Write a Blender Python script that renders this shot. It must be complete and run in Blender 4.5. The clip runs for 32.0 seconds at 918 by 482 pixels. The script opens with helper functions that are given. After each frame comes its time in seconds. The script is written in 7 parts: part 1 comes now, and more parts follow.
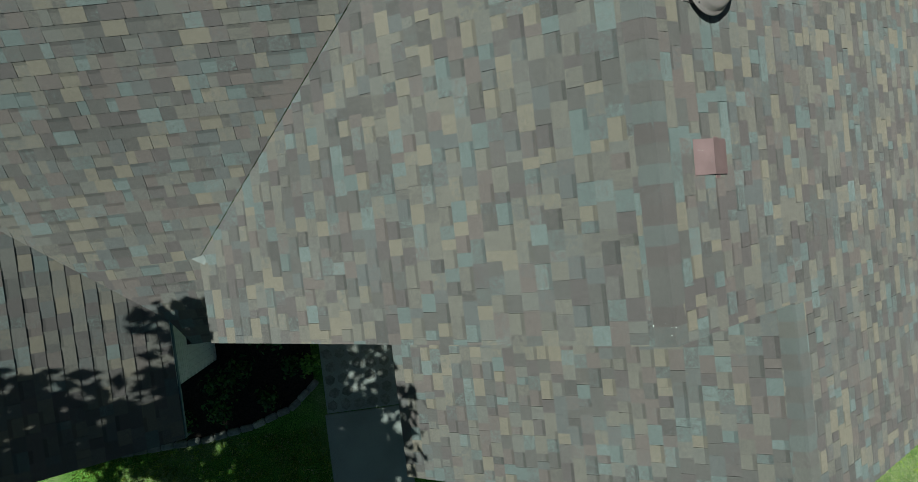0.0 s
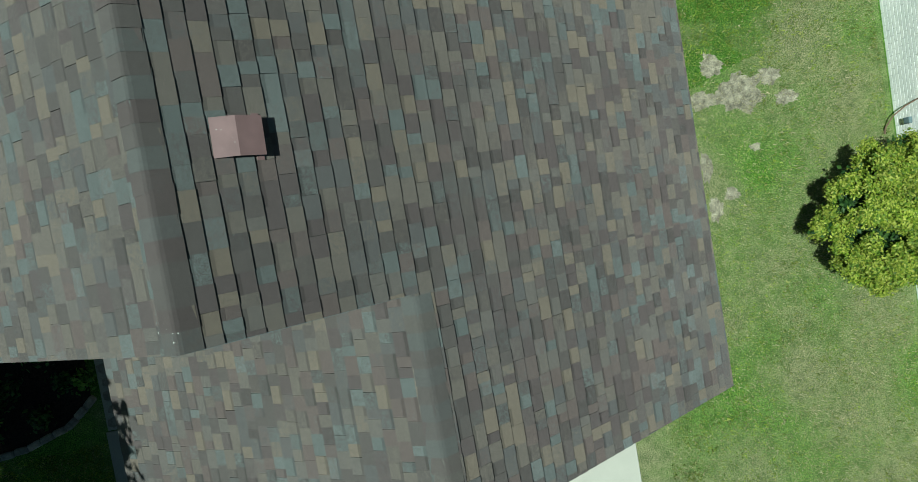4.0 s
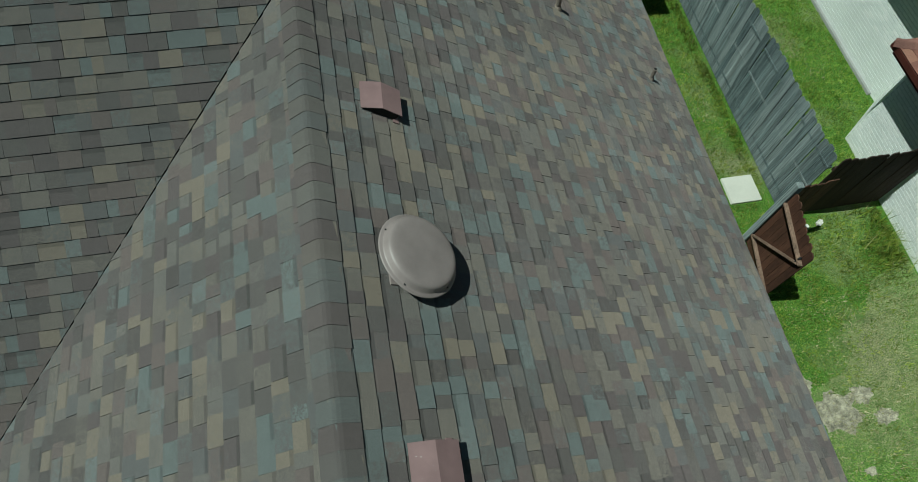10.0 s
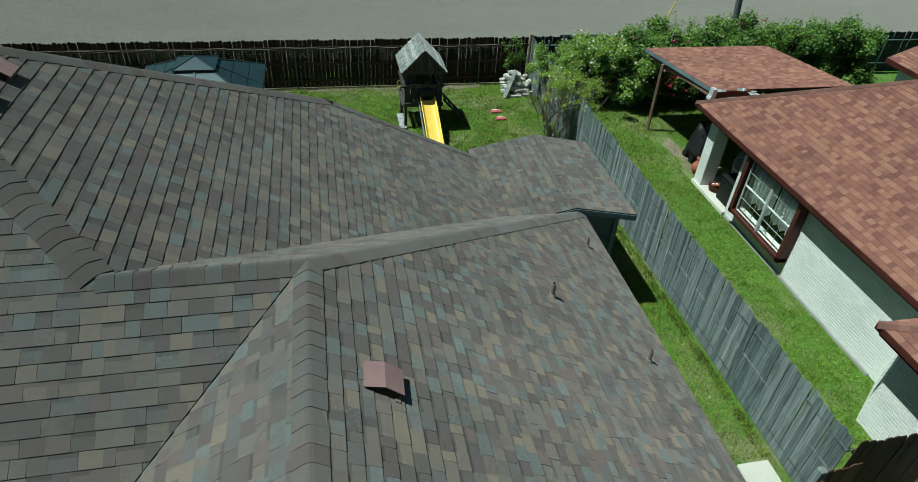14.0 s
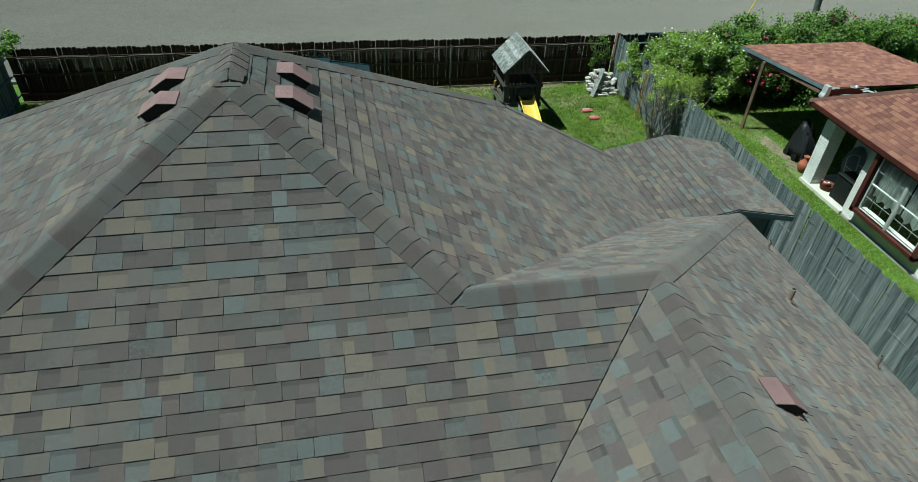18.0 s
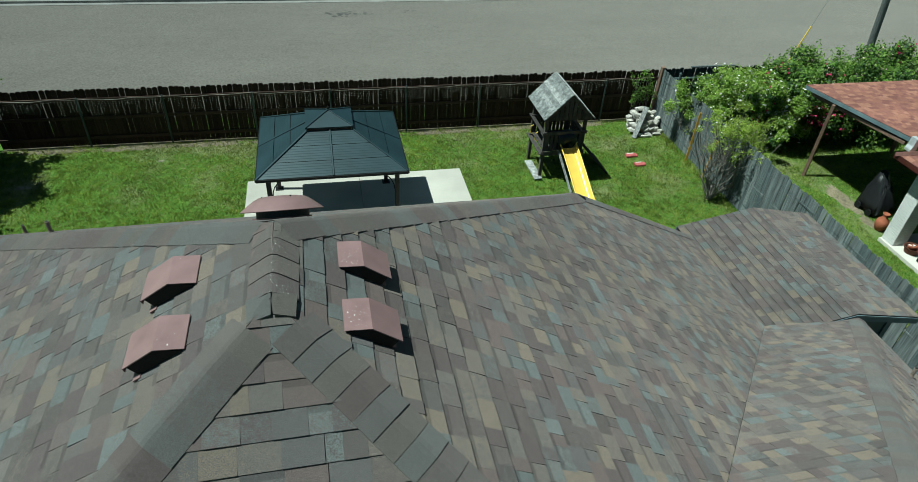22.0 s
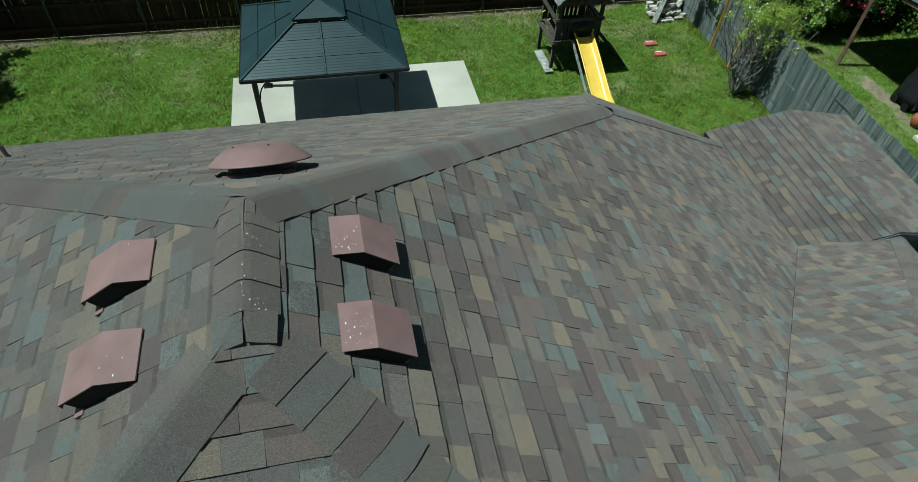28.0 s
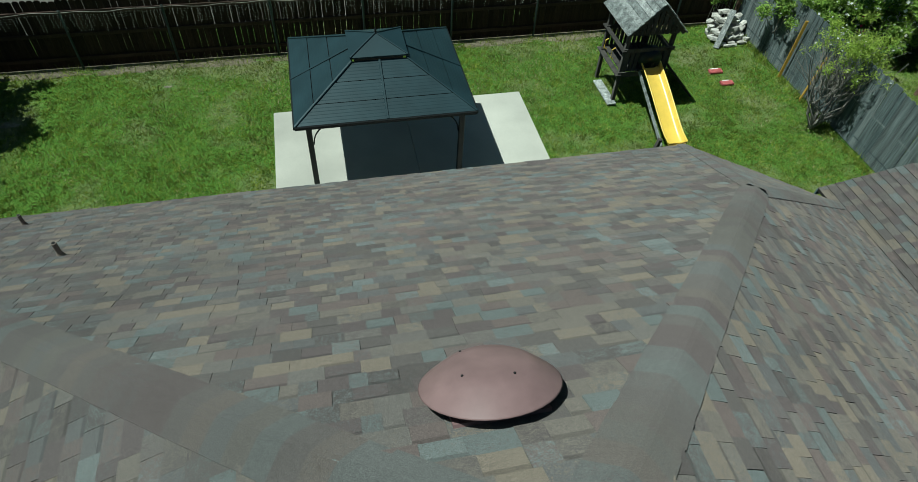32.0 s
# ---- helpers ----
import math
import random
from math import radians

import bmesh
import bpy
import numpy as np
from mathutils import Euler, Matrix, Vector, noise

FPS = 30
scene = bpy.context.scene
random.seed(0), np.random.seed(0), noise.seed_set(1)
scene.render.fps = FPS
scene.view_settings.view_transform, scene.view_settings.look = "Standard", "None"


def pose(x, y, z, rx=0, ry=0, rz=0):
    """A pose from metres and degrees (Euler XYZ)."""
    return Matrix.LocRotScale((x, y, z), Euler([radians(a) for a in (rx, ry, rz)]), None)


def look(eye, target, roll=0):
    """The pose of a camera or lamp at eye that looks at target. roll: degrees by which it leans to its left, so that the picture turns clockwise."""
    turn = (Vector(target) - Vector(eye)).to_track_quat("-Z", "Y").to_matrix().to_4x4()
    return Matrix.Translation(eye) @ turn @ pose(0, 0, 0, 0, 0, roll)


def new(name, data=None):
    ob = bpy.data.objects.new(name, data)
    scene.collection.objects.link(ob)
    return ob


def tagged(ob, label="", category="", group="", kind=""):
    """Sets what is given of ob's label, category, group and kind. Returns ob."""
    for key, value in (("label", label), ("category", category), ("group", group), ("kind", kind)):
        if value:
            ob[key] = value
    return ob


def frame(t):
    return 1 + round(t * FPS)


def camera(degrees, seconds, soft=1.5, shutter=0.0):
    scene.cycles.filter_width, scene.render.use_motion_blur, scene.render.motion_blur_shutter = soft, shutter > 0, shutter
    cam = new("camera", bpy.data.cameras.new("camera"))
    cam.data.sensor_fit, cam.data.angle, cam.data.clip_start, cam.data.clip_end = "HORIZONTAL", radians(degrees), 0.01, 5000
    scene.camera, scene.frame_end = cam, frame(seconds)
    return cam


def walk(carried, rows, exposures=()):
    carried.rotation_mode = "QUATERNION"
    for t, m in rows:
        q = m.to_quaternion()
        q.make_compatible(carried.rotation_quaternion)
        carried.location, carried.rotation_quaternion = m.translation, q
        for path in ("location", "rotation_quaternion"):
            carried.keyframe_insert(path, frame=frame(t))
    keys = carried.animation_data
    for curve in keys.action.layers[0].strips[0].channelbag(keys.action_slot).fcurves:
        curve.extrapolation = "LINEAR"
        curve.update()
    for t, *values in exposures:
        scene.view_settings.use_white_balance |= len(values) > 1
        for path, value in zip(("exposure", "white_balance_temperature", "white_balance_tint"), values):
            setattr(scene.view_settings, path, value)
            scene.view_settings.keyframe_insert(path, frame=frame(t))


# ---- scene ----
cam = camera(71.84, 32.0, 0.5)
PATH = [
    (0, -0.379, -0.189, 10.423, -2.118, -3.345, -6.721),
    (0.5, -0.409, -0.151, 10.168, -1.953, -3.460, -7.332),
    (1, -0.419, -0.116, 9.941, -1.837, -3.566, -8.367),
    (1.5, -0.400, -0.109, 9.902, -1.760, -3.513, -8.930),
    (2, -0.129, -0.137, 9.895, -1.838, -3.720, -9.376),
    (2.5, 0.485, -0.255, 9.915, -2.030, -3.612, -9.566),
    (3, 1.407, -0.435, 9.991, -2.184, -3.614, -9.591),
    (3.5, 2.354, -0.611, 10.053, -2.372, -3.409, -9.682),
    (4, 2.988, -0.714, 10.054, -2.365, -3.755, -9.765),
    (4.5, 3.242, -0.735, 10.057, -2.392, -3.789, -9.916),
    (6.5, 2.643, -0.760, 9.878, -2.090, -3.476, -10.047),
    (7, 2.374, -0.743, 9.826, -2.169, -3.336, -10.182),
    (7.5, 2.029, -0.623, 9.772, -2.236, -3.738, -10.006),
    (7.8, 1.909, -0.605, 9.710, -1.495, -3.687, -9.958),
    (8, 1.829, -0.593, 9.670, 5.676, -3.653, -9.926),
    (8.2, 1.785, -0.570, 9.672, 14.504, -3.660, -10.143),
    (8.3, 1.763, -0.559, 9.674, 17.779, -3.664, -10.251),
    (8.4, 1.741, -0.547, 9.675, 20.453, -3.668, -10.359),
    (8.5, 1.719, -0.536, 9.676, 20.557, -3.672, -10.468),
    (9, 1.650, -0.523, 9.674, 20.549, -3.632, -10.489),
    (9.25, 1.645, -0.505, 9.672, 20.527, -3.651, -10.519),
    (9.5, 1.639, -0.488, 9.669, 22.474, -3.669, -10.549),
    (10, 1.673, -0.469, 9.660, 26.728, -3.602, -10.629),
    (10.5, 1.719, -0.450, 9.634, 30.994, -3.567, -10.662),
    (11, 1.698, -0.433, 9.628, 35.155, -3.574, -10.707),
    (11.5, 1.701, -0.425, 9.647, 39.421, -3.526, -10.798),
    (12, 1.706, -0.471, 9.636, 43.520, -3.442, -10.899),
    (12.5, 1.696, -0.513, 9.648, 47.644, -3.371, -10.883),
    (13, 1.685, -0.491, 9.628, 51.968, -3.382, -10.995),
    (13.1, 1.687, -0.493, 9.628, 52.489, -3.374, -11.001),
    (13.5, 1.695, -0.501, 9.627, 52.492, -3.342, -11.024),
    (14, 1.635, -0.537, 9.613, 52.492, -3.267, -11.103),
    (14.5, 1.253, -0.527, 9.585, 52.551, -3.164, -11.187),
    (16.5, 0.176, -0.246, 9.517, 52.336, -2.973, -11.035),
    (17, -0.251, -0.079, 9.483, 52.333, -2.909, -11.139),
    (17.5, -0.863, 0.121, 9.453, 52.306, -2.860, -11.272),
    (18, -1.360, 0.271, 9.438, 52.282, -2.854, -11.375),
    (18.5, -1.624, 0.314, 9.439, 52.253, -2.862, -11.433),
    (19, -1.712, 0.413, 9.447, 52.246, -2.840, -11.462),
    (19.5, -1.684, 0.778, 9.475, 52.255, -2.827, -11.404),
    (20, -1.547, 1.494, 9.494, 52.329, -2.796, -11.411),
    (20.5, -1.413, 2.100, 9.492, 52.373, -2.784, -11.446),
    (21, -1.453, 2.664, 9.488, 52.431, -2.785, -11.518),
    (21.5, -1.583, 2.975, 9.483, 52.425, -2.914, -11.599),
    (22, -1.825, 3.200, 9.475, 52.411, -2.956, -11.704),
    (22.5, -2.178, 3.375, 9.439, 52.439, -2.929, -11.822),
    (23, -2.259, 3.444, 9.389, 52.457, -2.892, -11.889),
    (23.5, -2.201, 3.531, 9.335, 52.712, -2.879, -11.928),
    (23.7, -2.182, 3.545, 9.315, 54.316, -2.857, -11.959),
    (24, -2.152, 3.565, 9.285, 56.728, -2.823, -12.006),
    (24.3, -2.147, 3.551, 9.262, 56.534, -2.799, -12.027),
    (24.5, -2.144, 3.541, 9.247, 56.211, -2.784, -12.041),
    (24.6, -2.145, 3.531, 9.242, 53.723, -2.788, -12.028),
    (24.7, -2.145, 3.521, 9.236, 49.514, -2.793, -12.014),
    (24.8, -2.146, 3.510, 9.232, 46.307, -2.798, -12.000),
    (24.9, -2.147, 3.500, 9.227, 42.798, -2.802, -11.986),
    (25, -2.147, 3.490, 9.223, 42.130, -2.807, -11.974),
    (25.5, -2.123, 3.421, 9.221, 42.124, -2.829, -12.005),
    (27.5, -1.936, 3.839, 9.273, 41.967, -2.792, -11.892),
    (28, -1.736, 4.220, 9.266, 41.908, -2.670, -11.993),
    (28.5, -1.589, 4.453, 9.223, 42.000, -2.628, -12.061),
    (29, -1.644, 4.607, 9.183, 41.961, -2.581, -12.123),
    (29.5, -1.944, 4.747, 9.105, 42.013, -2.648, -12.187),
    (30, -2.395, 4.802, 9.061, 41.939, -2.666, -12.123),
    (30.5, -2.681, 4.824, 9.016, 41.918, -2.709, -12.099),
    (31, -2.823, 5.002, 9.012, 41.852, -2.681, -12.087),
    (31.5, -2.796, 5.513, 9.041, 41.792, -2.728, -12.065),
    (32, -2.740, 6.089, 9.084, 41.795, -2.722, -12.113),
]
walk(cam, [(t, pose(*p)) for t, *p in PATH], [(0, 0.15, 5780, -15), (3, 0.03, 5780, -15), (4, -0.07, 5780, -15), (6, -0.12, 5780, -15), (10, -0.27, 5780, -15), (14, 0.05, 5780, -12), (18, 0.18, 5780, -11), (24, 0.15, 5780, -11), (28, -0.08, 5780, -12), (32, -0.10, 5780, -12)])

# ---------------------------------------------------------------- light
SUN_WAY = Vector((0.404, -0.040, -0.914))
world = bpy.data.worlds.new("sky")
scene.world = world
world.use_nodes = True
wn = world.node_tree
sky = wn.nodes.new("ShaderNodeTexSky")
sky.sky_type = "NISHITA"
sky.sun_disc = False
sky.sun_elevation = radians(66)
sky.sun_rotation = radians(-84.4)
sky.dust_density = 1.0
tint = wn.nodes.new("ShaderNodeMix")
tint.data_type, tint.blend_type = "RGBA", "MULTIPLY"
tint.inputs[0].default_value = 1.0
tint.inputs[7].default_value = (0.84, 1.0, 0.90, 1)
wn.links.new(sky.outputs[0], tint.inputs[6])
wn.links.new(tint.outputs[2], wn.nodes["Background"].inputs[0])
wn.nodes["Background"].inputs[1].default_value = 0.031
sun = new("sun", bpy.data.lights.new("sun", "SUN"))
sun.data.energy = 5.0
sun.data.angle = radians(0.55)
sun.data.color = (1.0, 0.96, 0.90)
sun.matrix_world = look((0, 0, 30), Vector((0, 0, 30)) + SUN_WAY)


# ---------------------------------------------------------------- materials
def ramp_stops(node, stops, constant=False):
    cr = node.color_ramp
    if constant:
        cr.interpolation = "CONSTANT"
    while len(cr.elements) < len(stops):
        cr.elements.new(0.5)
    for e, (p, c) in zip(cr.elements, stops):
        e.position, e.color = p, (*c, 1)


def surface(name, stops, vary="island", rough=0.9, metal=0.0, grain=120.0, grain_amount=0.35, stain=1.2,
            stain_amount=0.25, bump=0.2, bump_scale=None, spec=0.3, constant=False, stretch=(1, 1, 1), fine=0.0, dither=0.0):
    """Colour picked per piece from stops, broken up by fine grain and broad stains, with a little relief."""
    m = bpy.data.materials.new(name)
    m.use_nodes = True
    t = m.node_tree
    b = t.nodes["Principled BSDF"]
    N, L = t.nodes.new, t.links.new
    b.inputs["Roughness"].default_value = rough
    b.inputs["Metallic"].default_value = metal
    b.inputs["Specular IOR Level"].default_value = spec
    b.inputs["Diffuse Roughness"].default_value = 1.0 if rough > 0.94 or dither > 0 else 0.9 if rough > 0.85 else 0.0
    co = N("ShaderNodeTexCoord")
    mp = N("ShaderNodeMapping")
    mp.inputs["Scale"].default_value = stretch
    geo = N("ShaderNodeNewGeometry")
    L(geo.outputs["Position"], mp.inputs["Vector"])
    ramp = N("ShaderNodeValToRGB")
    ramp_stops(ramp, stops, constant)
    if vary == "island":
        L(geo.outputs["Random Per Island"], ramp.inputs[0])
    elif vary == "object":
        oi = N("ShaderNodeObjectInfo")
        L(oi.outputs["Random"], ramp.inputs[0])
    else:
        n0 = N("ShaderNodeTexNoise")
        n0.inputs["Scale"].default_value = vary
        n0.inputs["Detail"].default_value = 4
        L(mp.outputs[0], n0.inputs["Vector"])
        mr0 = N("ShaderNodeMapRange")
        mr0.inputs[1].default_value, mr0.inputs[2].default_value = 0.3, 0.7
        L(n0.outputs[0], mr0.inputs[0])
        L(mr0.outputs[0], ramp.inputs[0])
    if dither > 0:
        # granules of the neighbouring shades strewn into each piece, in speckles and soft clouds
        pick = ramp.inputs[0].links[0].from_socket
        for scale, share in ((170.0, dither), (28.0, 0.3 * dither)):
            nd = N("ShaderNodeTexNoise")
            nd.inputs["Scale"].default_value, nd.inputs["Detail"].default_value = scale, 2
            L(geo.outputs["Position"], nd.inputs["Vector"])
            mad = N("ShaderNodeMath")
            mad.operation = "MULTIPLY_ADD"
            mad.inputs[1].default_value = share
            L(nd.outputs[0], mad.inputs[0])
            L(pick, mad.inputs[2])
            pick = mad.outputs[0]
        wrap = N("ShaderNodeMath")
        wrap.operation = "FRACT"
        L(pick, wrap.inputs[0])
        L(wrap.outputs[0], ramp.inputs[0])
    col = ramp.outputs[0]
    for scale, amount, detail in ((grain, grain_amount, 2), (stain, stain_amount, 5), (fine, 0.45, 1)):
        if amount <= 0 or scale <= 0:
            continue
        n = N("ShaderNodeTexNoise")
        n.inputs["Scale"].default_value = scale
        n.inputs["Detail"].default_value = detail
        L(mp.outputs[0], n.inputs["Vector"])
        mr = N("ShaderNodeMapRange")
        mr.inputs[1].default_value, mr.inputs[2].default_value = 0.28, 0.72
        mr.inputs[3].default_value, mr.inputs[4].default_value = 1 - amount, 1 + amount
        L(n.outputs[0], mr.inputs[0])
        mix = N("ShaderNodeMix")
        mix.data_type, mix.blend_type = "RGBA", "MULTIPLY"
        mix.inputs[0].default_value = 1
        L(col, mix.inputs[6])
        L(mr.outputs[0], mix.inputs[7])
        col = mix.outputs[2]
    L(col, b.inputs["Base Color"])
    if bump > 0:
        n = N("ShaderNodeTexNoise")
        n.inputs["Scale"].default_value = bump_scale or grain
        n.inputs["Detail"].default_value = 3
        L(mp.outputs[0], n.inputs["Vector"])
        bp = N("ShaderNodeBump")
        bp.inputs["Strength"].default_value = bump
        bp.inputs["Distance"].default_value = 0.01
        L(n.outputs[0], bp.inputs["Height"])
        L(bp.outputs[0], b.inputs["Normal"])
    return m


def even(c, d=0.12):
    return [(0.0, tuple(v * (1 - d) for v in c)), (1.0, tuple(min(1, v * (1 + d)) for v in c))]


SHINGLE = [(0.00, (0.145, 0.125, 0.110)), (0.13, (0.100, 0.087, 0.083)), (0.26, (0.122, 0.133, 0.131)), (0.34, (0.100, 0.081, 0.080)), (0.48, (0.136, 0.122, 0.113)),
           (0.58, (0.175, 0.144, 0.116)), (0.68, (0.108, 0.103, 0.103)), (0.77, (0.128, 0.100, 0.094)), (0.89, (0.144, 0.158, 0.155)), (0.94, (0.081, 0.069, 0.067))]
M_SHINGLE = surface("asphalt_shingle", SHINGLE, "island", 0.82, 0, 200, 0.40, 0.7, 0.12, 0.35, 300, 0.5, True, fine=450, dither=0.17)
M_SHINGLE_ONE = surface("asphalt_shingle_single", SHINGLE, "object", 0.82, 0, 200, 0.40, 0.7, 0.12, 0.35, 300, 0.5, True, fine=450, dither=0.17)
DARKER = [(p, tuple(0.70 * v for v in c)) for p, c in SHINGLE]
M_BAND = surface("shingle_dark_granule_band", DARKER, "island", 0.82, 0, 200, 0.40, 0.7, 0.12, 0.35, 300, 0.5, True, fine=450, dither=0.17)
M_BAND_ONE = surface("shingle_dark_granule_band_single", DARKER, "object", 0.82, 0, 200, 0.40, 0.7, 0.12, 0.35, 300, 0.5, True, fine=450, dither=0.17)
M_CAP = surface("ridge_cap_shingle", [(0.0, (0.116, 0.103, 0.099)), (0.22, (0.122, 0.122, 0.119)), (0.38, (0.110, 0.091, 0.089)), (0.60, (0.125, 0.113, 0.105)), (0.80, (0.117, 0.113, 0.111)), (0.92, (0.130, 0.111, 0.102))], "object", 0.95, 0,
                200, 0.40, 0.8, 0.13, 0.35, 300, 0.25, True, fine=450, dither=0.17)
RED = [(0.0, (0.232, 0.108, 0.086)), (0.3, (0.300, 0.147, 0.106)), (0.52, (0.190, 0.085, 0.072)), (0.72, (0.256, 0.118, 0.090)), (0.90, (0.330, 0.168, 0.122))]
M_EDGE = surface("raw_asphalt_shingle_edge", even((0.034, 0.031, 0.029), 0.3), 20.0, 0.9, grain=200, grain_amount=0.4, bump=0)
M_RED = surface("red_asphalt_shingle", RED, "island", 0.95, 0, 160, 0.3, 0.8, 0.15, 0.4, 200, 0.25, True)
M_DECK = surface("roof_underlay", even((0.03, 0.029, 0.028)), 3.0, 0.95, bump=0)
M_FASCIA = surface("grey_blue_fascia_paint", even((0.15, 0.205, 0.225)), 4.0, 0.6, grain=60, grain_amount=0.12)
M_WALL = surface("house_wall_paint", even((0.42, 0.40, 0.36)), 2.0, 0.8, grain=50, grain_amount=0.12)
M_SHEDWALL = surface("slate_green_siding", even((0.115, 0.150, 0.155)), 3.0, 0.75, grain=50, grain_amount=0.15)
M_VENT = surface("mauve_painted_metal", even((0.225, 0.142, 0.142), 0.06), 5.0, 0.5, 0.0, 300, 0.06, 6, 0.14, 0.05, 30, 0.3)
M_DOME = surface("faded_taupe_plastic", even((0.245, 0.200, 0.192), 0.05), 4.0, 0.5, 0.0, 300, 0.05, 7, 0.10, 0.05, 30, 0.45)
# Near-black colour in place of the shade inside openings.
M_DARK = surface("black_opening_fill", even((0.012, 0.012, 0.012)), 5.0, 0.8, bump=0)
M_METAL = surface("galvanised_metal", even((0.42, 0.44, 0.46)), 8.0, 0.45, 0.7, 200, 0.1, 4, 0.2, 0.05)
M_FLASH = surface("dull_flashing", even((0.20, 0.20, 0.195)), 8.0, 0.6, 0.3, 200, 0.1, 4, 0.2, 0.05)
M_WHITE = surface("white_droppings", even((0.75, 0.75, 0.72)), 8.0, 0.8, bump=0)
M_PIPE = surface("weathered_tan_pipe", even((0.25, 0.205, 0.175)), 9.0, 0.7, grain=80)
M_FENCE_DARK = surface("dark_stained_picket", [(0, (0.022, 0.013, 0.010)), (0.5, (0.032, 0.019, 0.014)), (1, (0.044, 0.026, 0.019))], "object", 0.85, 0, 14, 0.35, 2, 0.3, 0.3, 40, 0.3, False, (6, 6, 0.7))
M_FENCE_GREY = surface("weathered_grey_picket", [(0, (0.078, 0.100, 0.102)), (0.5, (0.124, 0.147, 0.147)), (1, (0.180, 0.202, 0.199))], "object", 0.95, 0, 16, 0.65, 1.5, 0.45, 0.5, 50, 0.2, False, (6, 6, 0.12))
M_FENCE_RAIL = surface("brown_fence_rail", even((0.055, 0.034, 0.026), 0.2), 3.0, 0.85, grain=30, stretch=(1, 5, 5))
M_GATE = surface("red_brown_gate_board", [(0, (0.060, 0.026, 0.017)), (1, (0.100, 0.045, 0.028))], "object", 0.8, 0, 14, 0.35, 2, 0.3, 0.3, 40, 0.3, False, (6, 6, 0.8))
M_GATEBAR = surface("pale_gate_brace", even((0.20, 0.13, 0.095), 0.2), 4.0, 0.85, grain=30)
M_POST = surface("dark_green_steel_post", even((0.045, 0.06, 0.06)), 6.0, 0.5, 0.3, bump=0)
M_POST_GREY = surface("grey_green_steel_pipe", even((0.15, 0.20, 0.205)), 6.0, 0.5, 0.3, bump=0)
M_CONCRETE = surface("pale_concrete", even((0.55, 0.535, 0.48), 0.07), 0.9, 0.9, 0, 70, 0.08, 0.8, 0.10, 0.15, 90, 0.2)
M_CONCRETE2 = surface("grey_concrete", even((0.30, 0.30, 0.285), 0.1), 1.2, 0.9, 0, 60, 0.14, 1.1, 0.2, 0.2, 90, 0.2)
M_ROAD = surface("worn_asphalt", even((0.192, 0.181, 0.160), 0.04), 2.5, 0.95, 0, 45, 0.36, 0.35, 0.07, 0.4, 50, 0.2, False, (0.35, 1, 1))
M_PATCH = surface("dark_asphalt_patch", even((0.120, 0.116, 0.111), 0.15), 2.0, 0.95, grain=45, grain_amount=0.4)
M_GAZEBO = surface("charcoal_painted_steel", even((0.022, 0.045, 0.054), 0.07), 2.0, 0.40, 0.25, 200, 0.05, 2, 0.12, 0.03, 30, 0.5)
M_BLACK = surface("black_metal", even((0.014, 0.016, 0.017)), 3.0, 0.5, 0.2, bump=0)
M_PLAYWOOD = surface("dark_weathered_timber", [(0, (0.048, 0.044, 0.041)), (1, (0.100, 0.092, 0.084))], "object", 0.9, 0, 25, 0.35, 3, 0.3, 0.4, 50, 0.2, False, (4, 4, 1))
M_PLAYROOF = surface("silvered_roof_plank", [(0, (0.20, 0.215, 0.21)), (1, (0.38, 0.39, 0.38))], "object", 0.9, 0, 45, 0.6, 9, 0.5, 0.4, 80, 0.2)
M_YELLOW = surface("yellow_slide_plastic", even((0.80, 0.56, 0.10), 0.04), 3.0, 0.32, 0, 100, 0.03, 3, 0.08, 0, None, 0.5)
M_YPAINT = surface("yellow_ochre_stake", even((0.55, 0.33, 0.06), 0.1), 5.0, 0.7)
M_NAVY = surface("dark_slide_plastic", even((0.012, 0.02, 0.03)), 3.0, 0.4, bump=0)
M_ROCK = surface("pale_limestone", [(0, (0.42, 0.40, 0.36)), (1, (0.60, 0.58, 0.54))], "object", 0.95, 0, 25, 0.3, 4, 0.3, 0.6, 30)
M_REDBAG = surface("red_and_white_edging_block", even((0.42, 0.10, 0.10), 0.2), 9.0, 0.8, stain=14, stain_amount=0.5)
M_BARK = surface("grey_bark", even((0.23, 0.21, 0.19), 0.25), 9.0, 0.95, grain=40, bump=0.6)
M_LEAF = surface("bright_shrub_leaf", [(0, (0.085, 0.165, 0.026)), (0.4, (0.150, 0.280, 0.042)), (0.8, (0.220, 0.350, 0.062)), (1, (0.32, 0.42, 0.10))], "island", 0.55, 0, 30, 0.2, 2, 0.25, 0, None, 0.4)
M_LEAF_AIRY = surface("airy_shrub_leaf", [(0, (0.20, 0.30, 0.040)), (0.5, (0.34, 0.46, 0.07)), (1, (0.50, 0.58, 0.13))], "island", 0.6, 0, 30, 0.2, 2, 0.2, 0, None, 0.4)
M_LEAF_OLEANDER = surface("oleander_leaf", [(0, (0.100, 0.180, 0.026)), (0.4, (0.205, 0.335, 0.046)), (0.8, (0.315, 0.455, 0.075)), (1, (0.42, 0.52, 0.13))], "island", 0.55, 0, 30, 0.2, 2, 0.25, 0, None, 0.4)
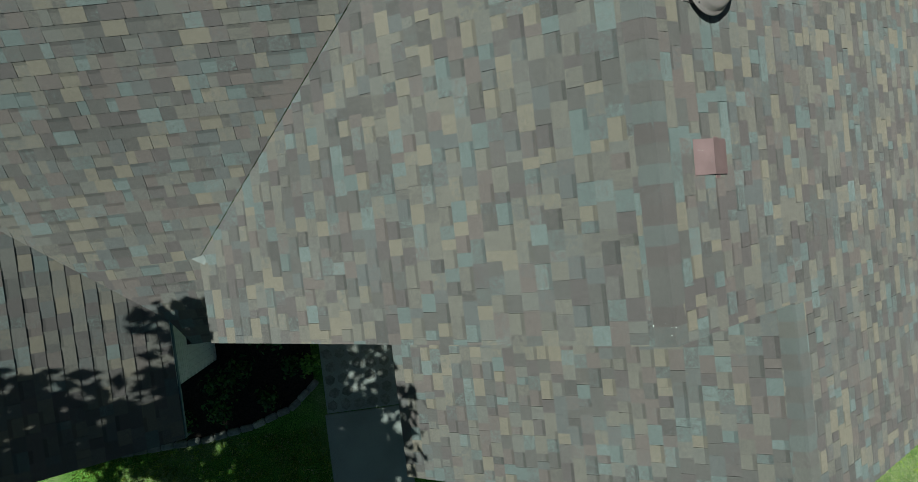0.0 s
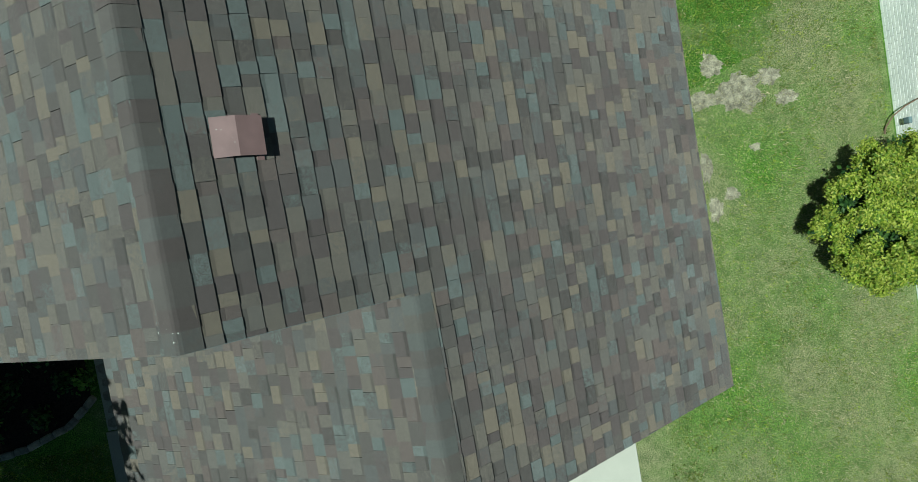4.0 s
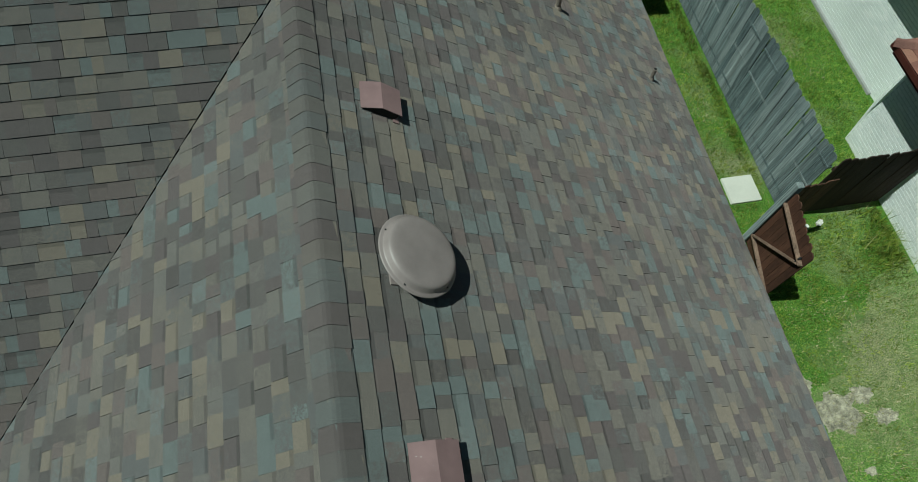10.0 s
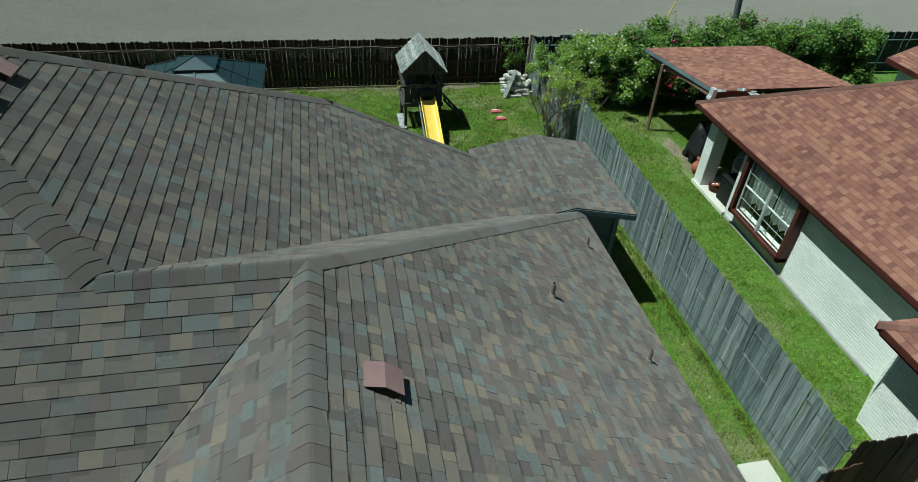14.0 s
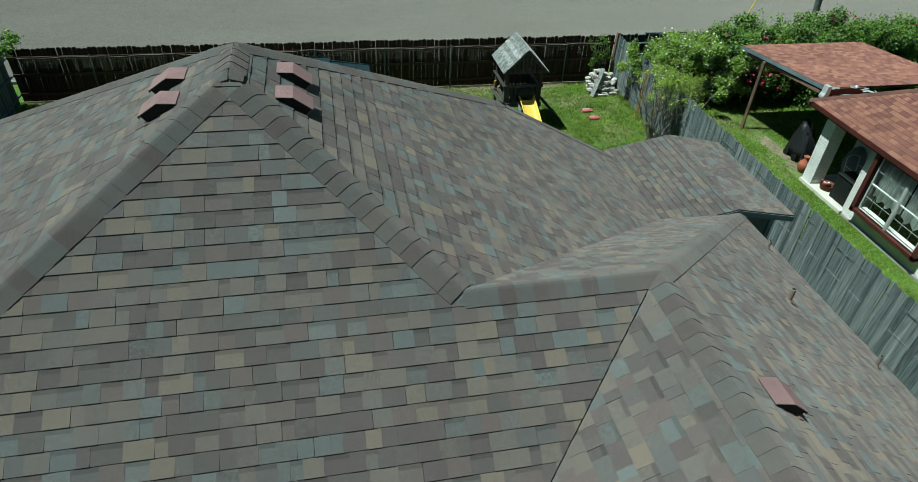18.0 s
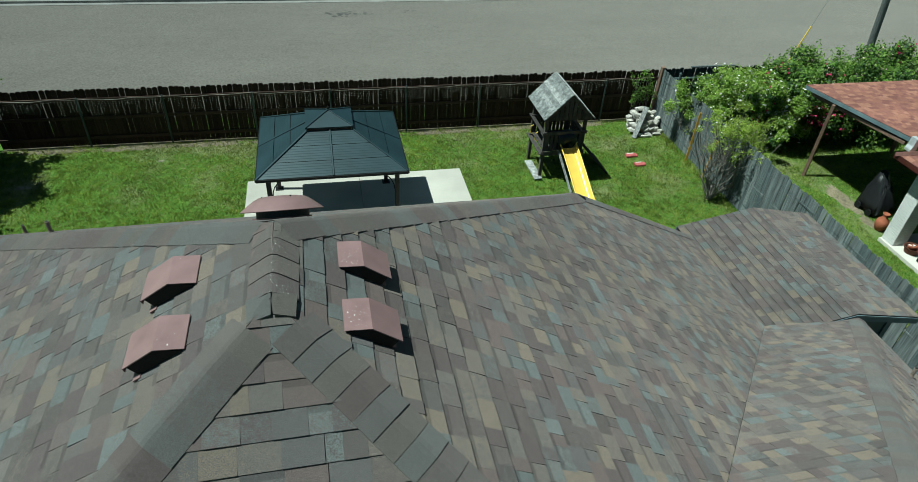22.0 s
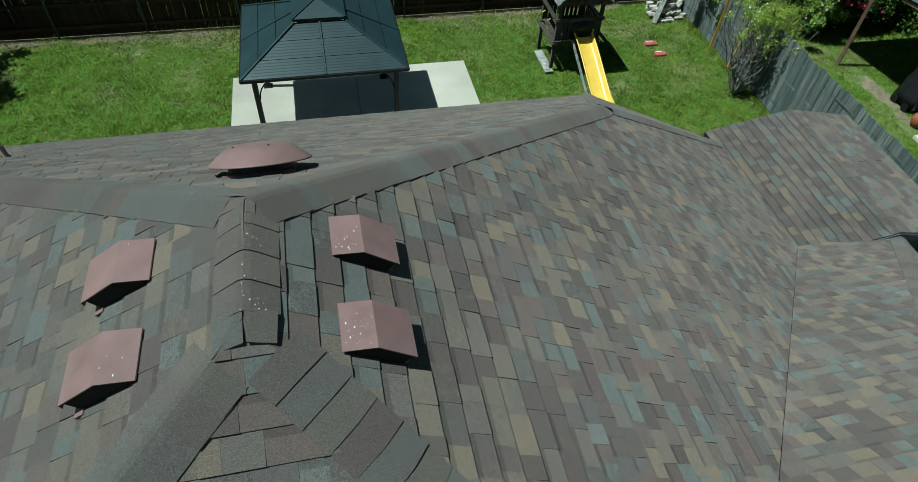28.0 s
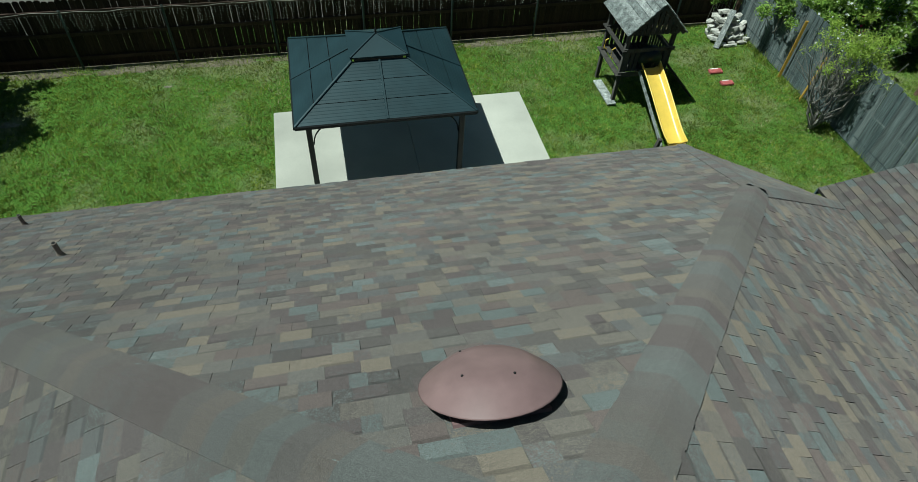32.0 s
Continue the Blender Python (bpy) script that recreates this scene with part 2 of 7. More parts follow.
M_LEAF_Y = surface("yellow_green_leaf", [(0, (0.085, 0.165, 0.016)), (0.35, (0.225, 0.315, 0.030)), (0.75, (0.40, 0.45, 0.06)), (1, (0.55, 0.56, 0.12))], "island", 0.5, 0, 30, 0.2, 3.5, 0.35, 0, None, 0.4)
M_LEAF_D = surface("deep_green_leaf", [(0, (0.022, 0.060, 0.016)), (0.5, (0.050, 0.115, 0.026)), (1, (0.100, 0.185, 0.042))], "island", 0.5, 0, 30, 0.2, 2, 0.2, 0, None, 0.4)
M_MAGENTA = surface("magenta_bract", [(0, (0.40, 0.02, 0.09)), (1, (0.58, 0.06, 0.16))], "island", 0.6, bump=0)
M_PINK = surface("pale_pink_blossom", [(0, (0.62, 0.36, 0.42)), (1, (0.75, 0.58, 0.60))], "island", 0.6, bump=0)
M_BLOSSOM = surface("white_blossom", even((0.80, 0.78, 0.78)), "island", 0.6, bump=0)
M_NBRICK = surface("white_painted_brick", [(0, (0.78, 0.79, 0.77)), (0.6, (0.84, 0.84, 0.82)), (1, (0.88, 0.87, 0.85))], "island", 0.85, 0, 60, 0.08, 1, 0.10, 0.2, 80, 0.3)
M_MORTAR = surface("grey_white_mortar", even((0.60, 0.61, 0.59)), 3.0, 0.95)
M_REDTRIM = surface("dark_red_trim_paint", even((0.070, 0.020, 0.015), 0.15), 3.0, 0.6, grain=40, grain_amount=0.2)
M_FRAME = surface("white_window_frame", even((0.40, 0.43, 0.42), 0.04), 4.0, 0.5, bump=0)
M_CURTAIN = surface("pale_curtain", even((0.62, 0.65, 0.61), 0.1), 2.0, 0.9, grain=8, grain_amount=0.2, stretch=(1, 6, 0.2))
M_BROWNWOOD = surface("red_brown_weathered_board", even((0.115, 0.045, 0.028), 0.25), 5.0, 0.8, grain=30, stretch=(0.4, 4, 4))
M_CLOTH = surface("grey_dust_sheet", even((0.30, 0.34, 0.34), 0.12), 4.0, 0.9, bump=0.3, bump_scale=8)
M_TERRA = surface("terracotta", even((0.30, 0.10, 0.055), 0.2), 5.0, 0.75)
M_TARP = surface("black_grill_cover", even((0.015, 0.016, 0.018)), 3.0, 0.45, bump=0.4, bump_scale=9)
M_POLE = surface("weathered_utility_pole", even((0.15, 0.165, 0.16), 0.2), 2.0, 0.9, grain=20, stretch=(4, 4, 0.4))
M_LIGHTS = surface("white_string_lights", even((0.70, 0.68, 0.62)), "island", 0.5, bump=0)
M_WIRE = surface("pale_wire", even((0.34, 0.30, 0.26)), 3.0, 0.6, bump=0)
M_STONE = surface("grey_edging_stone", [(0, (0.19, 0.18, 0.165)), (1, (0.30, 0.29, 0.27))], "object", 0.95, 0, 30, 0.25, 4, 0.25, 0.5, 40)
M_STEEL = surface("pale_steel_paint", even((0.36, 0.40, 0.41), 0.06), 5.0, 0.6, 0, 80, 0.1, 3, 0.15, 0.05)
M_MUNTIN = surface("grey_green_muntin", even((0.24, 0.29, 0.28), 0.05), 4.0, 0.5, bump=0)
M_SHEET = surface("bright_sheet_metal", even((0.62, 0.65, 0.66), 0.06), 6.0, 0.4, 0.35, 120, 0.1, 5, 0.2, 0.3, 14)
M_MULCH = surface("dark_mulch", even((0.022, 0.016, 0.012), 0.4), 20.0, 0.95, grain=40, grain_amount=0.5, bump=0.8)
M_GLASS = bpy.data.materials.new("window_glass")
M_GLASS.use_nodes = True
_g = M_GLASS.node_tree.nodes["Principled BSDF"]
_g.inputs["Base Color"].default_value = (0.9, 0.95, 0.95, 1)
_g.inputs["Roughness"].default_value = 0.03
_g.inputs["Transmission Weight"].default_value = 1.0
_g.inputs["IOR"].default_value = 1.45


def ground_material(name="lawn", low=0.50, high=0.66, lift=1.0):
    """Lawn soil: green turf broken by paler dry patches and bare earth."""
    m = bpy.data.materials.new(name)
    m.use_nodes = True
    t = m.node_tree
    b = t.nodes["Principled BSDF"]
    b.inputs["Roughness"].default_value = 0.95
    b.inputs["Specular IOR Level"].default_value = 0.15
    N, L = t.nodes.new, t.links.new
    geo = N("ShaderNodeNewGeometry")

    def noise_ramp(scale, detail, stops):
        n = N("ShaderNodeTexNoise")
        n.inputs["Scale"].default_value, n.inputs["Detail"].default_value = scale, detail
        L(geo.outputs["Position"], n.inputs["Vector"])
        r = N("ShaderNodeValToRGB")
        ramp_stops(r, stops)
        L(n.outputs[0], r.inputs[0])
        return r.outputs[0]
    turf = noise_ramp(48.0, 4, [(p, tuple(v * lift for v in c)) for p, c in [(0.34, (0.022, 0.050, 0.009)), (0.5, (0.078, 0.168, 0.021)), (0.64, (0.185, 0.30, 0.060))]])
    dry = noise_ramp(55.0, 4, [(0.34, (0.075, 0.110, 0.035)), (0.5, (0.20, 0.225, 0.10)), (0.64, (0.40, 0.37, 0.22))])
    mask = noise_ramp(0.55, 5, [(low, (0, 0, 0)), (high, (1, 1, 1))])
    mix = N("ShaderNodeMix")
    mix.data_type = "RGBA"
    L(mask, mix.inputs[0])
    L(turf, mix.inputs[6])
    L(dry, mix.inputs[7])
    tuft = noise_ramp(5.0, 5, [(0.33, (0.75, 0.78, 0.75)), (0.5, (1, 1, 1)), (0.68, (1.18, 1.14, 1.18))])
    mul = N("ShaderNodeMix")
    mul.data_type, mul.blend_type = "RGBA", "MULTIPLY"
    mul.inputs[0].default_value = 1
    L(mix.outputs[2], mul.inputs[6])
    L(tuft, mul.inputs[7])
    L(mul.outputs[2], b.inputs["Base Color"])
    n = N("ShaderNodeTexNoise")
    n.inputs["Scale"].default_value, n.inputs["Detail"].default_value = 60.0, 4
    L(geo.outputs["Position"], n.inputs["Vector"])
    bp = N("ShaderNodeBump")
    bp.inputs["Strength"].default_value, bp.inputs["Distance"].default_value = 0.9, 0.03
    L(n.outputs[0], bp.inputs["Height"])
    L(bp.outputs[0], b.inputs["Normal"])
    return m


def thin(m, share=0.35):
    """Lets some of the light through a leaf or blade, in its own colour."""
    t = m.node_tree
    b = t.nodes["Principled BSDF"]
    tr = t.nodes.new("ShaderNodeBsdfTranslucent")
    mx = t.nodes.new("ShaderNodeMixShader")
    mx.inputs[0].default_value = share
    t.links.new(b.inputs["Base Color"].links[0].from_socket, tr.inputs["Color"])
    t.links.new(b.outputs[0], mx.inputs[1])
    t.links.new(tr.outputs[0], mx.inputs[2])
    t.links.new(mx.outputs[0], t.nodes["Material Output"].inputs["Surface"])


for _m in (M_LEAF, M_LEAF_OLEANDER, M_LEAF_Y, M_LEAF_D, M_LEAF_AIRY, M_MAGENTA, M_PINK, M_BLOSSOM):
    thin(_m, 0.5 if _m is M_LEAF_AIRY else 0.35)
M_LAWN = ground_material(lift=1.05)
M_LAWN_DRY = ground_material("dry_side_lawn", 0.30, 0.62, 1.25)
M_BLADE = surface("grass_blade", [(0, (0.082, 0.135, 0.015)), (0.35, (0.170, 0.240, 0.028)), (0.7, (0.272, 0.328, 0.048)), (0.92, (0.345, 0.362, 0.095)), (1, (0.400, 0.370, 0.175))], "island", 0.7, 0, 4.0, 0.42, 0.7, 0.38, 0, None, 0.3)
# Slightly brighter version of the M_BLADE tones, for the next garden.
M_BLADE_NEXT = surface("bright_grass_blade", [(0, (0.090, 0.160, 0.018)), (0.35, (0.175, 0.275, 0.034)), (0.7, (0.275, 0.365, 0.060)), (1, (0.40, 0.43, 0.13))], "island", 0.7, 0, 9.0, 0.35, 0.8, 0.25, 0, None, 0.3)


def lichen(m, scale, tone, share):
    """Small pale lichen spots scattered over a weathered board."""
    t = m.node_tree
    b = t.nodes["Principled BSDF"]
    base = b.inputs["Base Color"].links[0].from_socket
    geo = t.nodes.new("ShaderNodeNewGeometry")
    vo = t.nodes.new("ShaderNodeTexVoronoi")
    vo.inputs["Scale"].default_value = scale
    n = t.nodes.new("ShaderNodeTexNoise")
    n.inputs["Scale"].default_value, n.inputs["Detail"].default_value = scale * 2.2, 3
    t.links.new(geo.outputs["Position"], vo.inputs["Vector"])
    t.links.new(geo.outputs["Position"], n.inputs["Vector"])
    add = t.nodes.new("ShaderNodeMath")
    add.operation = "MULTIPLY_ADD"
    add.inputs[1].default_value = 0.5
    t.links.new(n.outputs[0], add.inputs[0])
    t.links.new(vo.outputs["Distance"], add.inputs[2])
    mr = t.nodes.new("ShaderNodeMapRange")
    mr.inputs[1].default_value, mr.inputs[2].default_value = 0.33, 0.50
    mr.inputs[3].default_value, mr.inputs[4].default_value = share, 0.0
    t.links.new(add.outputs[0], mr.inputs[0])
    mix = t.nodes.new("ShaderNodeMix")
    mix.data_type = "RGBA"
    mix.inputs[7].default_value = (*tone, 1)
    t.links.new(mr.outputs[0], mix.inputs[0])
    t.links.new(base, mix.inputs[6])
    t.links.new(mix.outputs[2], b.inputs["Base Color"])


lichen(M_FENCE_GREY, 24.0, (0.33, 0.38, 0.36), 0.5)
M_SOIL = surface("brown_garden_soil", even((0.20, 0.172, 0.118), 0.4), 9.0, 0.95, grain=50, grain_amount=0.5)
M_BARE = surface("bare_pale_soil", even((0.285, 0.26, 0.195), 0.45), 9.0, 0.95, grain=60, grain_amount=0.5)


# ---------------------------------------------------------------- mesh helpers
def mesh_ob(name, verts, faces, mat, parent=None, label="", smooth=False):
    me = bpy.data.meshes.new(name)
    me.from_pydata([tuple(v) for v in verts], [], faces)
    me.materials.append(mat)
    if smooth:
        me.polygons.foreach_set("use_smooth", [True] * len(me.polygons))
    me.update()
    ob = new(name, me)
    if parent is not None:
        ob.parent = parent
    if label:
        tagged(ob, label)
    return ob


def thing(name, label, category, at=(0, 0, 0), group="", kind=""):
    ob = new(name)
    ob.location = at
    ob.empty_display_size = 0.1
    return tagged(ob, label, category, group, kind)


def part(name, bm, mat, parent, label="", smooth=False):
    me = bpy.data.meshes.new(name)
    bmesh.ops.recalc_face_normals(bm, faces=bm.faces)
    bm.to_mesh(me)
    bm.free()
    me.materials.append(mat)
    if smooth:
        me.polygons.foreach_set("use_smooth", [True] * len(me.polygons))
    ob = new(name, me)
    ob.parent = parent
    if label:
        tagged(ob, label)
    return ob


def shared(name, me, m, parent):
    ob = new(name, me)
    ob.parent = parent
    ob.matrix_basis = m
    return ob


def box(bm, x0, y0, z0, x1, y1, z1, bevel=0.0, m=None):
    """A box between two corners, its edges rounded by bevel."""
    g = bmesh.ops.create_cube(bm, size=1)
    bmesh.ops.scale(bm, vec=(x1 - x0, y1 - y0, z1 - z0), verts=g["verts"])
    bmesh.ops.translate(bm, vec=((x0 + x1) / 2, (y0 + y1) / 2, (z0 + z1) / 2), verts=g["verts"])
    vs = g["verts"]
    if bevel > 0:
        es = list({e for v in vs for e in v.link_edges})
        r = bmesh.ops.bevel(bm, geom=es, offset=bevel, segments=1, affect="EDGES")
        vs = list({v for f in r["faces"] for v in f.verts} | {v for v in vs if v.is_valid})
    if m is not None:
        bmesh.ops.transform(bm, matrix=m, verts=vs)
    return bm


def bar(bm, a, b, w, d=None, bevel=0.0, roll=0.0):
    """A timber of section w x d from a to b."""
    a, b = Vector(a), Vector(b)
    d = d or w
    n = (b - a).length
    q = (b - a).to_track_quat("Z", "Y")
    m = Matrix.Translation(a) @ q.to_matrix().to_4x4() @ Matrix.Rotation(roll, 4, "Z")
    return box(bm, -w / 2, -d / 2, 0, w / 2, d / 2, n, bevel, m)


def tube(bm, points, r, seg=8, r1=None):
    """A round rod along points, tapering from r to r1, with closed ends."""
    pts = [Vector(p) for p in points]
    r1 = r if r1 is None else r1
    rings = []
    for i, p in enumerate(pts):
        d = (pts[min(i + 1, len(pts) - 1)] - pts[max(i - 1, 0)]).normalized()
        q = d.to_track_quat("Z", "Y").to_matrix()
        rr = r + (r1 - r) * i / max(1, len(pts) - 1)
        rings.append([bm.verts.new(p + q @ Vector((rr * math.cos(a), rr * math.sin(a), 0))) for a in [2 * math.pi * k / seg for k in range(seg)]])
    for A, B in zip(rings, rings[1:]):
        for k in range(seg):
            bm.faces.new((A[k], A[(k + 1) % seg], B[(k + 1) % seg], B[k]))
    bm.faces.new(rings[0][::-1])
    bm.faces.new(rings[-1])
    return bm


def clip_poly(poly, clip):
    """The part of poly inside the convex, counter-clockwise clip."""
    out = poly
    for (ax, ay), (bx, by) in zip(clip, clip[1:] + clip[:1]):
        if not out:
            return []
        res = []
        for p, q in zip(out, out[1:] + out[:1]):
            sp = (bx - ax) * (p[1] - ay) - (by - ay) * (p[0] - ax)
            sq = (bx - ax) * (q[1] - ay) - (by - ay) * (q[0] - ax)
            if sp >= -1e-9:
                res.append(p)
            if (sp > 1e-9 and sq < -1e-9) or (sp < -1e-9 and sq > 1e-9):
                k = sp / (sp - sq)
                res.append((p[0] + k * (q[0] - p[0]), p[1] + k * (q[1] - p[1])))
        out = res
    return out


def ccw(poly):
    a = sum(p[0] * q[1] - p[1] * q[0] for p, q in zip(poly, poly[1:] + poly[:1]))
    return poly if a > 0 else poly[::-1]


# ---------------------------------------------------------------- ground and road
def ground_sheet():
    xs = [-400, -120, -40, -14] + [-12 + 2 * i for i in range(19)] + [30, 60, 140, 400]
    ys = [-400, -120, -40, -16, -12, -8, -4, 0, 4, 8, 12, 16, 20, 22.4, 22.55, 34.3, 34.45, 40, 60, 140, 400]
    v = [(x, y, -0.11 if 22.5 < y < 34.6 else 0.0) for y in ys for x in xs]
    n = len(xs)
    f = [(j * n + i, j * n + i + 1, (j + 1) * n + i + 1, (j + 1) * n + i) for j in range(len(ys) - 1) for i in range(n - 1)]
    return tagged(mesh_ob("ground", v, f, M_LAWN), "green lawn with dry straw-coloured patches", "lawn", kind="structure")


ground_sheet()
v = [(5.6, -14, 0.003), (10.95, -14, 0.003), (11.0, 2.7, 0.003), (10.1, 2.35, 0.003), (9.5, 1.5, 0.003), (8.9, 0.95, 0.003), (8.3, 0.75, 0.003), (7.6, 0.5, 0.003), (5.6, 0.35, 0.003)]
tagged(mesh_ob("side_lawn", v, [tuple(range(len(v)))], M_LAWN_DRY), "pale half-dry lawn beside the house", "lawn", kind="structure")


def bend(x):
    """How far the street has swung away at x."""
    return 0.0025 * max(0.0, min(x, 60) - 6) ** 2 + max(0.0, x - 60) * 0.27


def strip(name, label, category, y0, y1, z0, z1, mat, xs, near_bend=True):
    """A long band beside or of the street, following its bend."""
    v, f = [], []
    for x in xs:
        b = bend(x)
        a = b if near_bend else 0.0
        v += [(x, y0 + a, z1), (x, y1 + b, z1), (x, y1 + b, z0), (x, y0 + a, z0)]
    for i in range(len(xs) - 1):
        k = 4 * i
        f += [(k + j, k + (j + 1) % 4, k + 4 + (j + 1) % 4, k + 4 + j) for j in range(4)]
    f += [(0, 1, 2, 3), tuple(len(v) - 1 - j for j in range(4))]
    ob = mesh_ob(name, v, f, mat)
    bm = bmesh.new()
    bm.from_mesh(ob.data)
    bmesh.ops.recalc_face_normals(bm, faces=bm.faces)
    bm.to_mesh(ob.data)
    bm.free()
    return tagged(ob, label, category, kind="structure")


LONG = [-200, -60, 0] + list(range(6, 62, 4)) + [90, 200]
strip("road", "wide worn grey asphalt street", "road", 22.7, 34.25, -0.3, -0.06, M_ROAD, LONG, False)
strip("kerb", "pale concrete kerb along the street", "kerb", 34.27, 34.43, -0.3, 0.05, M_CONCRETE2, LONG)
strip("gutter", "pale concrete gutter along the street", "kerb", 33.98, 34.26, -0.2, -0.045, M_CONCRETE2, LONG)
pav = strip("pavement", "pale concrete pavement beside the street", "pavement", 35.40, 36.70, -0.1, 0.022, M_CONCRETE2, LONG)
for i in range(-16, 16):
    x0, x1 = i * 1.83 + 0.008, (i + 1) * 1.83 - 0.008
    a, b = bend(x0), bend(x1)
    v = [(x0, 35.38 + a, 0.035), (x1, 35.38 + b, 0.035), (x1, 36.72 + b, 0.035), (x0, 36.72 + a, 0.035)]
    mesh_ob("slab", v + [(p[0], p[1], 0.0) for p in v], [(0, 1, 2, 3), (0, 4, 5, 1), (1, 5, 6, 2), (2, 6, 7, 3), (3, 7, 4, 0)], M_CONCRETE, pav)
strip("verge", "dry straw-coloured verge between kerb and pavement", "verge", 34.44, 35.37, -0.1, 0.006, M_LAWN_DRY, LONG)
strip("verge", "dry straw-coloured verge at the foot of the street fence", "verge", 36.73, 37.5, -0.1, 0.006, M_LAWN_DRY, LONG)
strip("kerb", "pale concrete kerb behind the garden fence", "kerb", 22.5, 22.69, -0.3, 0.05, M_CONCRETE2, [-200, 6], False)


# ---------------------------------------------------------------- shingled slopes
EXPOSE = 0.143
WIDTHS = (0.09, 0.12, 0.15, 0.165, 0.18, 0.21)
single_mesh = {}


GAP = 0.0008                          # joint between two tabs
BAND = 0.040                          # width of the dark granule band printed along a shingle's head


def tab_mesh(w, nb, mat, banded):
    key = (w, nb, mat.name, banded)
    if key not in single_mesh:
        w -= GAP
        v = [(0, 0, nb), (w, 0, nb), (w, EXPOSE, 0.002), (0, EXPOSE, 0.002), (0, 0, -0.004), (w, 0, -0.004), (w, EXPOSE, -0.004), (0, EXPOSE, -0.004)]
        f = [(0, 1, 2, 3), (4, 5, 1, 0), (5, 6, 2, 1), (7, 4, 0, 3)]
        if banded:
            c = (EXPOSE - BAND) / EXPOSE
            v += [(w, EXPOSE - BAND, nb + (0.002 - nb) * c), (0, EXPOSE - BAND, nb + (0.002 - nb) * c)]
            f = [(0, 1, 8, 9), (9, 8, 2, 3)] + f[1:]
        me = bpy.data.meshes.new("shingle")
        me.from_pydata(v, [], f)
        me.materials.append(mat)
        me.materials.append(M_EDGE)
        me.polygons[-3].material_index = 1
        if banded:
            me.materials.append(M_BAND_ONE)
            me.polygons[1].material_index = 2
        single_mesh[key] = me
    return single_mesh[key]


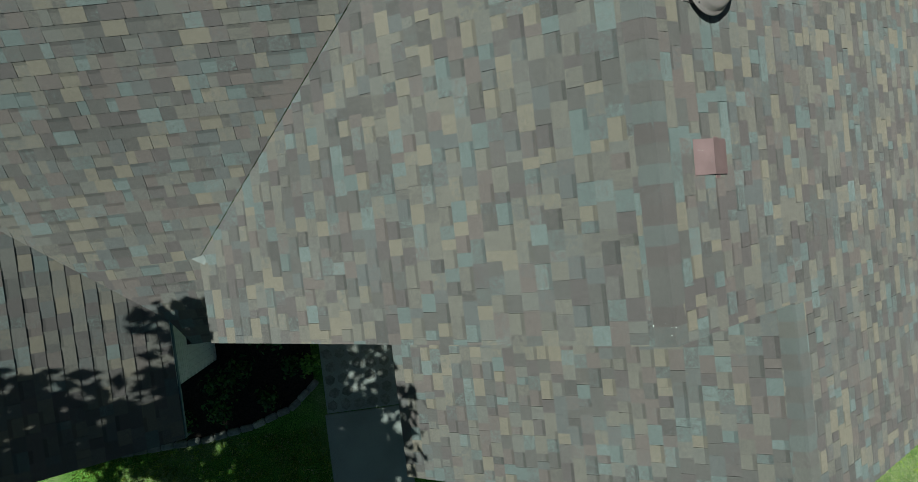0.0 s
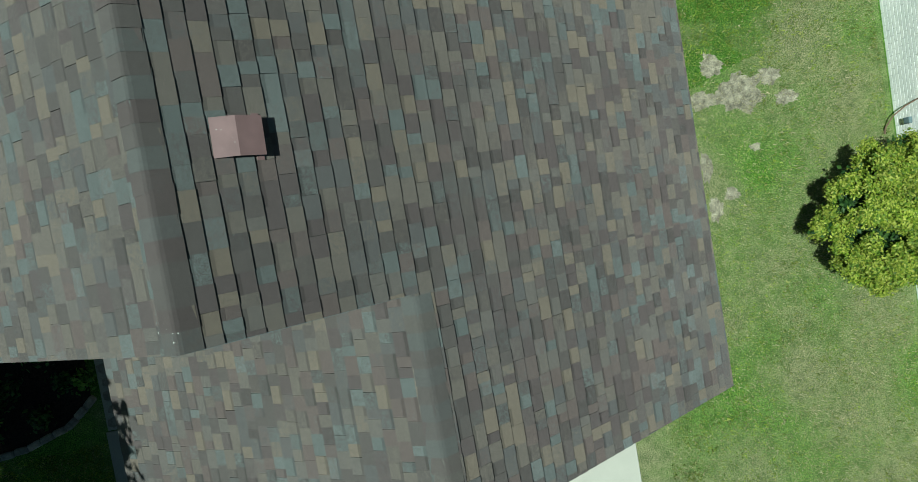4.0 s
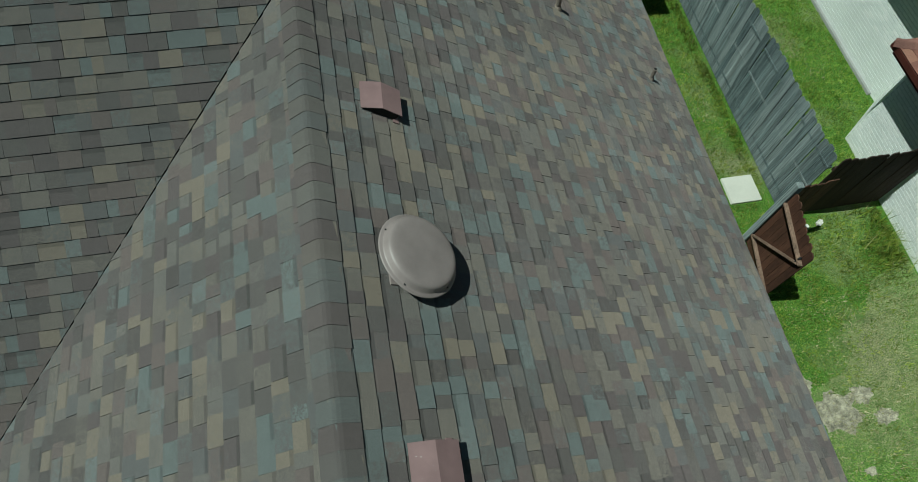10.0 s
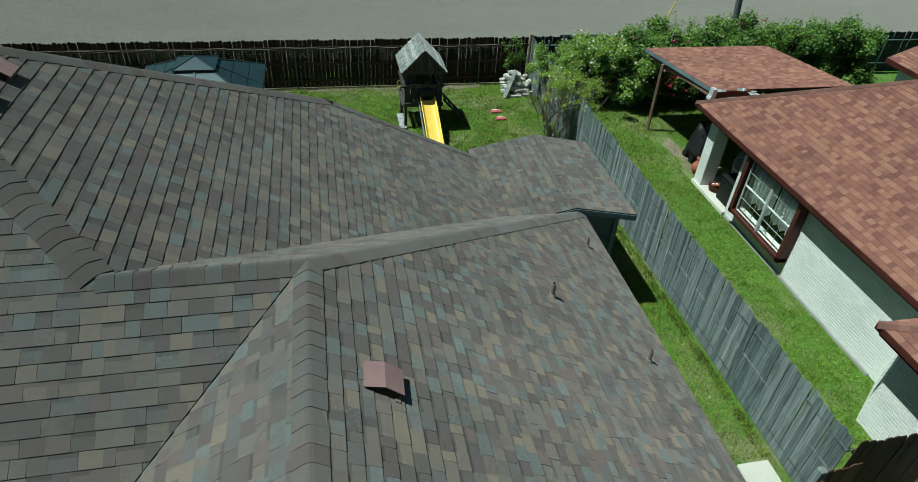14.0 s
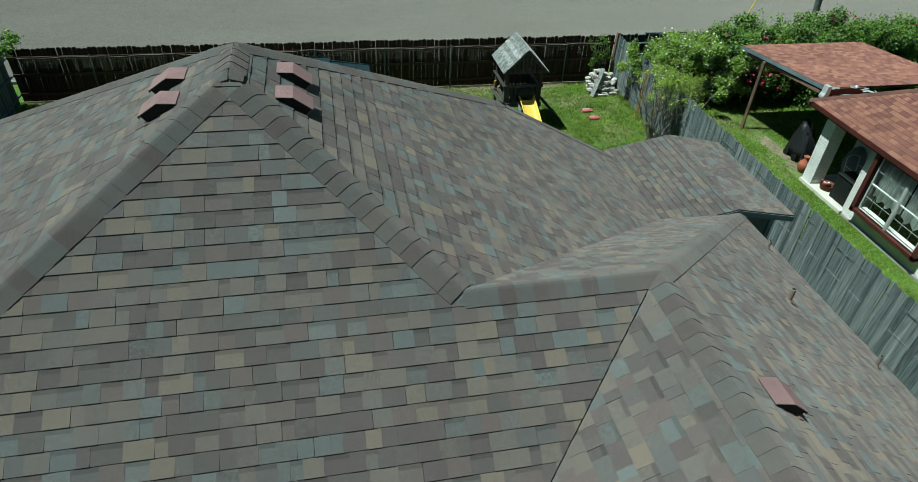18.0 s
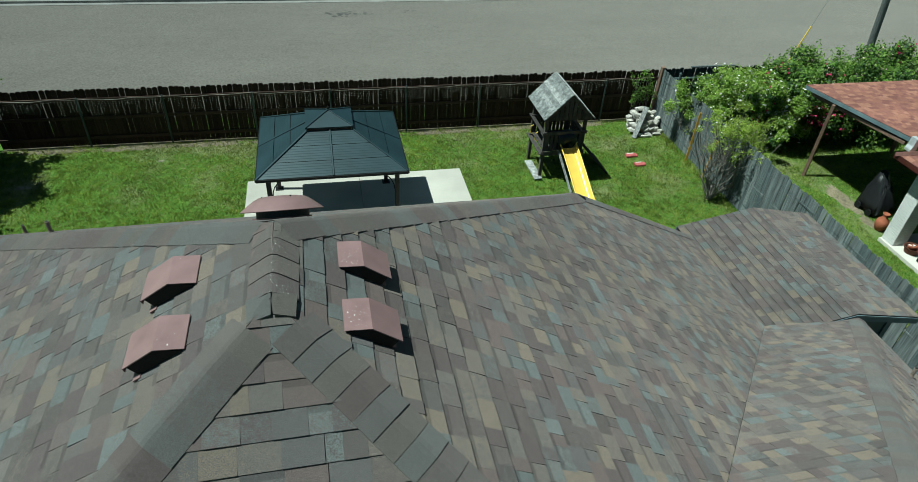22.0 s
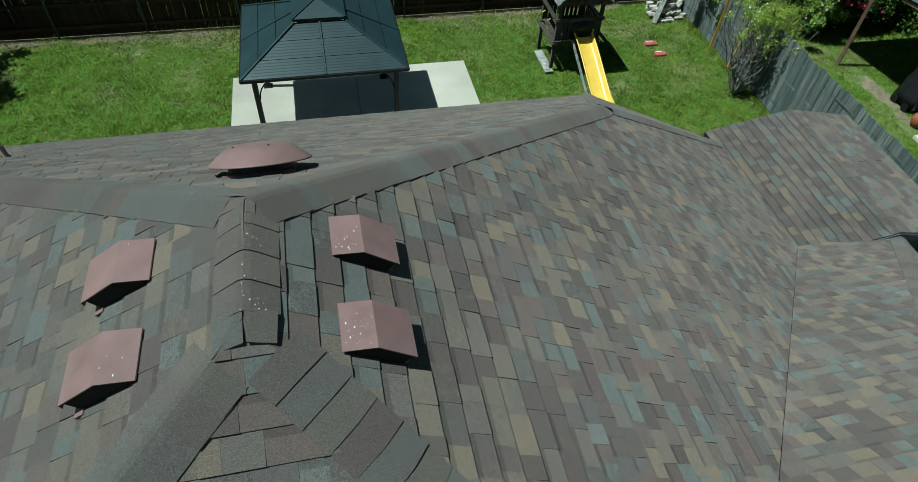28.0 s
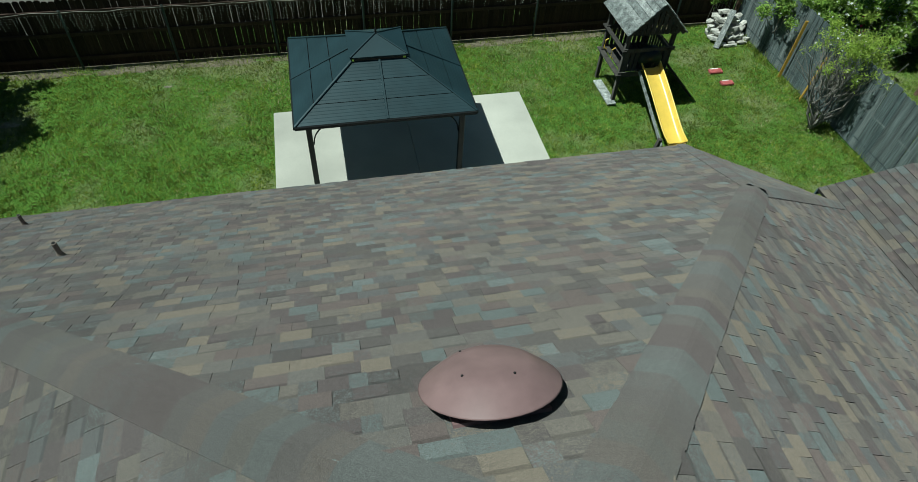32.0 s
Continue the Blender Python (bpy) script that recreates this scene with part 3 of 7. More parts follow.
def slope(parent, name, label, eave, along, up, pitch, polys, mat=None, one=None, seed=1, near=None, step=EXPOSE, widths=WIDTHS, thick=0.10, start=0.0):
    """A roof slope: a deck with courses of laminated shingles. eave: a point of its low edge; along, up: level directions;
    polys: convex pieces of its plan; near: x0, y0, x1, y1 of the stretch whose shingles are pieces of their own."""
    rnd = random.Random(seed)
    mat = mat or M_SHINGLE
    e, U, w = Vector(eave), Vector((*along, 0)).normalized(), Vector((*up, 0)).normalized()
    k = math.sqrt(1 + pitch * pitch)
    V, Nn = (w + Vector((0, 0, pitch))) / k, (Vector((0, 0, 1)) - pitch * w) / k
    flip = U.cross(V).dot(Nn) < 0

    def uv(p):
        d = Vector((p[0], p[1], 0)) - Vector((e.x, e.y, 0))
        return (d.dot(U), d.dot(w) * k)
    P = [ccw([uv(p) for p in poly]) for poly in polys]
    # the deck
    dv, df = [], []
    for poly in P:
        b0 = len(dv)
        n = len(poly)
        dv += [e + U * a + V * b - Nn * 0.006 for a, b in poly] + [e + U * a + V * b - Nn * thick for a, b in poly]
        df += [tuple(b0 + i for i in range(n)), tuple(b0 + n + i for i in reversed(range(n)))]
        df += [(b0 + i, b0 + n + i, b0 + n + (i + 1) % n, b0 + (i + 1) % n) for i in range(n)]
    deck = mesh_ob(name, dv, df, M_DECK, parent, label)
    sv, sf, singles, band_faces, edge_faces = [], [], 0, [], []
    umin = min(a for poly in P for a, b in poly)
    umax = max(a for poly in P for a, b in poly)
    vmax = max(b for poly in P for a, b in poly)
    Mx = Matrix((U, V, Nn)).transposed().to_4x4()
    for i in range(int(vmax / step) + 2):
        v0, v1 = (i - 1) * step + start, i * step + start
        u = umin - 0.3 * rnd.random()
        tooth = rnd.random() < 0.5
        while u < umax:
            wd = rnd.choice(widths)
            u += 0.003 if rnd.random() < 0.12 else 0.0
            tooth = not tooth if rnd.random() < 0.8 else tooth
            nb = 0.0135 if tooth else 0.0092
            banded = mat is M_SHINGLE and not tooth and rnd.random() < 0.70
            rect = [(u, v0), (u + wd - GAP, v0), (u + wd - GAP, v1), (u, v1)]
            c = e + U * (u + wd / 2) + V * (v0 + step / 2)
            for poly in P:
                q = clip_poly(rect, poly)
                if len(q) < 3:
                    continue
                area = abs(sum(a[0] * b[1] - a[1] * b[0] for a, b in zip(q, q[1:] + q[:1]))) / 2
                if area < 2e-4:
                    continue
                if near and not flip and singles < 300 and area > (wd - GAP) * step * 0.999 and near[0] < c.x < near[2] and near[1] < c.y < near[3]:
                    shared("shingle", tab_mesh(wd, nb, one or M_SHINGLE_ONE, banded), Matrix.Translation(e + U * u + V * v0) @ Mx, deck)
                    singles += 1
                    continue
                b0, n = len(sv), len(q)
                hs = [nb + (0.002 - nb) * (b - v0) / step for a, b in q]
                top = [e + U * a + V * b + Nn * h for (a, b), h in zip(q, hs)]
                sv += top + [p - Nn * (h + 0.004) for p, h in zip(top, hs)]
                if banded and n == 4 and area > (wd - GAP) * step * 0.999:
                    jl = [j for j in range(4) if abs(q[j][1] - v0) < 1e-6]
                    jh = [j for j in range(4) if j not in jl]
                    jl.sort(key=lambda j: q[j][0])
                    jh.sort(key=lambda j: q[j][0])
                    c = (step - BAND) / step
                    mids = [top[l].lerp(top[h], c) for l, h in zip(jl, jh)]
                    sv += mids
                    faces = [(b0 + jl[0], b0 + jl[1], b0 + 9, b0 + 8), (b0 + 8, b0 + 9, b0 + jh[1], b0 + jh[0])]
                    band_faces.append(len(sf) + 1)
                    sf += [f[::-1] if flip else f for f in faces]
                else:
                    sf.append(tuple(b0 + j for j in (reversed(range(n)) if flip else range(n))))
                for j in range(n):
                    if abs(q[j][1] - v1) < 1e-6 and abs(q[(j + 1) % n][1] - v1) < 1e-6:
                        continue
                    j2 = (j + 1) % n
                    face = (b0 + j, b0 + n + j, b0 + n + j2, b0 + j2)
                    if abs(q[j][1] - v0) < 1e-6 and abs(q[j2][1] - v0) < 1e-6:
                        edge_faces.append(len(sf))
                    sf.append(face[::-1] if flip else face)
            u += wd
    sh_ob = tagged(mesh_ob("shingles", sv, sf, mat, deck), kind="stuff")
    pick = np.zeros(len(sf), dtype=np.int32)
    if mat is not M_RED:
        sh_ob.data.materials.append(M_EDGE)
        pick[edge_faces] = 1
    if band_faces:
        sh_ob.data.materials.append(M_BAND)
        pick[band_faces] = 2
    sh_ob.data.polygons.foreach_set("material_index", pick)
    return deck


cap_mesh = {}


def caps(parent, name, label, a, b, n1, n2, half=0.155, step=0.150, seed=1, mat=None, lift=0.014):
    """Folded cap shingles from a (low or first) to b over the edge where slopes with normals n1 and n2 meet."""
    rnd = random.Random(seed)
    a, b = Vector(a), Vector(b)
    n1, n2 = Vector(n1).normalized(), Vector(n2).normalized()
    y = (b - a).normalized()
    z = (n1 + n2)
    z = (z - y * z.dot(y)).normalized()
    x = y.cross(z)
    fold = math.acos(max(-1, min(1, z.dot(n1 - y * n1.dot(y)) / (n1 - y * n1.dot(y)).length)))
    mat = mat or M_CAP
    key = (round(fold, 3), half, step, mat.name)
    if key not in cap_mesh:
        prof = []
        for s in (-1.0, -0.75, -0.45, -0.2, 0, 0.2, 0.45, 0.75, 1.0):
            r = 0.22
            d = abs(s)
            hgt = -math.tan(fold) * half * math.cos(fold) * (d if d > r else (d * d + r * r) / (2 * r))
            prof.append((s * half * math.cos(fold), hgt - 0.006 * d * d))
        n = len(prof)
        L0 = step * 1.35
        vs = [(px, 0, pz + 0.0085) for px, pz in prof] + [(px, L0, pz + 0.001) for px, pz in prof] + [(px, 0, pz + 0.003) for px, pz in prof] + [(px, L0, pz - 0.004) for px, pz in prof]
        fs = [(i, i + 1, n + i + 1, n + i) for i in range(n - 1)] + [(2 * n + i, 2 * n + i + 1, i + 1, i) for i in range(n - 1)]
        fs += [(2 * n, 0, n, 3 * n), (n - 1, 3 * n - 1, 4 * n - 1, 2 * n - 1)]
        me = bpy.data.meshes.new("ridge_cap")
        me.from_pydata(vs, [], fs)
        me.materials.append(mat)
        me.materials.append(M_EDGE)
        for p in me.polygons[n - 1:2 * n - 2]:
            p.material_index = 1
        cap_mesh[key] = me
    L0 = (b - a).length
    bm0 = bmesh.new()
    bar(bm0, a - z * 0.04, b - z * 0.04, 0.05, 0.03)
    row = part(name, bm0, M_DECK, parent, label)
    R = Matrix((x, y, z)).transposed().to_4x4()
    m = max(1, round(L0 / step))
    for i in range(m):
        p = a + y * (L0 * i / m) + z * lift
        last = Matrix.Diagonal((1, 1 / 1.35 if i == m - 1 else 1, 1, 1))
        shared("ridge_cap", cap_mesh[key], Matrix.Translation(p) @ R @ pose(0, 0, rnd.uniform(0, 0.003), 0, rnd.uniform(-0.6, 0.6), rnd.uniform(-1.2, 1.2)) @ last, row)
    return row


# ---------------------------------------------------------------- the house
M, MW, MN, MV = 0.67, 0.60, 0.687, 0.678   # pitch of the roof, of its west and north sides, and of the wing's west side
XE, ZE = 6.49, 2.49                   # east eave
XR, YJ = 1.35, 4.02                   # ridge of the east wing
ZR = ZE + M * (XE - XR)
XM, YN, ZM = -2.18, 6.50, 7.13        # short main ridge
YS = YJ + (ZM - ZR) / M
X2, Z2 = 2.86, ZR - M * (2.86 - XR)   # lower front ridge
YR, YF = -1.34, -3.47                 # rake of the wing, front gable
YV = -0.35                             # foot of the wing's west valley
RUN = (ZM - ZE) / M
XW, YE, XE2 = XM - (ZM - ZE) / MW, YN + (ZM - ZE) / MN, XM + RUN
VG = -4.67                            # the garage valley runs along x + y = VG
XG = (ZR - M * YJ + M * VG - ZM - MW * -XM) / (M + MW)   # garage ridge
YG = VG - XG
ZG = ZR + M * (YG - YJ)
XK0, XH = XM + YS - YJ, XM - (ZM - ZR) / MW
QS = 3.75
QX, QY, QZ = XM + QS, YN + QS * M / MN, ZM - M * QS
CN, CE = (2.95, YE), (XE2, 11.55)     # ends of the clipped north-east corner
nE, nW, nN, nS = Vector((M, 0, 1)), Vector((-MV, 0, 1)), Vector((0, M, 1)), Vector((0, -M, 1))
nWW, nNN = Vector((-MW, 0, 1)), Vector((0, MN, 1))

house = thing("house", "single-storey house with multicoloured grey, tan and teal shingle roof", "house")
slope(house, "roof_slope", "east slope of the wing, laminated asphalt shingles", (XE, 0, ZE), (0, 1), (-1, 0), M,
      [[(XR, YJ), (XR, YR), (XE, YR), (XE, YJ + XE - XR)], [(X2, YR), (X2, YF), (XE, YF), (XE, YR)]], seed=11, near=(1.5, -1.3, 3.0, 3.6), start=0.047)
slope(house, "roof_slope", "west slope of the wing, laminated asphalt shingles", (-2.95, 0, ZR - MV * (XR + 2.95)), (0, -1), (1, 0), MV,
      [[(XR, YJ), (-2.95, YV), (-2.95, YR), (XR, YR)]], seed=12, near=(-0.2, -1.3, 1.2, 1.6))
slope(house, "roof_slope", "low front gable, west slope of asphalt shingles", (-0.95, 0, Z2 - M * (X2 + 0.95)), (0, -1), (1, 0), M,
      [[(X2, -1.15), (-0.95, -1.15), (-0.95, YF), (X2, YF)]], seed=13)
slope(house, "roof_slope", "north slope of the wing, asphalt shingles", (0, YJ + XE - XR, ZE), (-1, 0), (0, -1), M,
      [[(XK0 + 0.012, YJ), (XR, YJ), (XE, YJ + XE - XR), (XE2 + 0.012, YJ + XE - XR)]], seed=14)
slope(house, "roof_slope", "broad south hip slope, laminated asphalt shingles", (0, -1.43, ZR + M * (-1.43 - YJ)), (1, 0), (0, 1), M,
      [[(XH, YJ), (XR - 0.019, YJ), (-2.969, YV), (VG - YV, YV), (XG, YG)],
       [(VG - YV, YV), (-2.95, YV), (-2.95, -1.07), (-3.6, -1.07)],
       [(-3.6, -1.07), (-2.95, -1.07), (-2.95, -1.43), (-3.44, -1.43)]], seed=15, near=(-3.2, 2.2, -0.9, 4.0))
slope(house, "roof_slope", "peak of the south hip slope, laminated asphalt shingles", (0, YJ, ZR), (1, 0), (0, 1), M, [[(XM, YS), (XK0, YJ), (XH, YJ)]], seed=25, near=(-3.6, 4.0, -0.8, 5.6))
slope(house, "roof_slope", "main east slope, laminated asphalt shingles", (XE2, 0, ZE), (0, 1), (-1, 0), M, [[(XK0, YJ), (XM, YS), (XM, YN), (QX, QY), CE, (XE2, YJ + XE - XR)]], seed=16, near=(-2.1, 4.6, -0.4, 7.6))
slope(house, "roof_slope", "main north slope, laminated asphalt shingles", (0, YE, ZE), (-1, 0), (0, -1), MN, [[(XM, YN), (QX, QY), CN, (XW, YE)]], seed=17, near=(-3.6, 6.9, -0.6, 9.3))
slope(house, "roof_slope", "main west slope, laminated asphalt shingles", (XW, 0, ZE), (0, -1), (1, 0), MW,
      [[(XM, YN), (XM, YS), (XG, YG), (XW, YG), (XW, YE)], [(XG, YG), (XG, -2.55), (XW, -2.55), (XW, YG)]], seed=18, near=(-4.0, 4.8, -2.3, 7.4))
slope(house, "roof_slope", "garage east slope, asphalt shingles", (-3.6, 0, ZG - M * (-3.6 - XG)), (0, 1), (-1, 0), M,
      [[(XG, YG), (-3.6, -1.07), (-3.6, -2.55), (XG, -2.55)]], seed=19)
cw = (Vector((*CE, 0)) - Vector((*CN, 0))).normalized()
slope(house, "roof_slope", "small clipped corner slope of asphalt shingles", (*CN, ZE), (-cw.x, -cw.y), (cw.y, -cw.x), (QZ - ZE) / abs((Vector((QX, QY, 0)) - Vector((*CN, 0))).dot(Vector((cw.y, -cw.x, 0)))),
      [[(QX, QY), CN, CE]], seed=20)
nNE = (Vector((*CE, ZE)) - Vector((QX, QY, QZ))).cross(Vector((*CN, ZE)) - Vector((QX, QY, QZ))).normalized()

caps(house, "ridge", "ridge capped with folded shingles", (XR, YR, ZR), (XR, YJ, ZR), nE, nW, seed=1)
caps(house, "ridge", "ridge capped with folded shingles", (X2, YF, Z2), (X2, YR - 0.02, Z2), nE, nW, seed=2)
caps(house, "ridge", "ridge capped with folded shingles", (XR, YJ, ZR), (XK0, YJ, ZR), nN, nS, seed=3)
caps(house, "hip", "hip capped with folded shingles", (XE, YJ + XE - XR, ZE), (XR, YJ, ZR), nE, nN, seed=4)
peak_s, peak_n = Vector((XM, YS, ZM)), Vector((XM, YN, ZM))
for foot, top, end, n1, n2, half, step, seed in (((XK0, YJ, ZR), peak_s, 0.065, nE, nS, 0.165, 0.145, 5), ((XG, YG, ZG), peak_s, 0.03, nWW, nS, 0.175, 0.145, 6), ((QX, QY, QZ), peak_n, 0.003, nE, nNN, 0.175, 0.150, 7),
                                                 ((*CE, ZE), Vector((QX, QY, QZ)), 0, nE, nNE, 0.13, 0.150, 8), ((*CN, ZE), Vector((QX, QY, QZ)), 0, nNN, nNE, 0.13, 0.150, 9), ((XW, YE, ZE), peak_n, 0.009, nWW, nNN, 0.175, 0.150, 10)):
    caps(house, "hip", "hip capped with folded shingles", foot, top.lerp(Vector(foot), end), n1, n2, half, step, seed)
caps(house, "ridge", "ridge capped with folded shingles, torn at its south end", (XM, YS + 0.03, ZM + 0.010), (XM, YN + 0.01, ZM - 0.008), nE, nWW, half=0.165, seed=21)
for s, w0, drop in ((-1, 0.125, 0.135), (1, 0.115, 0.120)):
    # a cap shingle split down its fold, its halves pressed flat over the hip tops
    q = [Vector((XM + s * 0.003, YS + 0.05, ZM + 0.026)), Vector((XM + s * w0 * 1.12, YS + 0.05, ZM - 0.042)), Vector((XM + s * w0 * 1.05, YS - 0.10, ZM - drop + 0.070)), Vector((XM + s * 0.006, YS - 0.09, ZM - drop * 0.20))]
    v = q + [p - Vector((0, 0, 0.009)) for p in q]
    mesh_ob("torn_cap", v, [(0, 1, 2, 3), (7, 6, 5, 4), (0, 4, 5, 1), (1, 5, 6, 2), (2, 6, 7, 3), (3, 7, 4, 0)], M_CAP, house, "torn cap shingle pressed flat over the hip end")
caps(house, "ridge", "ridge capped with folded shingles", (XG, -2.55, ZG), (XG, YG, ZG), nE, nWW, seed=22)

# walls, fascia and the gables under the roof
WALLS = [((-8.6, -2.02), (-4.05, -2.02)), ((-4.05, -2.02), (-4.05, -0.5)), ((-4.05, -0.5), (-2.4, -0.5)), ((-2.4, -0.5), (-2.4, -1.1)), ((-2.4, -1.1), (-0.5, -1.1)),
         ((-0.5, -1.1), (-0.5, -3.2)), ((-0.5, -3.2), (6.05, -3.2)), ((6.05, -3.2), (6.05, 8.6)), ((6.05, 8.6), (4.2, 8.6)), ((4.2, 8.6), (4.2, 11.4)), ((4.2, 11.4), (2.8, 12.9)),
         ((2.8, 12.9), (-8.6, 12.9)), ((-8.6, 12.9), (-8.6, -2.02))]


def upright(bm, a, b, z0, z1, thick):
    """An upright slab standing on the line from a to b."""
    a, b = Vector((*a, 0)), Vector((*b, 0))
    d = (b - a).normalized()
    R = Matrix.Translation(a) @ Matrix((d, Vector((-d.y, d.x, 0)), Vector((0, 0, 1)))).transposed().to_4x4()
    return box(bm, 0, -thick / 2, z0, (b - a).length, thick / 2, z1, 0, R)


for a, b in WALLS:
    bm = bmesh.new()
    upright(bm, a, b, 0, 2.44, 0.14)
    part("wall", bm, M_WALL, house)


def board(name, a, b, hgt, mat, parent, thick=0.025, label=""):
    """A fascia board whose upper edge runs from a to b."""
    a, b = Vector(a), Vector(b)
    s = (b - a).cross(Vector((0, 0, 1))).normalized() * thick / 2
    v = [a - s, b - s, b + s, a + s]
    v += [p - Vector((0, 0, hgt)) for p in v]
    return mesh_ob(name, v, [(0, 1, 2, 3), (7, 6, 5, 4), (0, 4, 5, 1), (1, 5, 6, 2), (2, 6, 7, 3), (3, 7, 4, 0)], mat, parent, label)


dz = 0.034
for a, b in [((XE, YF, ZE), (XE, YJ + XE - XR, ZE)), ((XE, YJ + XE - XR, ZE), (XE2, YJ + XE - XR, ZE)), ((XE2, YJ + XE - XR, ZE), (*CE, ZE)), ((*CE, ZE), (*CN, ZE)), ((*CN, ZE), (XW, YE, ZE)),
             ((XW, YE, ZE), (XW, -2.55, ZE)), ((XG, -2.55, ZG), (XW, -2.55, ZE)), ((XG, -2.55, ZG), (-3.6, -2.55, ZG - M * (-3.6 - XG))), ((-3.6, -2.55, ZG - M * (-3.6 - XG)), (-3.6, -1.07, ZG - M * (-3.6 - XG))),
             ((-2.95, YR, ZR - MV * (XR + 2.95)), (-2.95, -0.4, ZR - MV * (XR + 2.95))), ((XR, YR, ZR), (-2.95, YR, ZR - MV * (XR + 2.95))), ((XR, YR, ZR), (X2, YR, Z2)),
             ((X2, YF, Z2), (XE, YF, ZE)), ((X2, YF, Z2), (-0.95, YF, Z2 - M * (X2 + 0.95))), ((-0.95, YF, Z2 - M * (X2 + 0.95)), (-0.95, -1.2, Z2 - M * (X2 + 0.95))),
             ((-3.48, -1.43, ZE - 0.24), (-2.95, -1.43, ZE - 0.24))]:
    board("fascia", Vector(a) - Vector((0, 0, dz)), Vector(b) - Vector((0, 0, dz)), 0.05 if b[:2] == (-3.6, -1.07) else 0.15, M_FASCIA, house, 0.014)
for pts in ([(XR, -1.1, ZR - 0.15), (-2.4, -1.1, 2.45), (6.05, -1.1, 2.45)], [(X2, -3.2, Z2 - 0.15), (-0.5, -3.2, 2.4), (6.05, -3.2, 2.4)], [(XG, -2.05, ZG - 0.15), (-8.6, -2.05, 2.4), (-4.05, -2.05, 2.4)]):
    v = [Vector(p) for p in pts] + [Vector(p) + Vector((0, 0.12, 0)) for p in pts]
    mesh_ob("gable", v, [(0, 1, 2), (5, 4, 3), (0, 3, 4, 1), (1, 4, 5, 2), (2, 5, 3, 0)], M_WALL, house)
# Added dark sheet: its colour supplies the shade of the inner corner.
bm = bmesh.new()
box(bm, -3.60, -1.47, 2.02, -3.0, -1.0, 2.06)
part("eave_return", bm, M_DECK, house, "dark sheet standing in for the shaded void of the inner corner")
# flashing at the feet of the two court valleys
for p, s in (((-2.93, -0.37, 3.06), 1), ((-3.53, -0.98, 2.60), -1)):
    v = [Vector(p) + Vector(q) for q in ((-0.10 * s, 0.02, 0.02), (0.05, 0.05, 0.03), (0.07, -0.09, 0.0), (-0.10 * s, 0.02, 0.015), (0.05, 0.05, 0.025), (0.07, -0.09, -0.005))]
    mesh_ob("valley_flashing", v, [(0, 1, 2), (5, 4, 3), (0, 3, 4, 1), (1, 4, 5, 2), (2, 5, 3, 0)], M_FLASH, house, "dull bent metal flashing")

# ---------------------------------------------------------------- shed behind the wing
shed = thing("shed", "low slate-green shed with matching shingled gable roof", "shed", (0, 0, 0))
SXR, SZ, SY0, SY1 = 6.27, 2.70, 9.00, 12.02
SM = 0.20
slope(shed, "roof_slope", "east slope of grey and tan shingles", (7.60, 0, SZ - SM * (7.60 - SXR)), (0, 1), (-1, 0), SM, [[(SXR, SY0), (7.60, SY0), (7.60, SY1), (SXR, SY1)]], seed=31, thick=0.05)
slope(shed, "roof_slope", "west slope of grey and tan shingles", (4.72, 0, SZ - SM * (SXR - 4.72)), (0, -1), (1, 0), SM, [[(SXR, SY0), (4.72, SY0), (4.72, SY1), (SXR, SY1)]], seed=32, thick=0.05)
caps(shed, "ridge", "ridge capped with folded shingles", (SXR, SY0, SZ), (SXR, SY1, SZ), Vector((SM, 0, 1)), Vector((-SM, 0, 1)), half=0.12, seed=33, lift=0.002)
for y in (SY0, SY1):
    for xe in (7.60, 4.72):
        board("fascia", (SXR, y, SZ - 0.02), (xe, y, SZ - SM * abs(xe - SXR) - 0.02), 0.12, M_FASCIA, shed)
board("fascia", (7.60, SY0, SZ - SM * 1.33 - 0.02), (7.60, SY1, SZ - SM * 1.33 - 0.02), 0.12, M_FASCIA, shed)
for a, b in (((7.25, 9.25), (7.25, 11.8)), ((7.25, 9.25), (4.9, 9.25)), ((7.25, 11.8), (4.9, 11.8))):
    bm = bmesh.new()
    upright(bm, a, b, 0, 2.34, 0.10)
    part("wall", bm, M_SHEDWALL, shed)
bm = bmesh.new()
box(bm, 7.235, 9.17, 0, 7.345, 9.26, 2.34, 0.004)
part("corner_board", bm, M_FASCIA, shed)


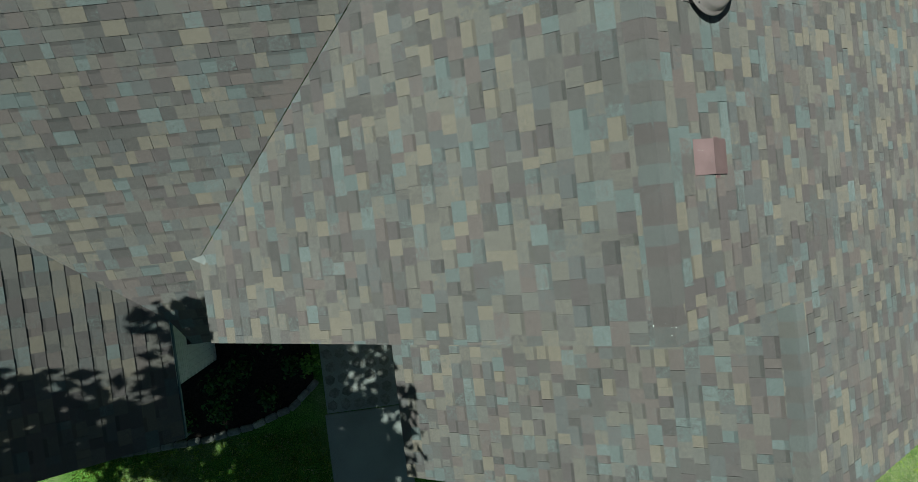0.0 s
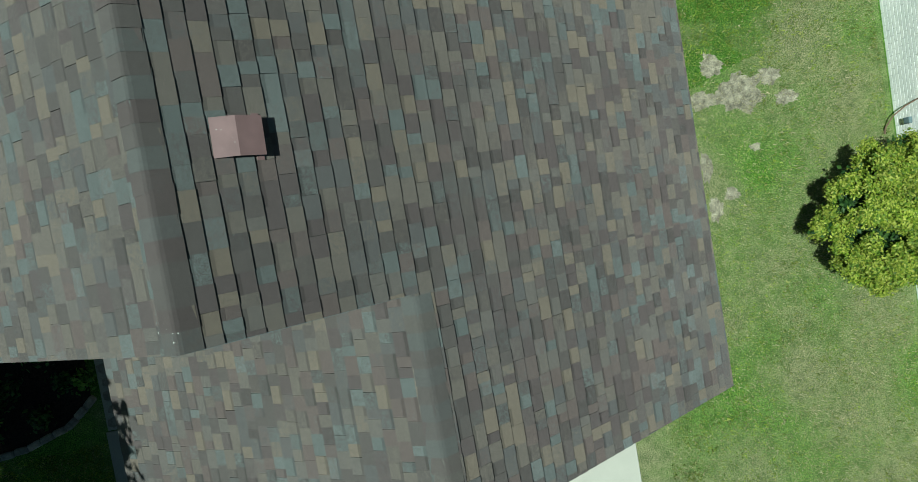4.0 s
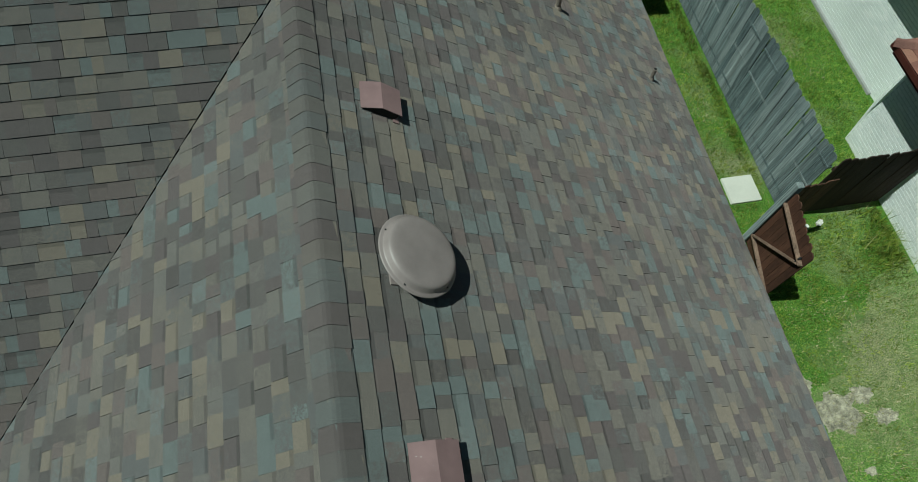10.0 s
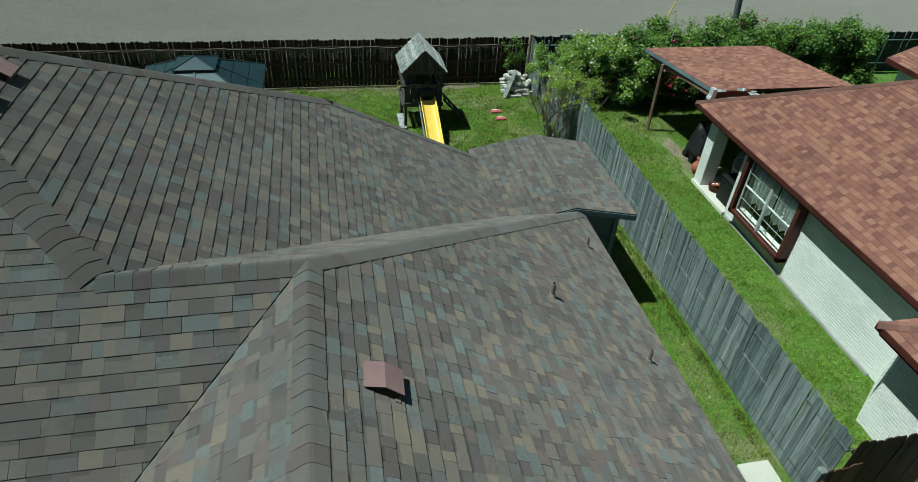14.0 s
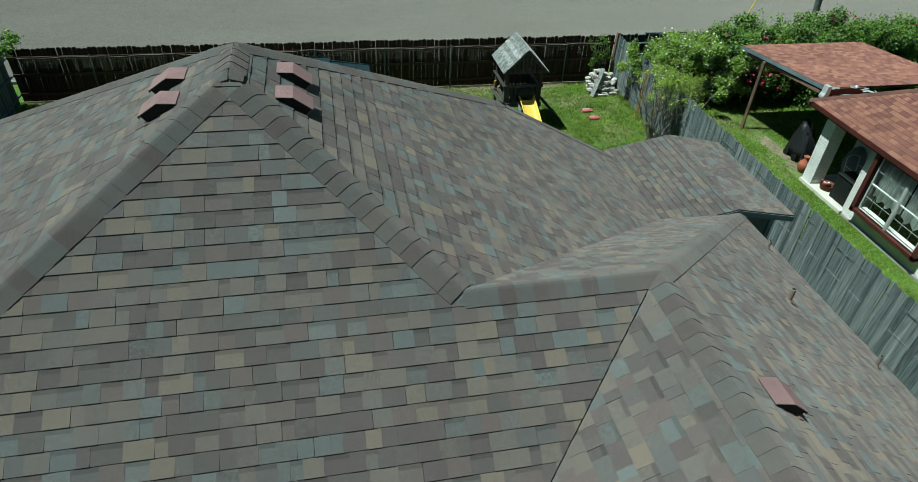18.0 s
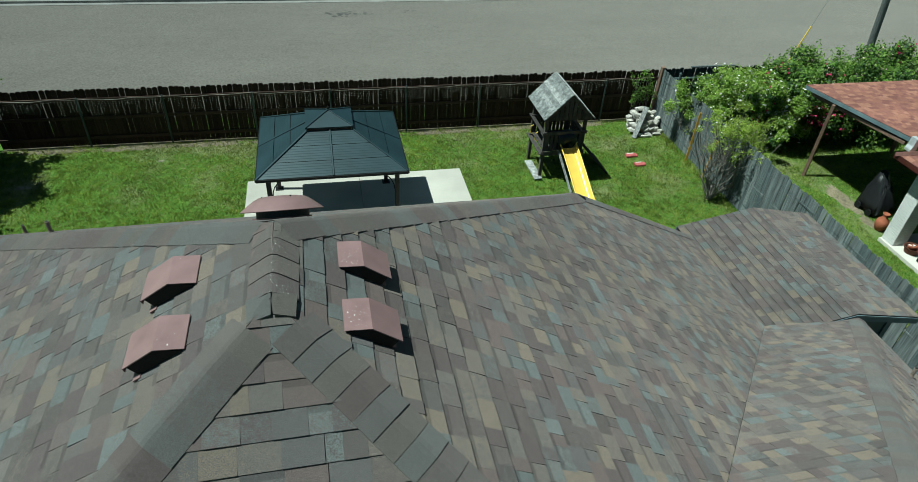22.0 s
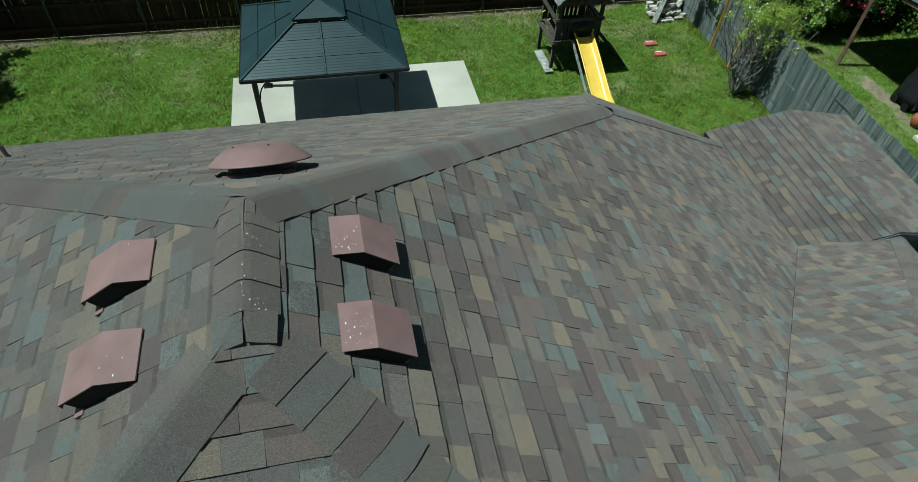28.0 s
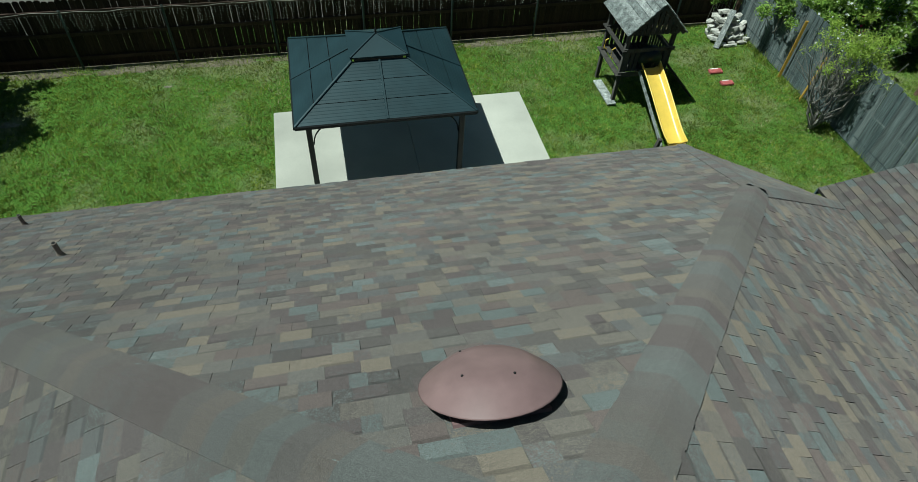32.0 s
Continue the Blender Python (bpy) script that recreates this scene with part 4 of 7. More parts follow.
# ---------------------------------------------------------------- fences
def fence_run(name, label, a, b, hgt, mat, seed, pitch=0.142, group="", face=1, rails=True, thick=0.018, lean=0.16, gap=0.006, zlift=0.0):
    """Pickets with clipped corners nailed to rails, from a to b."""
    rnd = random.Random(seed)
    a, b = Vector((*a, zlift)), Vector((*b, zlift))
    d = (b - a).normalized()
    nrm = Vector((-d.y, d.x, 0)) * face
    t = thing(name, label, "fence", a, group)
    n = int((b - a).length / pitch + 0.05)
    meshes = []
    for h in (hgt - 0.02, hgt, hgt + 0.018):
        w = pitch - gap
        prof = [(-w / 2, 0.03), (w / 2, 0.03), (w / 2, h - 0.035), (w / 2 - 0.03, h), (-w / 2 + 0.03, h), (-w / 2, h - 0.035)]
        v = [(x, -thick / 2, z) for x, z in prof] + [(x, thick / 2, z) for x, z in prof]
        f = [tuple(range(6)), tuple(reversed(range(6, 12)))] + [(i, 6 + i, 6 + (i + 1) % 6, (i + 1) % 6) for i in range(6)]
        me = bpy.data.meshes.new("picket")
        me.from_pydata(v, [], f)
        me.materials.append(mat)
        meshes.append(me)
    R = Matrix((d, Vector((-d.y, d.x, 0)), Vector((0, 0, 1)))).transposed().to_4x4()
    for i in range(n):
        p = d * (pitch * (i + 0.5))
        shared("picket", rnd.choice(meshes), Matrix.Translation(p) @ R @ pose(0, rnd.uniform(-0.003, 0.003), 0, rnd.gauss(0, 0.3), rnd.gauss(0, lean), rnd.gauss(0, 0.8)), t)
    if rails:
        for z in (0.28, hgt * 0.52, hgt - 0.28):
            bm = bmesh.new()
            bar(bm, nrm * 0.03 + Vector((0, 0, z)), d * (b - a).length + nrm * 0.03 + Vector((0, 0, z)), 0.04, 0.085, roll=0 if abs(d.x) > 0.5 else math.pi / 2)
            part("rail", bm, mat if mat in (M_FENCE_GREY, M_FENCE_FAR) else M_FENCE_RAIL, t)
    return t


M_FENCE_FAR = surface("grey_green_picket", [(0, (0.19, 0.305, 0.32)), (1, (0.25, 0.375, 0.39))], "object", 0.9, 0, 14, 0.3, 2, 0.25, 0.2, 40, 0.2, False, (6, 6, 0.7))
# The back pickets' darker tone paints the shade between the front slats.
M_FENCE_BACK = surface("gap_shade_picket", [(0, (0.050, 0.075, 0.078)), (1, (0.075, 0.105, 0.108))], "object", 0.9, 0, 14, 0.3, 2, 0.25, 0.2, 40, 0.2, False, (6, 6, 0.7))
back_fence = fence_run("back_fence", "tall dark-brown picket fence with thin gaps of light", (-10.7, 21.0), (8.95, 21.0), 1.72, M_FENCE_DARK, 1, face=-1, gap=0.0045)
for x in (-8.40, -6.21, -3.80, -1.60, 0.66, 2.95, 5.25, 7.11):
    bm = bmesh.new()
    tube(bm, [(x + 10.7, -0.075, 0), (x + 10.7, -0.075, 1.50)], 0.030, 8)
    tube(bm, [(x + 10.7, -0.075, 1.50), (x + 10.7, -0.075, 1.53)], 0.036, 8, 0.012)
    part("post", bm, M_POST, back_fence, "dark green steel post with domed cap")
lights = thing("string_lights", "unlit icicle string lights draped along the dark fence", "string lights", (0, 20.9, 0))
rnd = random.Random(5)
pts, lv, lf = [], [], []
x = -10.4
while x < 8.4:
    z = 1.47 + 0.015 * math.sin(x * 2.7) + 0.012 * math.sin(x * 6.1)
    pts.append((x, 0, z))
    for k in range(rnd.choice((1, 3, 5, 6, 8))):
        c = Vector((x + rnd.uniform(-0.02, 0.02), rnd.uniform(-0.015, 0.015), z - 0.055 * (k + 1) - rnd.uniform(0, 0.02)))
        r = 0.0085
        b0 = len(lv)
        lv += [c + Vector(q) * r for q in ((1, 0, 0), (-1, 0, 0), (0, 1, 0), (0, -1, 0), (0, 0, 1.6), (0, 0, -1.6))]
        lf += [tuple(b0 + i for i in q) for q in ((0, 2, 4), (2, 1, 4), (1, 3, 4), (3, 0, 4), (2, 0, 5), (1, 2, 5), (3, 1, 5), (0, 3, 5))]
    x += 0.085
bm = bmesh.new()
tube(bm, pts, 0.006, 5)
part("wire", bm, M_WIRE, lights)
tagged(mesh_ob("bulb", lv, lf, M_LIGHTS, lights), kind="stuff")
M_FENCE_SLATE = surface("dark_slate_picket", [(0, (0.024, 0.034, 0.036)), (1, (0.042, 0.056, 0.058))], "object", 0.9, 0, 14, 0.35, 2, 0.3, 0.3, 40, 0.3, False, (6, 6, 0.7))
nfence = fence_run("neighbour_back_fence", "tall dark slate-coloured picket fence behind the neighbour's shrubs", (8.95, 21.05), (38, 21.05), 1.72, M_FENCE_SLATE, 2, face=-1, gap=0.005, rails=False)
for z in (1.42, 0.45):
    bm = bmesh.new()
    tube(bm, [(0.1, -0.10, z), (28.9, -0.10, z)], 0.028, 8)
    part("pipe_rail", bm, M_POST_GREY, nfence, "grey-green steel pipe rail")
for k in range(12):
    x = 0.70 + 2.40 * k
    bm = bmesh.new()
    tube(bm, [(x, -0.13, 0), (x, -0.13, 1.58)], 0.032, 8)
    tube(bm, [(x, -0.13, 1.58), (x, -0.13, 1.62)], 0.040, 8, 0.014)
    part("post", bm, M_POST_GREY, nfence, "grey-green steel post with domed cap")
bm = bmesh.new()
box(bm, 1.15, 0.03, 1.70, 2.75, 0.10, 1.745, 0.004)
part("top_board", bm, M_FENCE_GREY, nfence, "pale grey board nailed along the top")
side_fence = fence_run("side_fence", "leaning weathered grey picket fence between two gardens", (9.02, 3.85), (8.95, 20.9), 1.80, M_FENCE_GREY, 3, face=-1, lean=0.3, gap=0.004)
bm = bmesh.new()
box(bm, -0.07 - 0.06, 16.95, 0, -0.07 + 0.06, 17.08, 1.86, 0.01)
part("end_post", bm, M_GATEBAR, side_fence, "reddish corner post")
fence_run("west_fence", "grey picket fence along the garden's far side", (-10.75, 12), (-10.75, 20.9), 1.75, M_FENCE_GREY, 4, face=-1)
front_fence = fence_run("front_fence", "short dark-brown picket fence between the houses", (9.15, 3.82), (11.0, 3.84), 1.75, M_FENCE_DARK, 6, face=1)
fence_run("gate_side_fence", "short dark-brown picket fence beside the open gate", (8.12, 3.44), (8.98, 3.52), 1.75, M_GATE, 7, face=1)
# the far fence across the street, panel by panel
for i in range(-8, 16):
    x0, x1 = i * 2.85 + 0.18, i * 2.85 + 3.03
    y0, y1 = 37.45 + bend(x0), 37.45 + bend(x1)
    fp = fence_run("street_fence", "grey-green slatted street fence panel with pale steel posts" if i != 1 else "grey-green street fence panel with brown replacement boards", (x0, y0), (x1, y1), 1.83, M_FENCE_FAR, 40 + i, pitch=0.19, group="street fence panels", face=-1, gap=0.065, rails=True)
    # Rear row of boards, coloured dark to stand for shade in the gaps.
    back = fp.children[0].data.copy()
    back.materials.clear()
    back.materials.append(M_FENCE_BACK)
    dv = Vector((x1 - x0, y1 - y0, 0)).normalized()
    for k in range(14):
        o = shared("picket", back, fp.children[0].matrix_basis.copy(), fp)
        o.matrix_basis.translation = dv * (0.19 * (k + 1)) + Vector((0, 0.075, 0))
    bm = bmesh.new()
    tube(bm, [(0, -0.09, 0), (0, -0.09, 1.9)], 0.045, 8)
    part("post", bm, M_STEEL, fp, "pale steel post")

# the gate, swung open
gate = thing("garden_gate", "open red-brown board gate with a pale diagonal brace", "gate", (8.16, 3.40, 0))
gd = (Vector((7.92, 2.31, 0)) - Vector((8.16, 3.40, 0))).normalized()
gn = Vector((-gd.y, gd.x, 0))
rnd = random.Random(8)
for i in range(8):
    a = gd * (0.14 * i)
    bm = bmesh.new()
    h = 1.72 + rnd.uniform(-0.015, 0.015)
    prof = [(0.003, 0.06), (0.137, 0.06), (0.137, h - 0.04), (0.10, h), (0.04, h), (0.003, h - 0.04)]
    v0 = [bm.verts.new(a + gd * u + Vector((0, 0, z))) for u, z in prof]
    v1 = [bm.verts.new(a + gd * u + gn * 0.018 + Vector((0, 0, z))) for u, z in prof]
    bm.faces.new(v0)
    bm.faces.new(v1[::-1])
    for k in range(6):
        bm.faces.new((v0[k], v1[k], v1[(k + 1) % 6], v0[(k + 1) % 6]))
    part("board", bm, M_GATE, gate)
for a, b in (((0.02, 0.35), (1.1, 0.35)), ((0.02, 1.42), (1.1, 1.42)), ((0.06, 0.38), (1.05, 1.38))):
    bm = bmesh.new()
    bar(bm, gd * a[0] - gn * 0.025 + Vector((0, 0, a[1])), gd * b[0] - gn * 0.025 + Vector((0, 0, b[1])), 0.035, 0.085, 0.004, math.atan2(gd.y, gd.x))
    part("brace", bm, M_GATEBAR, gate, "pale timber brace")
bm = bmesh.new()
box(bm, -0.06, 0.0, 0, 0.06, 0.11, 1.85, 0.01)
part("gate_post", bm, M_FENCE_GREY, gate, "grey timber post")
bm = bmesh.new()
box(bm, 0, 0, 0, 0.05, 0.03, 0.14, 0.005, Matrix.Translation(gd * 1.02 - gn * 0.06 + Vector((0, 0, 1.35))))
part("latch", bm, M_BLACK, gate, "black metal latch")


# ---------------------------------------------------------------- roof vents and pipes
def on_slope(p, down, pitch=M):
    """A pose on the house roof at plan p: x down the slope, z off it."""
    down = Vector((*down, 0)).normalized()
    x = (down - Vector((0, 0, pitch))).normalized()
    z = (Vector((0, 0, 1)) + down * pitch).normalized()
    return Matrix.Translation(p) @ Matrix((x, z.cross(x), z)).transposed().to_4x4()



def box_vent(m, label, specks, seed, VW=0.262, VL=0.340, FU=0.154, FH=0.096, flange=True):
    """A slant-back attic vent: flange, folded hood, louvred sides and mouth painted near-black for their shade."""
    rnd = random.Random(seed)
    t = thing("roof_vent", label, "roof vent", group="slant-back roof vents")
    t.matrix_basis = m
    bm = bmesh.new()
    box(bm, VL - 0.045, (-VW / 2 - 0.032) if flange else (-VW / 2 + 0.01), 0.012, VL + 0.006, VW / 2 + 0.032 if flange else VW / 2 - 0.01, 0.020)
    part("flange", bm, M_VENT, t, "thin painted metal flange")
    prof = [(0.0, 0.024), (FU, FH), (VL, FH - 0.010), (VL + 0.003, FH - 0.032)]
    inner = [(p[0], p[1] - 0.006) for p in prof]
    bm = bmesh.new()
    rings = []
    for yy in (-VW / 2 - 0.006, VW / 2 + 0.006):
        rings.append([bm.verts.new((a, yy, b)) for a, b in prof] + [bm.verts.new((a, yy, b)) for a, b in reversed(inner)])
    n = len(rings[0])
    for k in range(n):
        bm.faces.new((rings[0][k], rings[0][(k + 1) % n], rings[1][(k + 1) % n], rings[1][k]))
    bm.faces.new(rings[0][::-1])
    bm.faces.new(rings[1])
    part("hood", bm, M_VENT, t, "folded mauve hood")
    # Solid body under the hood; black paints the shade of its openings.
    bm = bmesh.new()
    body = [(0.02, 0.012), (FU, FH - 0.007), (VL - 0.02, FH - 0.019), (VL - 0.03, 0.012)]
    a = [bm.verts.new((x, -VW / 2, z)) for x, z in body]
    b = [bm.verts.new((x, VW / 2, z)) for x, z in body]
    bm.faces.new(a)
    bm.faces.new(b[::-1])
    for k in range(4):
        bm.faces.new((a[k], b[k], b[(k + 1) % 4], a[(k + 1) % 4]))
    part("louvre", bm, M_DARK, t, "louvred opening, its inner shade painted near-black")
    for i in range(specks):
        bm = bmesh.new()
        bmesh.ops.create_circle(bm, cap_ends=True, radius=rnd.choice((0.0008, 0.001, 0.0014, 0.002, 0.0032)), segments=6)
        bmesh.ops.scale(bm, vec=(1, rnd.uniform(0.4, 2.4), 1), verts=bm.verts)
        u = rnd.uniform(0.1, 0.95) * FU
        tilt = math.atan2(FH - 0.024, FU)
        bmesh.ops.rotate(bm, cent=(0, 0, 0), matrix=Matrix.Rotation(-tilt, 3, "Y"), verts=bm.verts)
        bmesh.ops.translate(bm, vec=(u, max(-0.42, min(0.42, rnd.gauss(-0.08, 0.22))) * VW, 0.0265 + u * math.tan(tilt)), verts=bm.verts)
        part("fleck", bm, M_WHITE, t, "white dropping")
    return t


def zE(x): return ZR - M * (x - XR)
def zmE(x): return ZM - M * (x - XM)
def zmW(x): return ZM - MW * (XM - x)


for (x, y, turn, specks, lab) in ((1.712, 0.022, -2, 6, "mauve metal roof vent flecked with droppings"), (1.744, 2.846, -4, 0, "clean mauve metal roof vent near the ridge")):
    box_vent(on_slope((x, y, zE(x)), (1, 0)) @ pose(0, 0, 0, 0, 0, turn), lab, specks, int(50 + y * 10))
for (x, y, specks, lab) in ((-1.825, 6.41, 34, "mauve metal roof vent below the main ridge"), (-1.825, 5.856, 48, "mauve metal roof vent spattered with white droppings")):
    box_vent(on_slope((x, y, zmE(x)), (1, 0)), lab, specks, int(60 + y * 10), 0.248, 0.345, 0.132, 0.102, False)
for (x, y, specks) in ((-2.655, 6.445, 2), (-2.655, 5.905, 5)):
    box_vent(on_slope((x, y, zmW(x)), (-1, 0), MW), "mauve metal roof vent on the west slope", specks, int(70 + y * 10), 0.255, 0.345, 0.132, 0.115)


def lathe(bm, prof, seg=40, wob=0.0):
    rings = [[bm.verts.new((r * math.cos(a), r * math.sin(a), z)) for a in [2 * math.pi * k / seg for k in range(seg)]] for r, z in prof]
    for A, B in zip(rings, rings[1:]):
        for k in range(seg):
            bm.faces.new((A[k], A[(k + 1) % seg], B[(k + 1) % seg], B[k]))
    bm.faces.new(rings[-1])
    bm.faces.new(rings[0][::-1])
    return bm


# the taupe power vent on the wing
dome = thing("power_vent", "round faded-taupe plastic roof vent with a flat domed top", "roof vent")
dome.matrix_basis = on_slope((1.93, 1.41, zE(1.93)), (1, 0))
bm = bmesh.new()
lathe(bm, [(0.308, 0.105), (0.322, 0.108), (0.327, 0.115), (0.324, 0.121), (0.316, 0.125), (0.302, 0.127), (0.298, 0.130), (0.292, 0.140), (0.284, 0.168), (0.278, 0.178), (0.266, 0.186), (0.246, 0.191), (0.220, 0.1935), (0.10, 0.198), (0.02, 0.199)])
part("cap", bm, M_DOME, dome, "faded taupe plastic cap", True)
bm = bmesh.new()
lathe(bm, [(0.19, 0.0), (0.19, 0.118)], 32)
part("neck", bm, M_DARK, dome, "plain near-black neck under the cap")
bm = bmesh.new()
box(bm, -0.2, -0.2, 0.0, 0.31, 0.06, 0.024)
part("flange", bm, M_DOME, dome)
for a in (0.5, 2.6, 4.1, 5.4):
    bm = bmesh.new()
    lathe(bm, [(0.006, 0), (0.006, 0.004), (0.003, 0.006)], 8)
    bmesh.ops.translate(bm, vec=(0.302 * math.cos(a), 0.302 * math.sin(a), 0.131), verts=bm.verts)
    part("screw", bm, M_BLACK, dome)

# the mauve turbine-style vent on the north slope
dome2 = thing("power_vent", "wide round mauve metal roof vent casting a dark shadow", "roof vent")
dome2.matrix_basis = on_slope((-2.20, 7.355, ZM - MN * (7.355 - YN)), (0, 1), MN)
bm = bmesh.new()
lathe(bm, [(0.312, 0.070), (0.318, 0.074), (0.312, 0.080), (0.268, 0.115), (0.215, 0.155), (0.170, 0.178), (0.10, 0.188), (0.02, 0.190)])
part("cap", bm, M_VENT, dome2, "shallow mauve metal cap", True)
bm = bmesh.new()
lathe(bm, [(0.20, 0.0), (0.20, 0.10)], 32)
part("neck", bm, M_POST, dome2, "dark metal neck")
bm = bmesh.new()
box(bm, -0.21, -0.21, 0.0, 0.21, 0.21, 0.024)
part("flange", bm, M_VENT, dome2)
for a in (0.6, 2.2, 3.6):
    bm = bmesh.new()
    lathe(bm, [(0.006, 0), (0.006, 0.005), (0.003, 0.007)], 8)
    bmesh.ops.translate(bm, vec=(0.17 * math.cos(a), 0.17 * math.sin(a), 0.176), verts=bm.verts)
    part("screw", bm, M_BLACK, dome2)

def pipe(x, y, z, h, r):
    t = thing("vent_pipe", "grey plumbing vent pipe standing on the shingles", "pipe", (x, y, z), "plumbing vent pipes")
    bm = bmesh.new()
    lathe(bm, [(r, -0.06), (r, h)], 14)
    part("pipe", bm, M_PIPE, t)
    # The pipe is capped; this black disc paints the shade of its bore.
    bm = bmesh.new()
    lathe(bm, [(r * 0.75, h + 0.001), (r * 0.75, h + 0.003)], 14)
    part("bore", bm, M_DARK, t, "black disc painting the shade of an open end")
    bm = bmesh.new()
    lathe(bm, [(r * 1.9, -0.03), (r * 1.5, 0.02), (r * 1.05, 0.05)], 14)
    part("boot", bm, M_PIPE, t, "rubber boot")


for x, y, h, r in ((5.94, 7.62, 0.17, 0.026), (4.42, 5.40, 0.22, 0.034), (5.85, 4.88, 0.21, 0.028)):
    pipe(x, y, zE(x), h, r)
for x, y, h, r in ((-5.48, 10.80, 0.19, 0.025), (-6.72, 12.62, 0.18, 0.023)):
    pipe(x, y, ZM - MN * (y - YN), h, r)

# droppings on the end of the wing's ridge
spat = thing("droppings", "white bird droppings spattered on the shingles", "droppings", (1.34, -1.18, ZR))
rnd = random.Random(9)
for i in range(20):
    x, y = rnd.gauss(0, 0.055), rnd.gauss(0, 0.07)
    bm = bmesh.new()
    bmesh.ops.create_circle(bm, cap_ends=True, radius=rnd.uniform(0.0015, 0.005), segments=6)
    sl = M if x < 0 else -M
    bmesh.ops.rotate(bm, cent=(0, 0, 0), matrix=Matrix.Rotation(-math.atan(sl) if abs(x) > 0.03 else 0, 3, "Y"), verts=bm.verts)
    bmesh.ops.translate(bm, vec=(x, y, 0.026 - (abs(x) * M if abs(x) > 0.03 else 0.02)), verts=bm.verts)
    part("fleck", bm, M_WHITE, spat)

spat2 = thing("droppings", "white bird droppings along the main ridge caps", "droppings", (XM, 6.05, ZM))
for i in range(44):
    x, y = rnd.uniform(-0.01, 0.09), rnd.choice((-0.18, -0.05, 0.06, 0.2)) + rnd.gauss(0, 0.035)
    bm = bmesh.new()
    bmesh.ops.create_circle(bm, cap_ends=True, radius=rnd.choice((0.001, 0.0014, 0.002, 0.0035)), segments=6)
    bmesh.ops.rotate(bm, cent=(0, 0, 0), matrix=Matrix.Rotation(0.45, 3, "Y"), verts=bm.verts)
    bmesh.ops.translate(bm, vec=(x, y, 0.0255 - 0.58 * max(0, x - 0.012)), verts=bm.verts)
    part("fleck", bm, M_WHITE, spat2)

# ---------------------------------------------------------------- gazebo and its pad
bm = bmesh.new()
box(bm, -3.98, 12.95, -0.1, -1.03, 18.42, 0.08, 0.01)
box(bm, -1.02, 12.95, -0.1, 1.84, 18.42, 0.08, 0.01)
tagged(part("patio_pad", bm, M_CONCRETE, None), "pale concrete pad with one joint and a faint stain", "concrete pad", kind="structure")
bm = bmesh.new()
rnd = random.Random(3)
for i in range(16):
    bmesh.ops.create_circle(bm, cap_ends=True, radius=rnd.uniform(0.02, 0.06), segments=7, matrix=pose(-2.75 + rnd.gauss(0, 0.13), 15.72 + rnd.gauss(0, 0.05), 0.0835 + i * 0.00005))
tagged(part("pad_stain", bm, M_CONCRETE2, None), "grey stain on the concrete pad", "stain", kind="structure")

